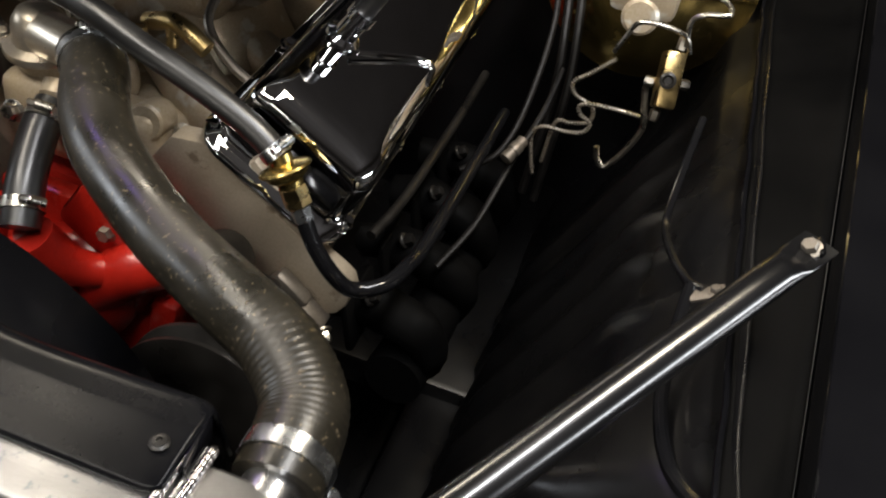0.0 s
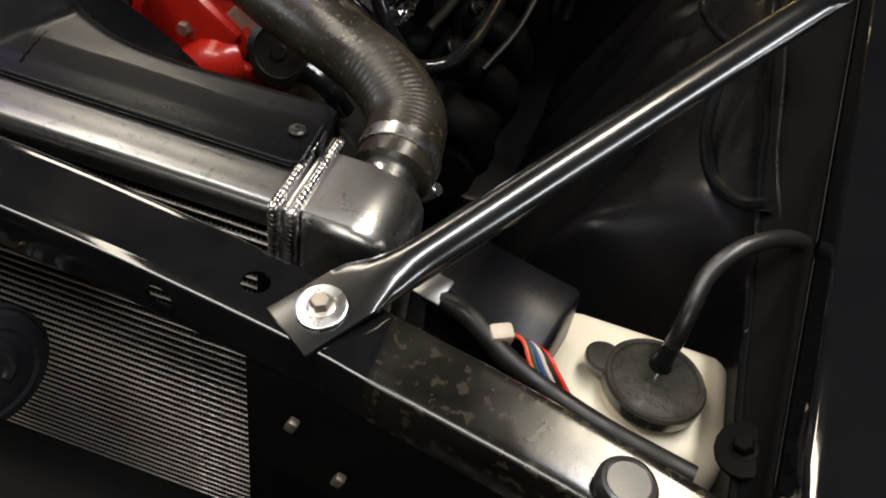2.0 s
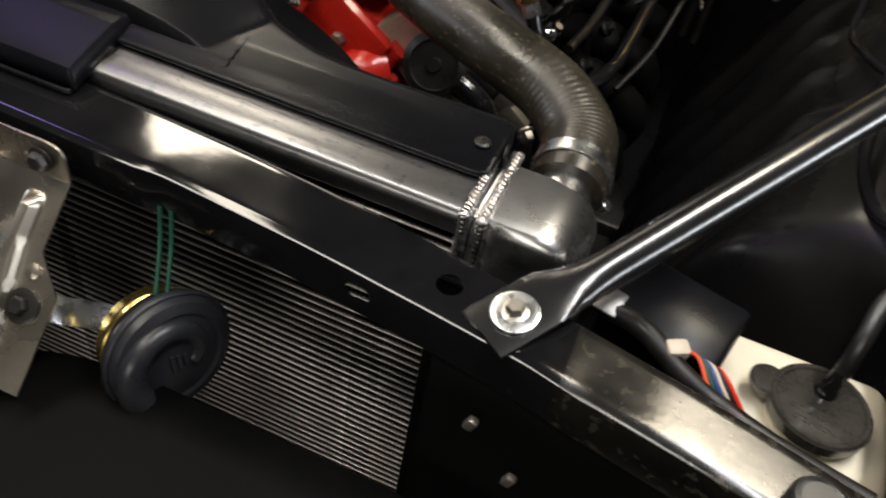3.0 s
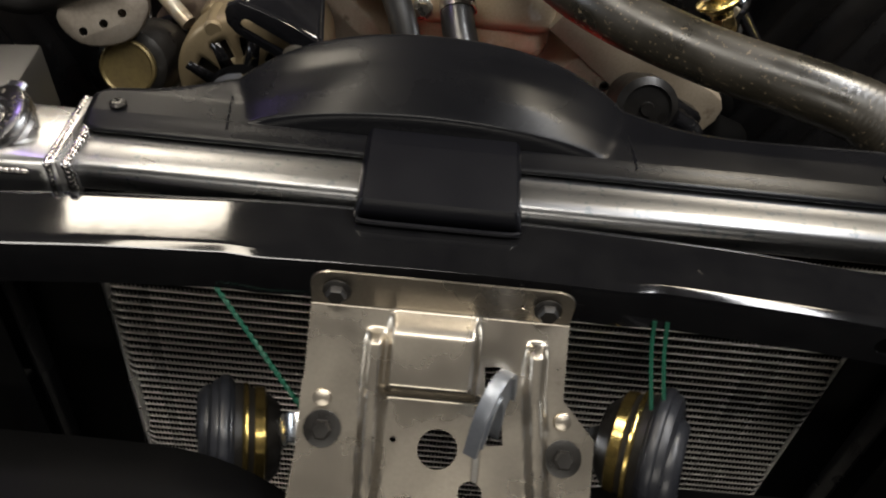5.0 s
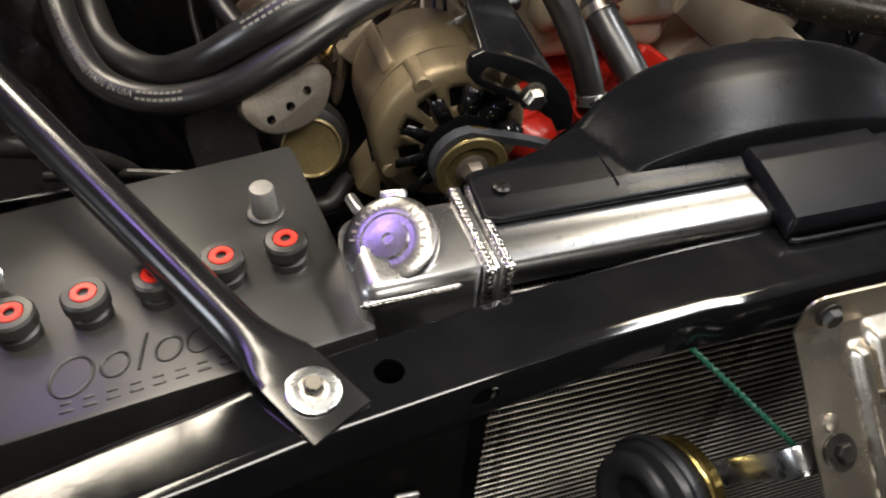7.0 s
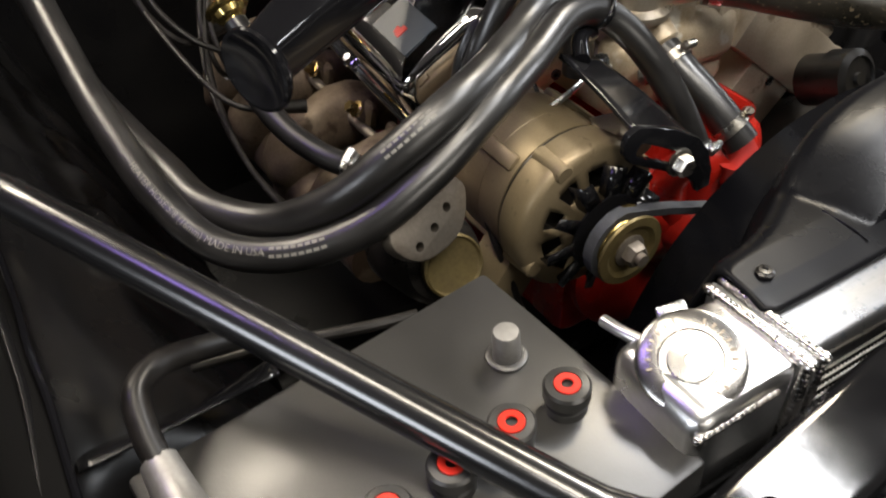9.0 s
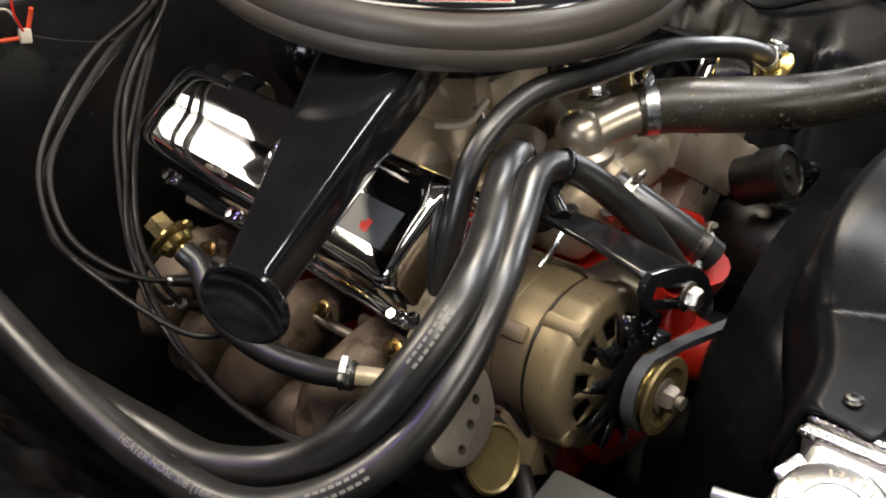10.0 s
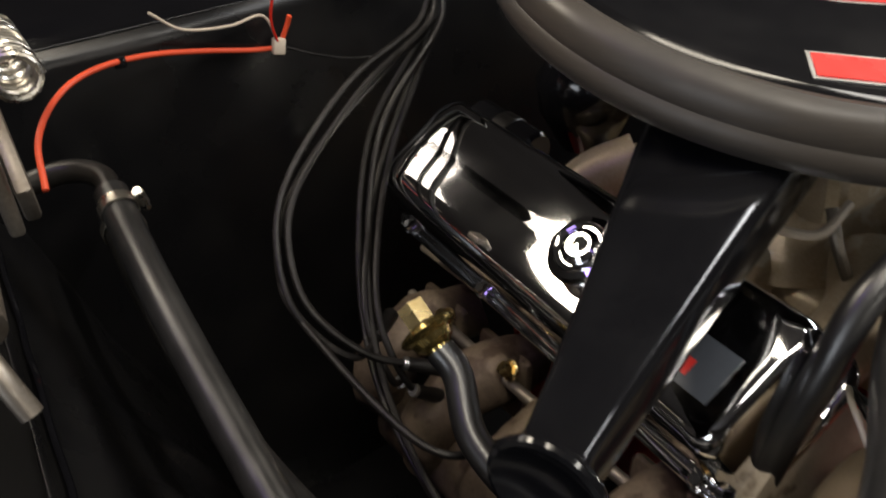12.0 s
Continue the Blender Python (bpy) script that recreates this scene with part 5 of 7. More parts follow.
def alternator():
    t = thing("alternator", (-0.20, 0.37, 0.80), "tan cast aluminium alternator with a gold pulley", "alternator")
    c = Vector((-0.203, 0.0, 0.852))
    a = Vector((0.0, -1, 0.0))
    at = lambda y: Vector((c.x, y, c.z))
    b = B()
    add_lathe(b, at(0.468), a, [(0.045, 0), (0.060, 0.003), (0.0675, 0.010), (0.0700, 0.020), (0.0705, 0.030), (0.0705, 0.0585), (0.0695, 0.0595)], 56)
    part("rear_case", b, "alt", t)
    b = B()
    add_lathe(b, at(0.4080), a, [(0.0690, 0), (0.0716, 0.0008), (0.0720, 0.002), (0.0720, 0.0320), (0.0700, 0.0330)], 56)
    part("stator_ring", b, "alt", t)
    # filler core, coloured dark to shade the case gaps and air windows
    b = B()
    add_lathe(b, at(0.450), a, [(0.020, 0), (0.0665, 0.001), (0.0665, 0.075), (0.054, 0.106), (0.020, 0.107)], 40)
    part("dark_core", b, "dark", t, "dark filler core inside the alternator case")
    b = B()
    add_lathe(b, at(0.3715), a, [(0.0705, 0), (0.0742, 0.0012), (0.0748, 0.0035), (0.0748, 0.0240), (0.0742, 0.0290), (0.0722, 0.0325), (0.0690, 0.0342), (0.0655, 0.0350), (0.0605, 0.0360), (0.0540, 0.0368), (0.0440, 0.0376), (0.0340, 0.0384), (0.0270, 0.0390), (0.018, 0.044)], 80)
    # ten air windows between the spokes of the nose
    opening = []
    for f in b.faces:
        m = f.calc_center_median()
        r, ang = math.hypot(m.z - c.z, m.x - c.x), math.atan2(m.z - c.z, m.x - c.x) % (math.pi / 5)
        if 0.032 < r < 0.0560 and 0.3715 - m.y > 0.034 and 0.10 < ang < 0.50:
            opening.append(f)
    bmesh.ops.delete(b, geom=opening, context="FACES")
    part("front_case", b, "alt", t, thick=0.003)
    b = B()
    add_lathe(b, at(0.3745), a, [(0.0718, 0), (0.0722, 0.0004), (0.0722, 0.0020), (0.0718, 0.0024)], 64)
    part("case_joint", b, "dark", t, "dark seam between the case halves")
    for ang in (0.95, 2.35, 3.9, 5.4):
        d = Vector((math.cos(ang), 0, math.sin(ang)))
        b = B()
        add_box(b, at(0.418) + d * 0.0705, (0.016, 0.075, 0.010), (0, 90 - math.degrees(ang), 0), 0.003)
        part("case_rib", b, "alt", t)
    for k in range(4):
        ang = 0.5 + k * math.pi / 2
        d = Vector((math.cos(ang), 0, math.sin(ang)))
        b = B()
        add_cyl(b, at(0.372) + d * 0.0690, at(0.3355) + d * 0.0665, 0.0095, n=14, edge=0.002)
        part("bolt_boss", b, "alt", t)
    b = B()
    add_tube(b, [at(0.372) + Vector((0.03, 0, 0.055)), at(0.36) + Vector((0.05, 0, 0.062)), (-0.148, 0.335, 0.908)], lambda u: 0.018 - 0.006 * u, 14, 5)
    part("adjusting_ear", b, "alt", t)
    b = B()
    add_box(b, at(0.37) + Vector((-0.055, 0.02, -0.07)), (0.045, 0.05, 0.05), (0, 35, 0), 0.008)
    part("pivot_lug", b, "alt", t)
    # cooling fan: a hub plate with bent blades
    b = B()
    add_lathe(b, at(0.316), a, [(0.014, 0), (0.034, 0.0), (0.037, 0.0008), (0.037, 0.0022), (0.034, 0.0028), (0.014, 0.0028)], 40)
    fan = part("cooling_fan", b, "gloss", t, "black alternator cooling fan")
    for k in range(10):
        a0 = 2 * math.pi * k / 10 + 0.15
        spot = lambda r, da, dy: at(0.3148 + dy) + Vector((math.cos(a0 + da), 0, math.sin(a0 + da))) * r
        b = B()
        q = [b.verts.new(p) for p in (spot(0.033, -0.24, 0), spot(0.062, -0.12, 0), spot(0.063, 0.02, 0), spot(0.033, 0.20, 0), spot(0.060, 0.10, 0.015), spot(0.036, 0.24, 0.011))]
        b.faces.new((q[0], q[1], q[2], q[3]))
        b.faces.new((q[3], q[2], q[4], q[5]))
        part("fan_blade", b, "gloss", fan, thick=0.0012, angle=20)
    b = B()
    add_lathe(b, at(0.302), a, [(0.018, 0), (0.0345, 0.0), (0.0350, 0.002), (0.0262, 0.0085), (0.0250, 0.0105)], 44)
    pul = part("pulley", b, "gold", t, "gold plated alternator pulley")
    b = B()
    add_lathe(b, at(0.2915), a, [(0.0250, 0.0), (0.0262, 0.002), (0.0345, 0.0085), (0.0335, 0.0105), (0.026, 0.0112), (0.022, 0.008), (0.013, 0.008)], 44)
    part("front_flange", b, "cap_gold", pul, "worn dull gold front flange")
    b = B()
    add_hex(b, at(0.2845), a, 0.0115, 0.012, True)
    add_cyl(b, at(0.2735), at(0.2655), 0.006, n=14)
    part("shaft_nut", b, "dull", pul)
    # belt
    b = B()
    w, h = 0.0055, 0.004
    # over the top of the pulley and away to the water pump, and the return run below
    loop = []
    for k in range(10):
        ang = radians(255 - 18 * k)
        loop.append(at(0.296) + Vector((math.cos(ang), 0, math.sin(ang))) * 0.0315)
    loop = loop[::1] + [Vector((-0.15, 0.296, 0.866)), Vector((-0.06, 0.296, 0.830)), Vector((0.055, 0.296, 0.783))]
    rings = []
    for i, p in enumerate(loop):
        q = (loop[min(i + 1, len(loop) - 1)] - loop[max(i - 1, 0)]).normalized()
        up = Vector((-q.z, 0, q.x))
        rings.append([b.verts.new(p + Vector((0, dy * w, 0)) + up * du * h) for dy, du in ((-1, 1), (1, 1), (0.7, -1), (-0.7, -1))])
    for p, q in zip(rings, rings[1:]):
        for j in range(4):
            b.faces.new((p[j], p[(j + 1) % 4], q[(j + 1) % 4], q[j]))
    tagged(part("drive_belt", b, "belt"), "black rubber alternator drive belt", "belt")
    # slotted adjusting bracket
    br = thing("alternator_bracket", (-0.16, 0.34, 0.92), "glossy black slotted alternator bracket", "bracket")
    b = B()
    outer = [(-0.0480, 0.0400), (-0.0380, 0.0440), (-0.0200, 0.0380), (0.0080, 0.0260), (0.0330, 0.0100), (0.0480, -0.0080), (0.0570, -0.0300), (0.0580, -0.0480), (0.0440, -0.0500), (0.0360, -0.0360), (0.0220, -0.0250), (0.0040, -0.0140), (-0.0200, -0.0010), (-0.0420, 0.0120), (-0.0500, 0.0220), (-0.0510, 0.0330)]
    m = pose(-0.160, 0.302, 0.920, 90, 0, 0)
    add_plate(b, outer, m, 0.006, 0.0014)
    arm = part("arm", b, "gloss", br)
    c2 = B()
    add_box(c2, (-0.1725, 0.300, 0.9305), (0.056, 0.03, 0.0125), (0, 29, 0), 0.004)
    cut(arm, c2)
    b = B()
    add_sheet(b, 10, 14, lambda u, v: Vector((-0.196 + 0.072 * u + v * (0.016 - 0.030 * u), 0.302 + 0.118 * v, 0.9585 - 0.034 * u * (1 - 0.55 * v) + 0.012 * v + 0.003 * math.sin(v * 3.1))))
    part("top_strip", b, "gloss", br, "bent top strip of the bracket", thick=0.005)
    b = B()
    add_tube(b, [(-0.168, 0.405, 0.966), (-0.150, 0.430, 0.972), (-0.125, 0.445, 0.965)], 0.008, 12, 5)
    part("foot", b, "gloss", br)
    b = B()
    add_hex(b, (-0.148, 0.296, 0.914), a, 0.0098, 0.011)
    part("adjusting_bolt", b, "bolt", br)
    b = B()
    add_hex(b, (-0.115, 0.438, 0.930), (0, 0, 1), 0.008, 0.010)
    add_tube(b, [(-0.118, 0.436, 0.936), (-0.17, 0.42, 0.925), (-0.22, 0.43, 0.90)], 0.003, 8, 6)
    part("stud", b, "washer", br)
    w = thing("alternator_wires", (-0.2, 0.46, 0.90), "pale and dark alternator wires", "wire")
    for k, mat in enumerate(("pale", "wire", "wire")):
        b = B()
        add_tube(b, [(-0.20 + 0.012 * k, 0.455, 0.915), (-0.19 + 0.01 * k, 0.48, 0.938 - 0.006 * k), (-0.165, 0.50, 0.925), (-0.15, 0.53, 0.90)], 0.0022, 8, 6)
        part("wire", b, mat, w)


alternator()


def steering_pump():
    t = thing("steering_pump", (-0.34, 0.37, 0.80), "steering pump with a dull gold cap and drilled bracket", "pump")
    b = B()
    add_plate(b, [(0.041 * math.cos(k * math.pi / 12) * (1 + 0.08 * math.sin(k * math.pi / 4)) - 0.010 * math.sin(k * math.pi / 12), 0.027 * math.sin(k * math.pi / 12) + 0.016 * math.cos(k * math.pi / 12)) for k in range(24)], pose(-0.352, 0.372, 0.892, 62, 10, 8), 0.014, 0.004)
    br = part("bracket", b, "dull", t, "dull drilled bracket")
    c = B()
    for x, y in ((-0.018, -0.018), (0.0, -0.007), (0.016, 0.006)):
        p = pose(-0.352, 0.372, 0.892, 62, 10, 8) @ Vector((x, y, 0))
        n = pose(0, 0, 0, 62, 10, 8) @ Vector((0, 0, 1))
        add_cyl(c, p - n * 0.02, p + n * 0.02, 0.0042, n=16)
    cut(br, c)
    b = B()
    add_box(b, (-0.36, 0.395, 0.895), (0.05, 0.04, 0.05), (20, 20, 0), 0.012)
    part("bracket_arm", b, "dull", t)
    b = B()
    add_lathe(b, (-0.334, 0.372, 0.838), (0, -1, 0.42), [(0.040, -0.08), (0.042, -0.01), (0.036, 0.004), (0.027, 0.008)], 30)
    part("pump_body", b, "dark", t)
    b = B()
    add_lathe(b, (-0.334, 0.362, 0.842), (0, -1, 0.42), [(0.0275, 0), (0.0285, 0.003), (0.0285, 0.009), (0.0265, 0.0105), (0.0245, 0.0085), (0.0150, 0.0075), (0.001, 0.0070)], 32)
    part("cap", b, "cap_gold", t, "dull gold filler cap")
    b = B()
    add_tube(b, [(-0.40, 0.30, 0.868), (-0.44, 0.31, 0.868), (-0.50, 0.335, 0.862), (-0.56, 0.36, 0.85)], 0.0045, 10, 6)
    tagged(part("steel_line", b, "dark"), "thin dark steel line behind the battery", "pipe")
    b = B()
    add_tube(b, [(-0.255, 0.43, 0.88), (-0.27, 0.40, 0.84), (-0.265, 0.37, 0.79), (-0.25, 0.36, 0.73)], 0.0035, 8, 8)
    add_tube(b, [(-0.30, 0.36, 0.80), (-0.325, 0.335, 0.792), (-0.355, 0.35, 0.785)], 0.009, 12, 6)
    part("steering_hose", b, "wire", t)


steering_pump()


def valve_cover(s):
    ac, nn = Vector((-s * 0.845, 0, 0.534)), Vector((s * 0.534, 0, 0.845))
    y0 = 0.462 if s > 0 else 0.507
    W = 0.030 if s > 0 else 0.014
    o = Vector((0.298 if s > 0 else -0.270, 0, 0.8475 if s > 0 else 0.855)) - ac * 0.420 - nn * 0.762
    t = thing("valve_cover", (s * 0.24, y0, 0.86), "polished chrome valve cover mirroring the dark bay", "valve cover", "valve covers")
    L = 0.475
    n = 17

    def ring(v0, v1, yA, yB, w, rad):
        pts = []
        for cx, cy, a0 in ((v1 - rad, yB - rad, 0), (v0 + rad, yB - rad, 90), (v0 + rad, yA + rad, 180), (v1 - rad, yA + rad, 270)):
            for k in range(n):
                a = radians(a0 + 90 * k / (n - 1))
                pts.append(o + ac * (cx + rad * math.cos(a)) + nn * w + Vector((0, cy + rad * math.sin(a), 0)))
        return pts
    # upright sides that roll over into a nearly flat top
    roll = [(0.0, 0.007), (0.0012, 0.035), (0.0028, 0.056), (0.0045, 0.0650), (0.0075, 0.0715), (0.0118, 0.0760), (0.0172, 0.0788), (0.0235, 0.0802), (0.0310, 0.0809), (0.040, 0.0812)]
    fine = []
    for i in range(len(roll) - 1):
        p0, p1, p2, p3 = (roll[max(0, min(len(roll) - 1, j))] for j in (i - 1, i, i + 1, i + 2))
        for k in range(4):
            u = k / 4
            fine.append(tuple(0.5 * (2 * q1 + (q2 - q0) * u + (2 * q0 - 5 * q1 + 4 * q2 - q3) * u * u + (3 * q1 - q0 - 3 * q2 + q3) * u ** 3) for q0, q1, q2, q3 in zip(p0, p1, p2, p3)))
    fine.append(roll[-1])
    b = B()
    base, nose = 0.762, 0.014 if s > 0 else 0.004
    lv = [ring(0.420, 0.556 + W, y0 - 0.008, y0 + L + 0.008, base, 0.030), ring(0.420, 0.556 + W, y0 - 0.008, y0 + L + 0.008, base + 0.004, 0.030), ring(0.4212, 0.5548 + W, y0 - 0.0068, y0 + L + 0.0068, base + 0.0052, 0.029),
          *(ring(0.430 + c, 0.548 + W - c, y0 + nose + c * (1.4 if s > 0 else 0.5), y0 + L - c, base + h, 0.018 + c * 0.35) for c, h in fine)]
    rows = [[b.verts.new(p) for p in r] for r in lv]
    for p, q in zip(rows, rows[1:]):
        for k in range(len(p)):
            b.faces.new((p[k], p[(k + 1) % len(p)], q[(k + 1) % len(p)], q[k]))
    b.faces.new(rows[-1])
    part("cover", b, "chrome", t, angle=50)
    # bolts with spreader tabs along both rails
    for k in range(4):
        for v in (0.426, 0.552 + W):
            p = o + ac * v + nn * (base + 0.005) + Vector((0, y0 + 0.03 + (L - 0.06) * k / 3, 0))
            b = B()
            add_box(b, p + nn * 0.001, (0.03, 0.012, 0.002), (0, 0, 90), 0.0008)
            add_hex(b, p + nn * 0.002, nn, 0.006, 0.007)
            part("cover_bolt", b, "chrome", t)
    # wire loom clip
    b = B()
    p = o + ac * 0.455 + nn * (base + 0.083) + Vector((0, y0 + 0.285, 0))
    e = tuple(math.degrees(v) for v in Matrix((nn.cross(ac), ac, nn)).transposed().to_euler())
    add_box(b, p, (0.016, 0.016, 0.006), e, 0.0015)
    part("loom_clip", b, "dull", t)
    t.rotation_euler = (0.10, 0, 0)
    if s < 0:
        p = o + ac * 0.484 + nn * (base + 0.0822) + Vector((0, y0 + 0.062, 0))
        e = tuple(math.degrees(v) for v in Matrix((Vector((0, 1, 0)), ac, Vector((0, 1, 0)).cross(ac))).transposed().to_euler())
        b = B()
        add_box(b, p, (0.064, 0.040, 0.0006), e)
        part("cover_label", b, "decal_dark", t, "dark label with a red mark")
        b = B()
        add_box(b, p + nn * 0.0006 + Vector((0, -0.004, 0)) - ac * 0.006, (0.014, 0.007, 0.0006), (e[0], e[1], e[2] + 18))
        add_box(b, p + nn * 0.0006 + Vector((0, -0.004, 0)) - ac * 0.006, (0.007, 0.013, 0.0006), e)
        part("label_mark", b, "decal", t)
        # filler cap
        p = o + ac * 0.498 + nn * (base + 0.0810) + Vector((0, y0 + 0.182, 0))
        b = B()
        add_lathe(b, p, nn, [(0.024, 0), (0.024, 0.006), (0.0295, 0.008), (0.0305, 0.015), (0.0285, 0.019), (0.0230, 0.0205), (0.0215, 0.0195), (0.0165, 0.0195), (0.0155, 0.023), (0.0120, 0.0255), (0.0105, 0.0240), (0.0050, 0.0240), (0.001, 0.0245)], 36)
        part("oil_cap", b, "chrome", t, "chrome oil filler cap")
    else:
        p = o + ac * 0.545 + nn * (base + 0.0815) + Vector((0, y0 + 0.145, 0))
        b = B()
        add_lathe(b, p, nn, [(0.018, 0), (0.018, 0.004), (0.012, 0.008), (0.011, 0.03), (0.014, 0.032), (0.014, 0.045)], 26)
        part("breather", b, "chrome", t)
        b = B()
        add_tube(b, [p + nn * 0.042, p + nn * 0.07 + Vector((0, 0.01, 0.01)), p + nn * 0.085 + Vector((-0.03, 0.05, 0.03))], 0.010, 12, 6)
        part("breather_hose", b, "rubber", t)
        b = B()
        add_tube(b, [p + nn * 0.001 + Vector((0.012, -0.01, 0)) - ac * 0.01, o + ac * 0.462 + nn * (base + 0.0825) + Vector((0, y0 + 0.215, 0)), o + ac * 0.448 + nn * (base + 0.079) + Vector((0, y0 + 0.19, 0))], 0.0035, 8, 6)
        part("wire_stay", b, "chrome", t)


valve_cover(1)
valve_cover(-1)

# ---- hoses ----
OUTER = [(-0.042, 0.366, 0.842), (-0.045, 0.376, 0.864), (-0.058, 0.400, 0.906), (-0.083, 0.426, 0.952), (-0.116, 0.443, 0.983), (-0.160, 0.438, 0.993), (-0.219, 0.410, 0.979), (-0.288, 0.374, 0.970), (-0.349, 0.361, 0.941), (-0.405, 0.367, 0.910), (-0.459, 0.394, 0.889), (-0.505, 0.437, 0.888), (-0.529, 0.501, 0.907), (-0.541, 0.595, 0.934), (-0.546, 0.705, 0.967), (-0.549, 0.825, 1.010), (-0.548, 0.940, 1.052)]
INNER = [(-0.090, 0.500, 0.890), (-0.092, 0.499, 0.925), (-0.102, 0.495, 0.960), (-0.128, 0.485, 0.988), (-0.165, 0.467, 0.997), (-0.208, 0.443, 0.988), (-0.271, 0.402, 0.987), (-0.326, 0.378, 0.980), (-0.373, 0.379, 0.955), (-0.419, 0.398, 0.919), (-0.460, 0.440, 0.890), (-0.496, 0.495, 0.887), (-0.509, 0.556, 0.893), (-0.521, 0.640, 0.893), (-0.536, 0.740, 0.904), (-0.543, 0.850, 0.930), (-0.545, 0.950, 0.955), (-0.540, 1.090, 0.970)]


def heater_hoses():
    t = thing("outer_heater_hose", (-0.5, 0.6, 0.9), "long looping black rubber heater hose with printed letters", "hose", "heater hoses")
    b = B()
    path = add_tube(b, OUTER, 0.0145, 20, 10)
    part("hose", b, "rubber", t)
    word_along("HEATER HOSE 5/8 (16mm) MADE IN USA", path[::-1], 0.430, 0.0085, 0.0145, (-0.66, 0.0, 1.4), t)
    clamp(t, (-0.0425, 0.3690, 0.849), (-0.08, 0.35, 0.93), 0.0150, (0.3, -0.9, 0.3), "washer")
    marks_along(8, path[::-1], 0.585, 0.0062, 0.0145, (-0.66, 0.0, 1.4), t)
    clamp(t, (-0.548, 0.920, 1.045), (0.0, 0.94, 0.34), 0.0150, (0.9, -0.1, 0.2), "bolt", 0.012)
    b = B()
    add_tube(b, [(-0.548, 0.93, 1.05), (-0.55, 0.96, 1.062), (-0.575, 0.985, 1.066), (-0.62, 0.99, 1.06)], 0.0105, 14, 6)
    part("heater_pipe", b, "dark", t)
    t = thing("inner_heater_hose", (-0.45, 0.6, 0.9), "black rubber heater hose looping beside its twin", "hose", "heater hoses")
    b = B()
    path = add_tube(b, INNER, 0.0160, 20, 10)
    part("hose", b, "rubber", t)
    marks_along(8, path[::-1], 0.330, 0.0058, 0.0160, (-0.62, 0.1, 1.4), t)
    marks_along(8, path[::-1], 0.800, 0.0058, 0.0160, (-0.62, 0.1, 1.4), t)
    clamp(t, (-0.5425, 1.05, 0.9675), (0.0, 0.98, 0.10), 0.0165, (0.9, -0.1, 0.2), "bolt", 0.012)
    b = B()
    for p, q in (((-0.128, 0.485, 0.988), (0.75, 0.25, -0.50)), ((-0.116, 0.443, 0.983), (0.78, -0.30, -0.60))):
        add_lathe(b, Vector(p), q, [(0.0165, -0.003), (0.0172, -0.0015), (0.0172, 0.0015), (0.0165, 0.003)], 28, False)
    tagged(part("hose_tie", b, "gloss", thick=0.001), "black plastic tie round the heater hoses", "hose tie")


heater_hoses()


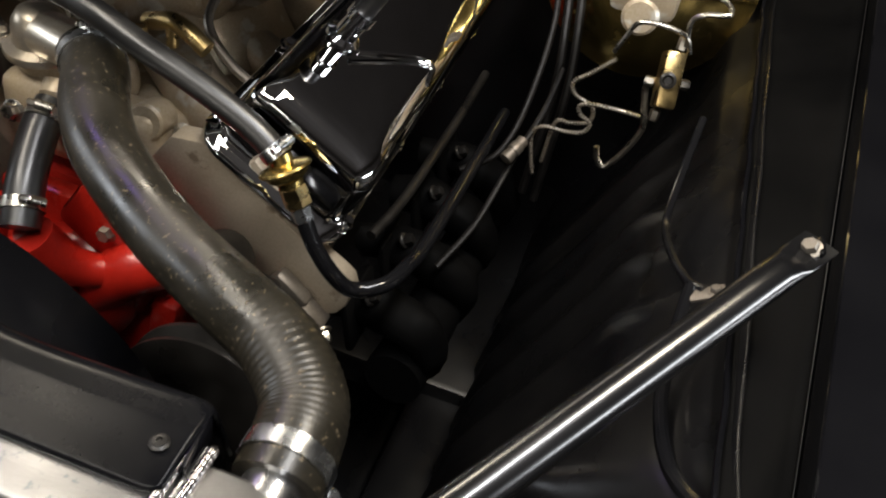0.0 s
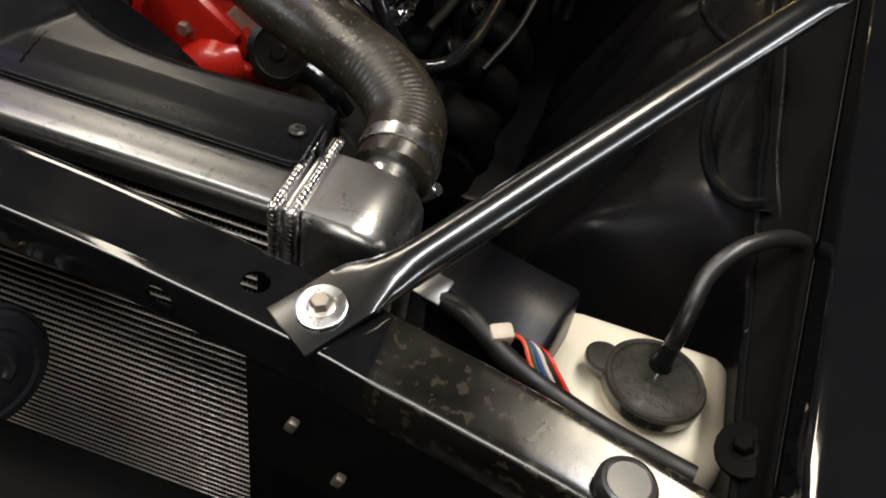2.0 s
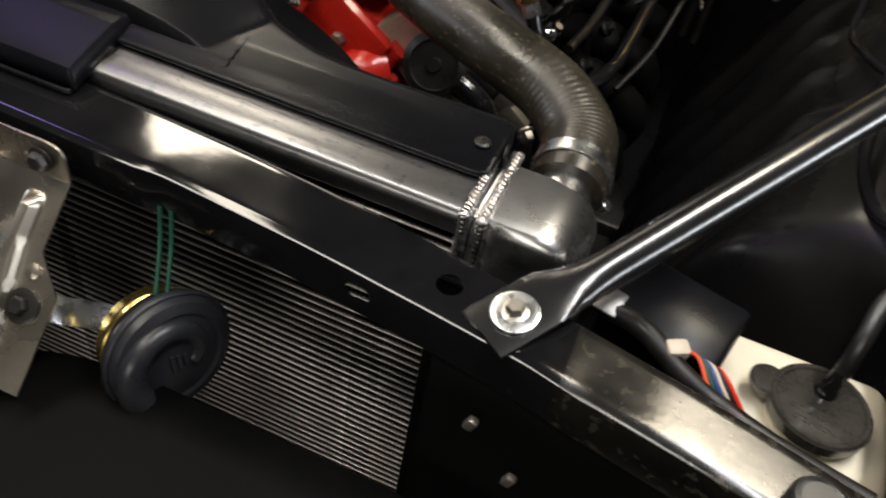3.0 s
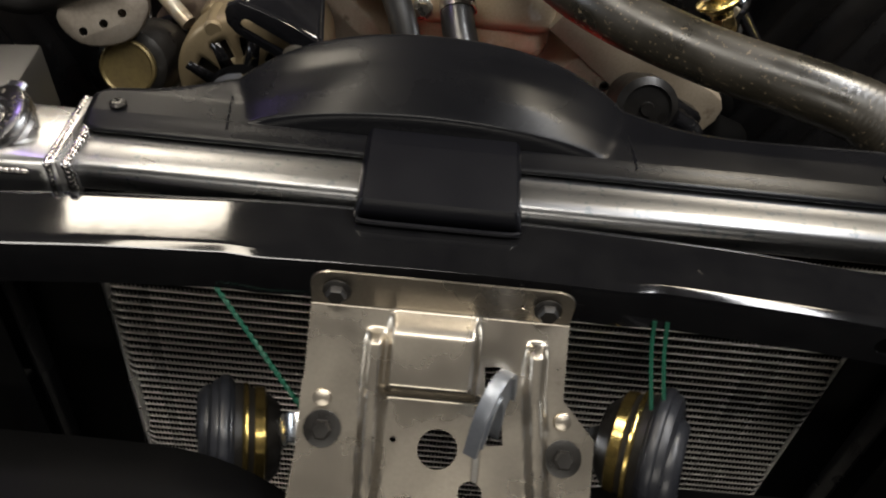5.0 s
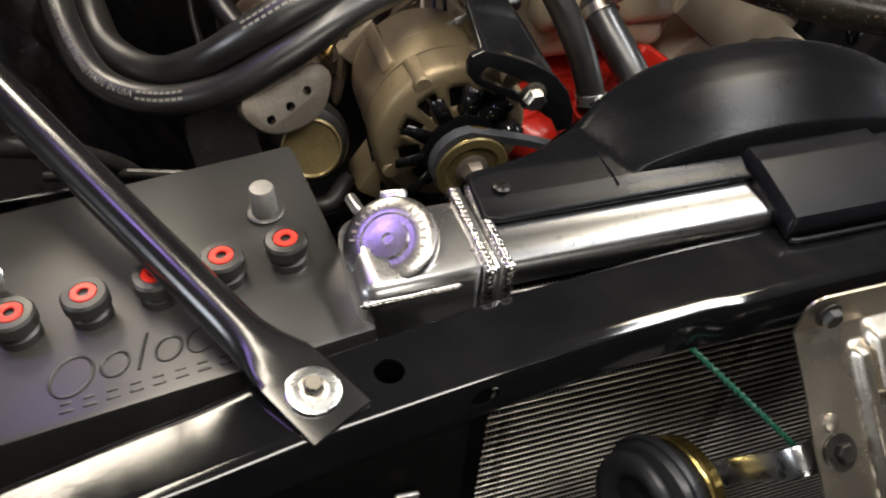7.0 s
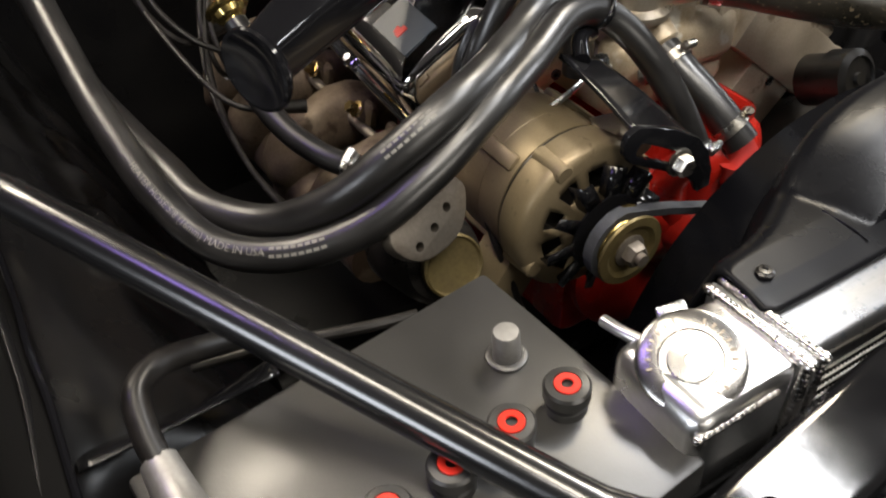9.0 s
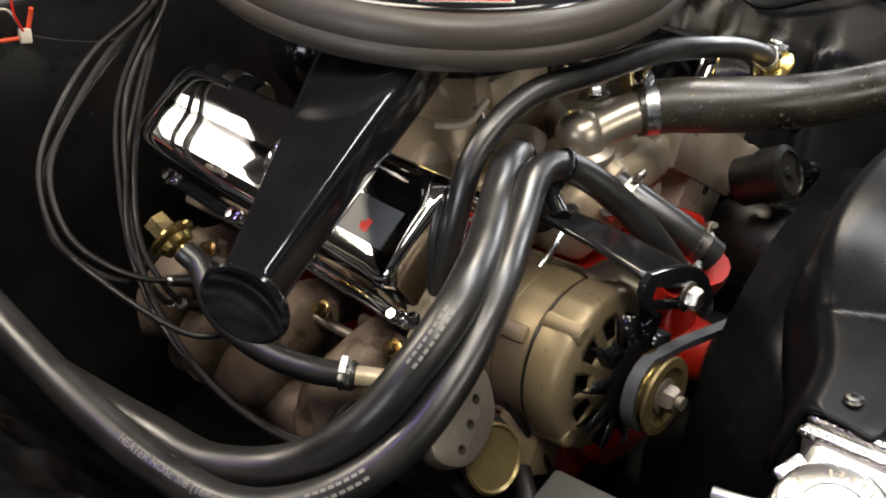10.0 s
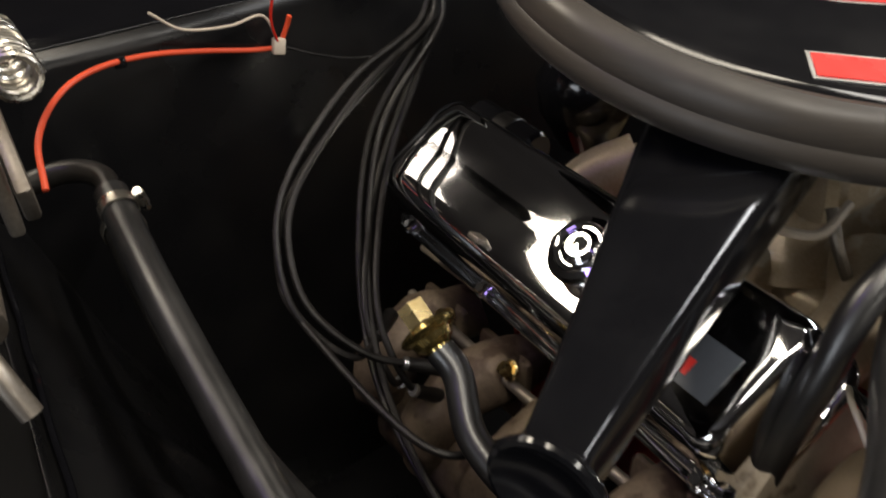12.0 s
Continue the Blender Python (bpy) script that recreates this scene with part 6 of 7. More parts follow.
def air_hose():
    t = thing("air_hose", (0.0, 0.47, 1.0), "slim black air hose over the thermostat housing", "hose")
    b = B()
    add_tube(b, [(-0.245, 0.519, 0.80), (-0.230, 0.506, 0.89), (-0.212, 0.490, 0.966), (-0.180, 0.485, 1.018), (-0.118, 0.476, 1.046), (-0.037, 0.462, 1.042), (0.055, 0.446, 1.034), (0.120, 0.435, 1.018), (0.175, 0.432, 1.000), (0.225, 0.430, 0.978), (0.255, 0.426, 0.960)], 0.0118, 18, 8)
    part("hose", b, "rubber", t)
    clamp(t, (0.250, 0.427, 0.963), (0.75, -0.1, -0.55), 0.0123, (0.3, -0.2, 1), "washer")
    v = thing("check_valve", (0.265, 0.42, 0.93), "gold cadmium check valve on a bent black pipe", "valve")
    a = Vector((0.48, -0.12, -0.86)).normalized()
    p = Vector((0.254, 0.427, 0.962))
    b = B()
    add_lathe(b, p, a, [(0.0100, 0), (0.0100, 0.008), (0.0225, 0.0115), (0.0240, 0.0135), (0.0225, 0.0155), (0.0195, 0.0170), (0.0175, 0.0215), (0.0120, 0.0250), (0.0115, 0.030)], 32)
    part("valve_body", b, "gold", v)
    b = B()
    add_lathe(b, p + a * 0.030, a, [(0.0115, 0), (0.0125, 0.001), (0.0125, 0.018), (0.0110, 0.0195)], 6)
    part("hex_nut", b, "brass", v)
    b = B()
    add_lathe(b, p + a * 0.050, a, [(0.0088, 0), (0.0092, 0.001), (0.0092, 0.013), (0.008, 0.014)], 6)
    part("tube_nut", b, "washer", v)
    b = B()
    q = p + a * 0.062
    add_tube(b, [q, q + a * 0.025, (0.316, 0.415, 0.862), (0.334, 0.425, 0.842), (0.358, 0.445, 0.842), (0.368, 0.48, 0.842), (0.372, 0.55, 0.835), (0.374, 0.85, 0.83)], 0.0078, 16, 8)
    part("pipe", b, "gloss", v, "glossy black bent air pipe")
    # twin valve on the other bank
    v = thing("check_valve", (-0.38, 0.69, 0.95), "gold cadmium check valve with a hexagon beside the cover", "valve")
    p, a = Vector((-0.384, 0.715, 0.965)), Vector((0.10, -0.75, -0.60)).normalized()
    b = B()
    add_lathe(b, p, a, [(0.0125, -0.016), (0.0125, 0.002)], 6)
    part("hex_nut", b, "brass", v)
    b = B()
    add_lathe(b, p, a, [(0.012, 0.002), (0.0225, 0.006), (0.0245, 0.009), (0.0225, 0.012), (0.018, 0.014), (0.016, 0.020), (0.0105, 0.024), (0.0105, 0.034)], 30)
    part("valve_body", b, "gold", v)
    b = B()
    add_tube(b, [p + a * 0.026, p + a * 0.05, (-0.392, 0.640, 0.905), (-0.385, 0.590, 0.880), (-0.368, 0.540, 0.868), (-0.345, 0.505, 0.862)], 0.0122, 16, 8)
    part("hose", b, "rubber", v)
    clamp(v, (-0.350, 0.512, 0.863), (0.55, -0.8, -0.15), 0.0127, (-0.3, -0.3, 0.9), "washer")
    b = B()
    add_tube(b, [(-0.345, 0.505, 0.862), (-0.325, 0.480, 0.855), (-0.30, 0.462, 0.84)], 0.0095, 14, 5)
    part("pipe", b, "cast", v)


air_hose()

# ---- air cleaner ----


def lean(bm, pivot):
    """Lean the round part of the cleaner, which follows the slope of the hood."""
    m = Matrix.Translation(pivot) @ Vector((-0.016, -0.298, 1)).to_track_quat("Z", "Y").to_matrix().to_4x4() @ Matrix.Translation(-Vector(pivot))
    bmesh.ops.transform(bm, matrix=m, verts=bm.verts)
    return bm


def air_cleaner():
    t = thing("air_cleaner", (0.018, 0.701, 1.05), "large round black air cleaner with rubber seal and long snout", "air cleaner")
    c = Vector((0.018, 0.701, 1.141))
    R = 0.276
    b = B()
    add_lathe(b, c, (0, 0, 1), [(0.12, -0.085), (0.165, -0.075), (0.185, -0.02), (R - 0.04, -0.010), (R - 0.012, -0.004), (R - 0.010, 0.004)], 96)
    part("base_pan", lean(b, c), "gloss", t)
    b = B()
    add_lathe(b, c, (0, 0, 1), [(R - 0.012, -0.003), (R - 0.003, 0.0), (R, 0.005), (R + 0.001, 0.012), (R - 0.001, 0.018), (R - 0.0035, 0.021), (R - 0.003, 0.026), (R - 0.006, 0.036), (R - 0.012, 0.043), (R - 0.019, 0.046), (R - 0.026, 0.044), (R - 0.028, 0.036)], 128, False)
    part("side_band", lean(b, c), "element", t, "thick grey-brown rubber hood seal")
    b = B()
    add_lathe(b, c, (0, 0, 1), [(R - 0.026, 0.034), (R - 0.034, 0.036), (R - 0.040, 0.041), (R - 0.046, 0.041), (R - 0.052, 0.034), (R - 0.075, 0.033), (0.12, 0.036), (0.05, 0.034), (0.001, 0.034)], 128)
    lid = part("lid", lean(b, c), "gloss", t, "black painted lid with red decals")
    for ang, r, w in ((-127.5, 0.197, 0.088), (-124, 0.088, 0.075)):
        a = radians(ang)
        p = c + Vector((math.cos(a) * r, math.sin(a) * r, 0.0350))
        b = B()
        add_box(b, p, (w, 0.034, 0.0012), (0, 0, ang + 90))
        part("decal_edge", lean(b, c), "silver", lid)
        b = B()
        add_box(b, p + Vector((0, 0, 0.0008)), (w - 0.006, 0.028, 0.0012), (0, 0, ang + 90))
        part("decal", lean(b, c), "decal", lid, "red decal with a silver edge")
    # snout
    tip, root = Vector((-0.418, 0.502, 1.000)), Vector((-0.115, 0.640, 1.088))
    d = (root - tip).normalized()
    side = d.cross(Vector((0, 0, 1))).normalized()
    up = side.cross(d)
    b = B()
    rings = []
    for k, (h, w, tall) in enumerate(((-0.006, 0.021, 0.020), (0.0, 0.023, 0.022), (0.006, 0.0215, 0.0205), (0.05, 0.026, 0.022), (0.15, 0.040, 0.026), (0.25, 0.056, 0.028), (0.36, 0.074, 0.028))):
        ring = []
        n = 32
        for j in range(n):
            a = 2 * math.pi * j / n
            cc, ss = math.cos(a), math.sin(a)
            e = 0.36
            ring.append(b.verts.new(tip + d * h + side * w * math.copysign(abs(cc) ** e, cc) + up * tall * math.copysign(abs(ss) ** e, ss)))
        rings.append(ring)
    for p, q in zip(rings, rings[1:]):
        for j in range(n):
            b.faces.new((p[j], p[(j + 1) % n], q[(j + 1) % n], q[j]))
    part("snout", b, "gloss", t, "glossy black tapered intake snout", thick=0.0015, angle=40)
    b = B()
    add_lathe(b, tip - d * 0.006 - up * 0.004, -d * 0.92 + up * 0.22, [(0.022, -0.008), (0.031, -0.002), (0.0355, 0.002), (0.037, 0.006), (0.0360, 0.0090), (0.0330, 0.0098), (0.0290, 0.0080), (0.0200, 0.0050), (0.0100, 0.0038), (0.001, 0.0035)], 44)
    part("snout_flange", b, "gloss", t, "rolled oval lip of the snout")
    # carburettor below
    cb = thing("carburettor", (0.02, 0.70, 0.95), "dull cast carburettor under the air cleaner", "carburettor")
    b = B()
    add_box(b, (0.02, 0.70, 0.985), (0.13, 0.17, 0.06), bevel=0.012)
    add_box(b, (0.02, 0.63, 0.985), (0.10, 0.05, 0.045), bevel=0.012)
    part("body", b, "cast", cb)
    b = B()
    add_tube(b, [(-0.06, 0.60, 0.99), (-0.07, 0.583, 0.964), (-0.06, 0.575, 0.93)], 0.005, 10, 5)
    part("linkage", b, "dull", cb)
    b = B()
    add_tube(b, [(0.09, 0.62, 1.0), (0.11, 0.56, 0.985), (0.15, 0.55, 0.95), (0.2, 0.56, 0.93)], 0.005, 10, 6)
    part("linkage", b, "dull", cb)
    b = B()
    add_tube(b, [(-0.125, 0.60, 0.995), (-0.10, 0.58, 0.990), (-0.06, 0.585, 1.0)], 0.004, 8, 6)
    part("vacuum_hose", b, "pale", cb)
    b = B()
    for k in range(2):
        add_cyl(b, (0.075 + 0.02 * k, 0.50 + 0.02 * k, 0.975), (0.075 + 0.02 * k, 0.50 + 0.02 * k, 0.998), 0.006, n=12, edge=0.001)
    add_tube(b, [(0.06, 0.535, 0.985), (0.10, 0.52, 1.0), (0.135, 0.515, 0.985)], 0.009, 12, 6)
    part("fuel_fitting", b, "brass", cb)


air_cleaner()

# ---- exhaust and plug wires ----


def exhaust(s):
    t = thing("exhaust_manifold", (EX + s * 0.33, 0.7, 0.72), "heat-stained cast iron exhaust manifold, blackened for shade on the right", "exhaust manifold", "exhaust manifolds")
    x = EX + s * 0.345
    dz = 0.0 if s < 0 else -0.10
    # the right side's iron, bolts and rail are blackened to paint its shade
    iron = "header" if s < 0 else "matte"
    for k in range(4):
        y = 0.57 + 0.113 * k - (0.0 if s < 0 else 0.02)
        b = B()
        add_tube(b, [(EX + s * 0.245, y, 0.805 + dz), (EX + s * 0.310, y, 0.812 + dz), (x + s * 0.02, y + 0.005, 0.780 + dz), (x + s * 0.022, y + 0.02, 0.725 + dz)], lambda u: (0.027 if s < 0 else 0.023) + 0.006 * math.sin(u * 3.1), 18, 6)
        for v in b.verts:
            v.co += noise.noise_vector(v.co * 22) * 0.009 + noise.noise_vector(v.co * 60) * 0.002
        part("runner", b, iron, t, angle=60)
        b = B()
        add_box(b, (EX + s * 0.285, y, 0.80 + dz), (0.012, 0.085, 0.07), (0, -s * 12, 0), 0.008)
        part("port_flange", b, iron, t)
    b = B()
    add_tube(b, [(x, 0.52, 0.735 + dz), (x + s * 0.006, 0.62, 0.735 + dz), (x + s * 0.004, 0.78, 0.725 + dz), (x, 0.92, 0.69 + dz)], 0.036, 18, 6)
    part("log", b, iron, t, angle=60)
    for k in range(4):
        y = 0.53 + 0.113 * k
        b = B()
        add_hex(b, (EX + s * 0.300, y, 0.838 + dz), (s * 0.8, 0, 0.6), 0.0075, 0.012)
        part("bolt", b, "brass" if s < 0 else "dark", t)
    # heat shield strip along the head
    b = B()
    add_tube(b, [(EX + s * 0.290, 0.54, 0.815), (EX + s * 0.300, 0.62, 0.820), (EX + s * 0.302, 0.80, 0.824), (EX + s * 0.300, 0.95, 0.826)], 0.006, 12, 6)
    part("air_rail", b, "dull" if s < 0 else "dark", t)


exhaust(1)
exhaust(-1)


def plug_wires():
    runs = [
        [(-0.20, 0.98, 1.11), (-0.285, 0.962, 1.075), (-0.350, 0.945, 1.035), (-0.400, 0.920, 1.000), (-0.425, 0.885, 0.965), (-0.430, 0.840, 0.930), (-0.400, 0.800, 0.890), (-0.345, 0.775, 0.862)],
        [(-0.20, 0.985, 1.105), (-0.29, 0.972, 1.060), (-0.360, 0.955, 1.02), (-0.412, 0.925, 0.985), (-0.437, 0.89, 0.95), (-0.440, 0.845, 0.92), (-0.41, 0.69, 0.87), (-0.345, 0.66, 0.855)],
        [(-0.20, 0.99, 1.10), (-0.285, 0.975, 1.02), (-0.351, 0.905, 0.93), (-0.392, 0.818, 0.868), (-0.409, 0.725, 0.830), (-0.405, 0.640, 0.795), (-0.380, 0.560, 0.778), (-0.33, 0.52, 0.79)],
        [(-0.19, 0.99, 1.10), (-0.275, 0.955, 1.00), (-0.335, 0.89, 0.945), (-0.372, 0.83, 0.90), (-0.372, 0.79, 0.85), (-0.345, 0.79, 0.82)],
    ]
    runs += [[(x - 0.010, y + 0.006, z + 0.008 * math.sin(k)) for k, (x, y, z) in enumerate(runs[0][:-1])] + [(-0.352, 0.86, 0.872)],
             [(x + 0.012 - 0.003 * k, y - 0.010, z + 0.006) for k, (x, y, z) in enumerate(runs[2][:-1])] + [(-0.335, 0.545, 0.80)],
             [(x - 0.008, y + 0.004 * k, z - 0.004) for k, (x, y, z) in enumerate(runs[3][:-1])] + [(-0.350, 0.84, 0.815)]]
    runs = [[(-0.08, 1.03, 1.10), (-0.165, 1.005, 1.150)] + r for r in runs]
    for pts in runs:
        t = thing("plug_wire", pts[-1], "black spark plug wire with a rubber boot", "plug wire", "plug wires")
        b = B()
        path = add_tube(b, pts, 0.0035, 10, 10)
        part("lead", b, "wire", t)
        b = B()
        d = (path[-1] - path[-6]).normalized()
        add_tube(b, [path[-1] - d * 0.03, path[-1] - d * 0.01, path[-1] + d * 0.012], lambda u: 0.0065 + 0.0015 * u, 12, 4)
        part("boot", b, "wire", t)
        b = B()
        add_lathe(b, path[-1] - d * 0.034, d, [(0.0058, 0), (0.0062, 0.001), (0.0062, 0.005), (0.0058, 0.006)], 14)
        part("boot_ring", b, "washer", t, "bright ring on the boot")
    for k, pts in enumerate(([(0.20, 0.98, 1.08), (0.36, 0.96, 1.03), (0.40, 0.90, 0.97), (0.405, 0.82, 0.88), (0.39, 0.77, 0.82), (0.35, 0.75, 0.79)],
                             [(0.37, 0.62, 0.735), (0.395, 0.68, 0.77), (0.410, 0.76, 0.82), (0.425, 0.83, 0.86), (0.43, 0.88, 0.90)])):
        t = thing("plug_wire", pts[-1], "black spark plug wire with a rubber boot", "plug wire", "plug wires")
        b = B()
        add_tube(b, pts, 0.0040, 10, 10)
        part("lead", b, "wire", t)
    c = thing("inline_connector", (0.405, 0.75, 0.83), "ribbed bright metal wire connector beside the engine", "connector")
    b = B()
    p, d = Vector((0.403, 0.735, 0.832)), Vector((0.35, 0.75, 0.45)).normalized()
    add_lathe(b, p, d, [(0.0045, 0), (0.0085, 0.002), (0.0085, 0.010), (0.0075, 0.011), (0.0075, 0.015), (0.0088, 0.016), (0.0088, 0.026), (0.0075, 0.028), (0.0080, 0.036), (0.0045, 0.038)], 20)
    part("sleeve", b, "dull", c)


plug_wires()


def distributor():
    t = thing("distributor", (0.0, 1.0, 0.95), "black distributor cap at the back of the engine", "distributor")
    b = B()
    add_lathe(b, (0.02, 1.0, 0.90), (0, 0, 1), [(0.035, 0), (0.05, 0.03), (0.06, 0.05), (0.062, 0.09), (0.05, 0.11)], 30)
    towers = []
    for k in range(8):
        a = 2 * math.pi * k / 8
        towers.append(B())
        add_cyl(towers[-1], (0.02 + 0.042 * math.cos(a), 1.0 + 0.042 * math.sin(a), 1.005), (0.02 + 0.042 * math.cos(a), 1.0 + 0.042 * math.sin(a), 1.035), 0.008, n=12)
    cap = part("cap", b, "gloss", t)
    for w in towers:
        part("cap_tower", w, "gloss", cap)
    c = thing("ignition_coil", (-0.17, 0.93, 1.0), "black ignition coil with a bright clamp behind the cleaner", "ignition coil")
    b = B()
    add_lathe(b, (-0.165, 0.86, 0.985), (-0.2, 0.9, 0.25), [(0.024, 0), (0.027, 0.004), (0.027, 0.08), (0.022, 0.085), (0.010, 0.10)], 28)
    part("can", b, "gloss", c)
    b = B()
    add_lathe(b, (-0.172, 0.89, 0.993), (-0.2, 0.9, 0.25), [(0.0275, 0), (0.0285, 0.001), (0.0285, 0.018), (0.0275, 0.019)], 28, False)
    add_box(b, (-0.20, 0.895, 0.985), (0.02, 0.014, 0.018), (0, 0, 20), 0.002)
    part("coil_clamp", b, "dark", c)


distributor()

# ---- brake booster corner ----


def brake_booster():
    t = thing("brake_booster", (0.49, 1.02, 0.9), "gold cadmium brake booster on the firewall", "brake booster")
    c, a = Vector((0.497, 1.095, 0.992)), Vector((0.02, -1, 0.10)).normalized()
    b = B()
    add_lathe(b, c, a, [(0.128, 0), (0.136, 0.02), (0.137, 0.06), (0.142, 0.064), (0.142, 0.070), (0.134, 0.076), (0.124, 0.088), (0.094, 0.108), (0.066, 0.116), (0.048, 0.118), (0.001, 0.120)], 64)
    part("booster_shell", b, "gold", t)
    b = B()
    add_lathe(b, c + a * 0.060, a, [(0.1365, 0), (0.1425, 0.002), (0.1435, 0.006), (0.1425, 0.010), (0.1365, 0.012)], 64, False)
    part("rolled_rim", b, "gold", t, thick=0.001)
    b = B()
    add_lathe(b, c + a * 0.112 + Vector((0.055, 0.0, 0.045)), a, [(0.013, -0.012), (0.013, 0.004), (0.008, 0.006), (0.006, 0.02)], 20)
    part("vacuum_valve", b, "gloss", t, "black plastic vacuum valve")
    m = thing("master_cylinder", (0.49, 0.92, 1.0), "grey cast master cylinder with steel brake lines", "master cylinder")
    b = B()
    add_cyl(b, c + a * 0.118, c + a * 0.150, 0.034, n=28, edge=0.004)
    add_cyl(b, c + a * 0.150, c + a * 0.30, 0.021, n=24, edge=0.004)
    add_box(b, c + a * 0.225 + Vector((0, 0, 0.035)), (0.075, 0.14, 0.05), (6, 0, 0), 0.010)
    part("body", b, "cast", m)
    b = B()
    add_box(b, c + a * 0.225 + Vector((0, 0, 0.064)), (0.08, 0.145, 0.010), (6, 0, 0), 0.004)
    part("lid", b, "silver", m)
    v = thing("proportioning_valve", (0.556, 0.79, 0.96), "brass proportioning valve block with brake line nuts", "valve")
    b = B()
    add_box(b, (0.554, 0.765, 0.975), (0.022, 0.030, 0.062), (-28, 0, 12), 0.003)
    part("block", b, "brass", v)
    b = B()
    add_lathe(b, (0.553, 0.748, 0.982), (0, -0.9, 0.45), [(0.009, 0), (0.009, 0.003), (0.006, 0.004), (0.004, 0.001)], 20)
    part("port", b, "dark", v)
    b = B()
    add_hex(b, (0.566, 0.762, 0.976), (1, 0.2, 0), 0.006, 0.010, False)
    part("line_nut", b, "bolt", v)
    b = B()
    add_hex(b, (0.556, 0.775, 1.006), (0, 0.3, 1), 0.006, 0.014, False)
    part("line_nut", b, "bolt", v)
    b = B()
    add_hex(b, (0.552, 0.752, 0.945), (0, -0.2, -1), 0.006, 0.012, False)
    part("line_nut", b, "bolt", v)
    b = B()
    add_hex(b, (0.541, 0.772, 0.965), (-1, 0, 0), 0.006, 0.010, False)
    part("line_nut", b, "bolt", v)

    def line(points, r=0.0020, mat="bolt", label="bent bare steel brake line", coil=False):
        tt = thing("brake_line", points[0], label, "brake line", "brake lines")
        bb = B()
        path = add_tube(bb, points, r, 10, 10)
        part("tube", bb, mat, tt)
        if coil:
            run = [0.0]
            for p, q in zip(path, path[1:]):
                run.append(run[-1] + (q - p).length)
            fr = frames(path)
            pts = []
            steps = int(run[-1] / 0.0006)
            for k in range(steps):
                s_ = run[-1] * k / steps
                i = max(0, min(len(path) - 2, sum(1 for x in run if x <= s_) - 1))
                f = (s_ - run[i]) / max(1e-9, run[i + 1] - run[i])
                p = path[i].lerp(path[i + 1], f)
                ang = s_ / 0.0036 * 2 * math.pi
                pts.append(p + (fr[i][1] * math.cos(ang) + fr[i][2] * math.sin(ang)) * (r + 0.0007))
            bb = B()
            add_tube(bb, pts, 0.0007, 5, 0)
            part("spring_guard", bb, "dull", tt, "coiled spring guard")
    line([(0.553, 0.765, 0.940), (0.557, 0.79, 0.918), (0.548, 0.80, 0.907), (0.51, 0.80, 0.906), (0.478, 0.80, 0.903), (0.467, 0.80, 0.896), (0.472, 0.80, 0.886), (0.486, 0.80, 0.878), (0.480, 0.80, 0.864), (0.460, 0.80, 0.858), (0.432, 0.80, 0.856), (0.421, 0.80, 0.843), (0.425, 0.80, 0.815), (0.434, 0.80, 0.785)], coil=True)
    line([(0.541, 0.772, 0.968), (0.534, 0.78, 0.955), (0.541, 0.78, 0.925), (0.546, 0.78, 0.901), (0.536, 0.78, 0.868), (0.520, 0.78, 0.840), (0.508, 0.78, 0.845), (0.502, 0.78, 0.862)], 0.004)
    line([(0.566, 0.772, 1.008), (0.556, 0.768, 1.026), (0.530, 0.766, 1.032), (0.505, 0.766, 1.028), (0.496, 0.768, 1.010), (0.488, 0.775, 0.985)], 0.0028)
    line([(0.560, 0.770, 1.015), (0.556, 0.768, 1.044), (0.570, 0.766, 1.056), (0.590, 0.768, 1.060), (0.586, 0.785, 1.066), (0.56, 0.80, 1.07)], 0.0028)
    line([(0.493, 0.81, 0.963), (0.470, 0.81, 0.938), (0.452, 0.81, 0.920), (0.458, 0.81, 0.905), (0.482, 0.81, 0.895), (0.484, 0.81, 0.875), (0.462, 0.81, 0.866), (0.444, 0.81, 0.860), (0.440, 0.81, 0.80)], coil=True)


brake_booster()


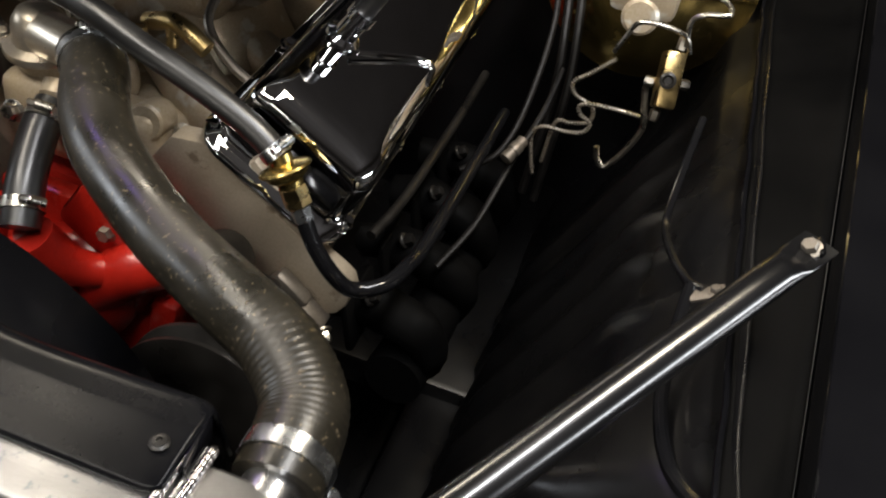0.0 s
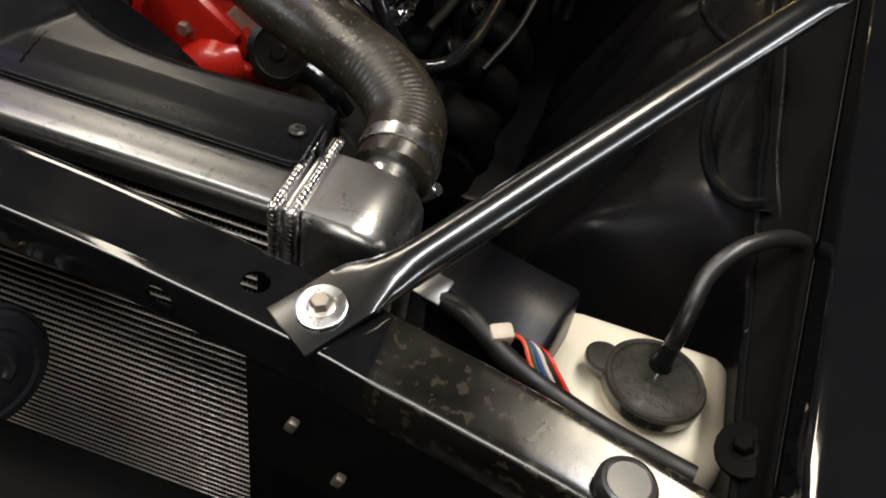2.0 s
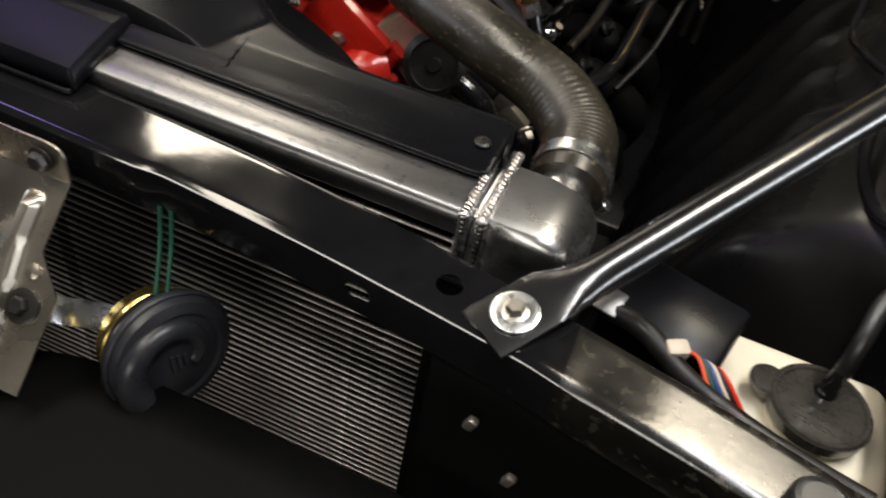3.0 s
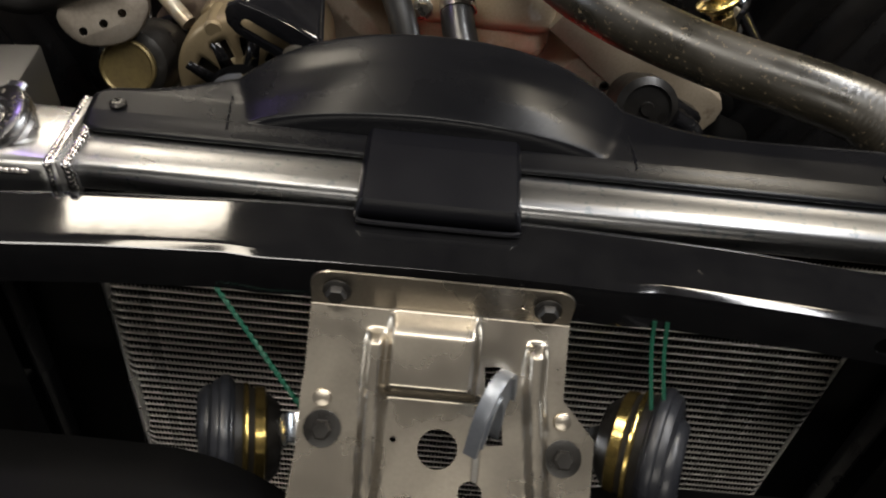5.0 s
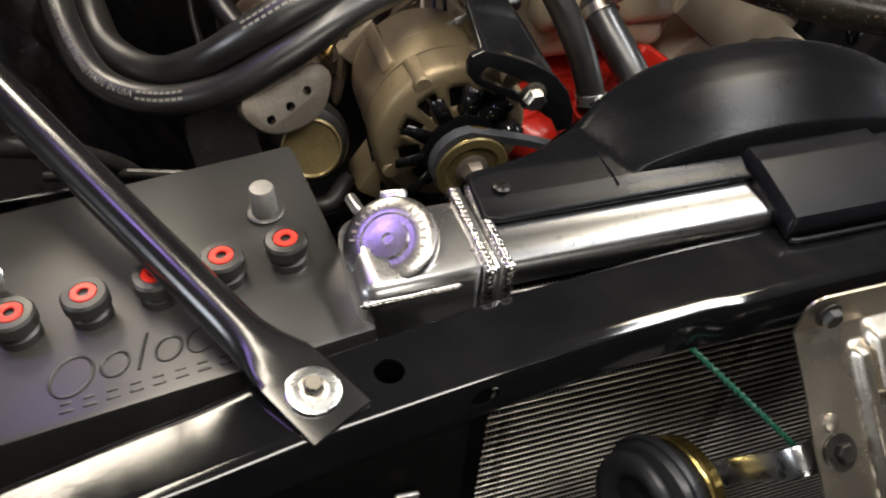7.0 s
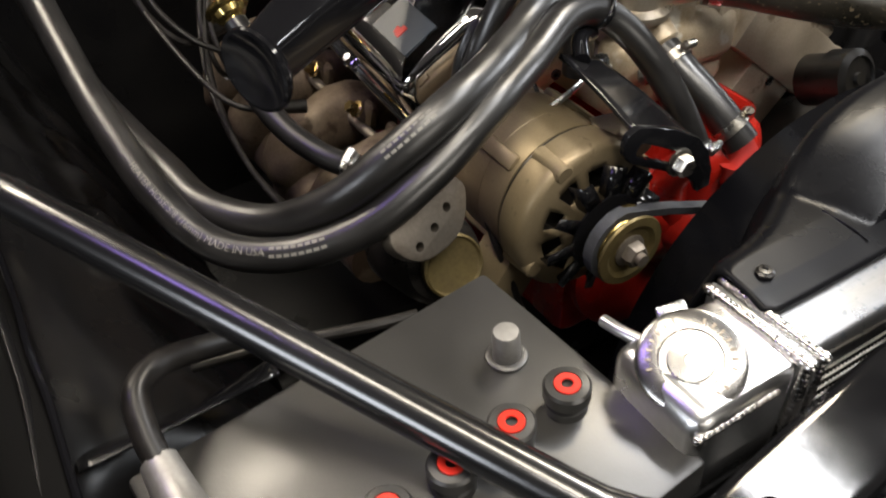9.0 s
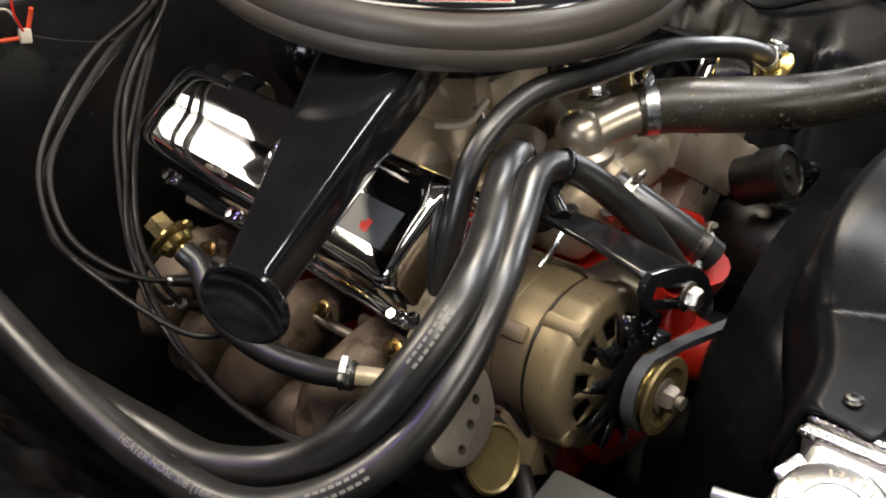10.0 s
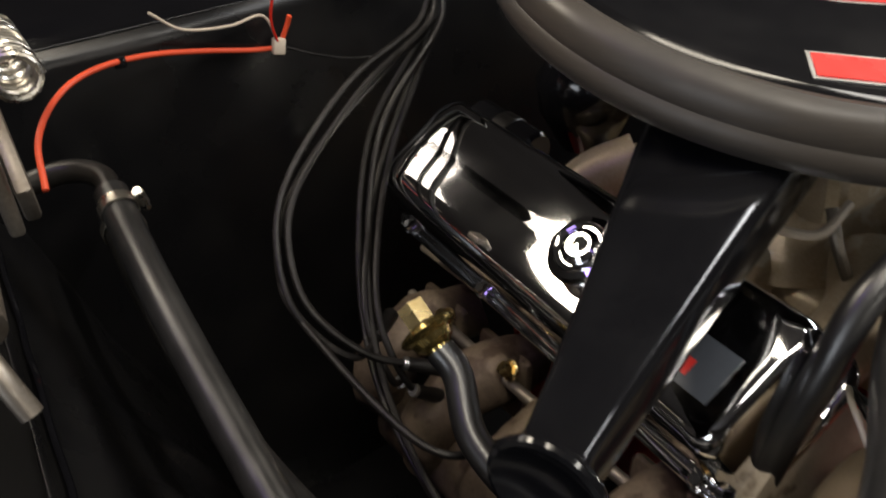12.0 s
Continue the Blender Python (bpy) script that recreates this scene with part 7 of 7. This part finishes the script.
def side_cables():
    for name, pts, r, label in (
        ("apron_cable", [(0.60, 0.72, 0.965), (0.595, 0.66, 0.93), (0.592, 0.60, 0.905), (0.598, 0.52, 0.925), (0.612, 0.47, 0.938), (0.625, 0.455, 0.945)], 0.0042, "thin cable clipped to the inner fender"),
        ("apron_cable", [(0.615, 0.46, 0.94), (0.612, 0.42, 0.925), (0.612, 0.36, 0.905), (0.622, 0.30, 0.905), (0.64, 0.26, 0.92), (0.655, 0.24, 0.94)], 0.0058, "glossy black cable along the inner fender"),
        ("engine_harness", [(0.36, 1.08, 1.02), (0.395, 0.99, 0.99), (0.415, 0.93, 0.93), (0.425, 0.90, 0.85), (0.42, 0.88, 0.70)], 0.006, "dark wiring loom beside the engine"),
        ("engine_harness", [(0.38, 1.08, 1.04), (0.412, 0.98, 1.00), (0.432, 0.92, 0.94), (0.442, 0.89, 0.86), (0.44, 0.87, 0.70)], 0.006, "dark wiring loom beside the engine"),
    ):
        b = B()
        add_tube(b, pts, r, 10, 8)
        tagged(part(name, b, "gloss" if name == "apron_cable" else "wire"), label, "cable")
    t = thing("cable_clip", (0.625, 0.45, 0.94), "small metal strap clip on the inner fender", "clip")
    b = B()
    add_box(b, (0.628, 0.452, 0.945), (0.03, 0.014, 0.003), (0, -25, 15), 0.001)
    add_hex(b, (0.634, 0.453, 0.948), (-0.4, 0, 1), 0.005, 0.005)
    part("strap", b, "dull", t)
    for s in (-1, 1):
        t = thing("spring_hinge", (s * 0.62, 1.02, 1.12), "hood hinge with a bare coil spring", "hinge", "hood hinges")
        b = B()
        pts = []
        for k in range(160):
            a = k * 0.45
            pts.append((s * 0.585 + 0.018 * math.cos(a), 0.93 + 0.0012 * k, 1.165 + 0.018 * math.sin(a)))
        add_tube(b, pts, 0.0034, 8, 0)
        part("coil_spring", b, "bolt", t, "bare steel coil spring")
        b = B()
        add_box(b, (s * 0.625, 0.98, 1.09), (0.012, 0.16, 0.07), (0, 0, 0), 0.004)
        add_box(b, (s * 0.61, 0.90, 1.13), (0.012, 0.12, 0.04), (35, 0, 0), 0.004)
        part("hinge_arm", b, "dull", t)


side_cables()


def firewall_wires():
    t = thing("orange_wire", (-0.45, 1.05, 1.12), "thin orange-red wire clipped along the firewall", "wire")
    b = B()
    add_tube(b, [(-0.595, 0.93, 1.075), (-0.585, 0.97, 1.105), (-0.555, 1.02, 1.122), (-0.515, 1.055, 1.127), (-0.46, 1.085, 1.120), (-0.40, 1.105, 1.105), (-0.345, 1.116, 1.090), (-0.318, 1.118, 1.088), (-0.305, 1.115, 1.105), (-0.300, 1.11, 1.118)], 0.0028, 10, 8)
    part("wire", b, "orange", t)
    b = B()
    add_box(b, (-0.490, 1.072, 1.123), (0.012, 0.010, 0.010), (0, 0, -20), 0.002)
    part("clip", b, "gloss", t)
    b = B()
    add_box(b, (-0.318, 1.114, 1.088), (0.014, 0.010, 0.018), (0, 15, 0), 0.002)
    part("connector", b, "pale", t, "pale plastic connector")
    for pts, mat in (([(-0.318, 1.112, 1.09), (-0.33, 1.108, 1.125), (-0.37, 1.10, 1.125), (-0.42, 1.09, 1.135), (-0.45, 1.08, 1.16)], "pale"),
                     ([(-0.318, 1.112, 1.09), (-0.325, 1.10, 1.12), (-0.32, 1.09, 1.15)], "cap_red"), ([(-0.31, 1.112, 1.085), (-0.28, 1.11, 1.07), (-0.24, 1.11, 1.055), (-0.2, 1.1, 1.05)], "wire")):
        b = B()
        add_tube(b, pts, 0.0015, 8, 6)
        part("thin_wire", b, mat, t)
    c = thing("blower_motor", (-0.60, 0.80, 1.12), "dull tan metal cylinder on the fender side", "motor")
    b = B()
    add_tube(b, [(-0.662, 0.70, 1.095), (-0.655, 0.78, 1.125), (-0.645, 0.86, 1.145), (-0.635, 0.94, 1.155)], lambda u: 0.020, 22, 6)
    part("can", b, "dull", c)
    b = B()
    add_tube(b, [(-0.662, 0.70, 1.094), (-0.655, 0.68, 1.075), (-0.648, 0.67, 1.05)], 0.007, 12, 4)
    part("stem", b, "dull", c)


firewall_wires()
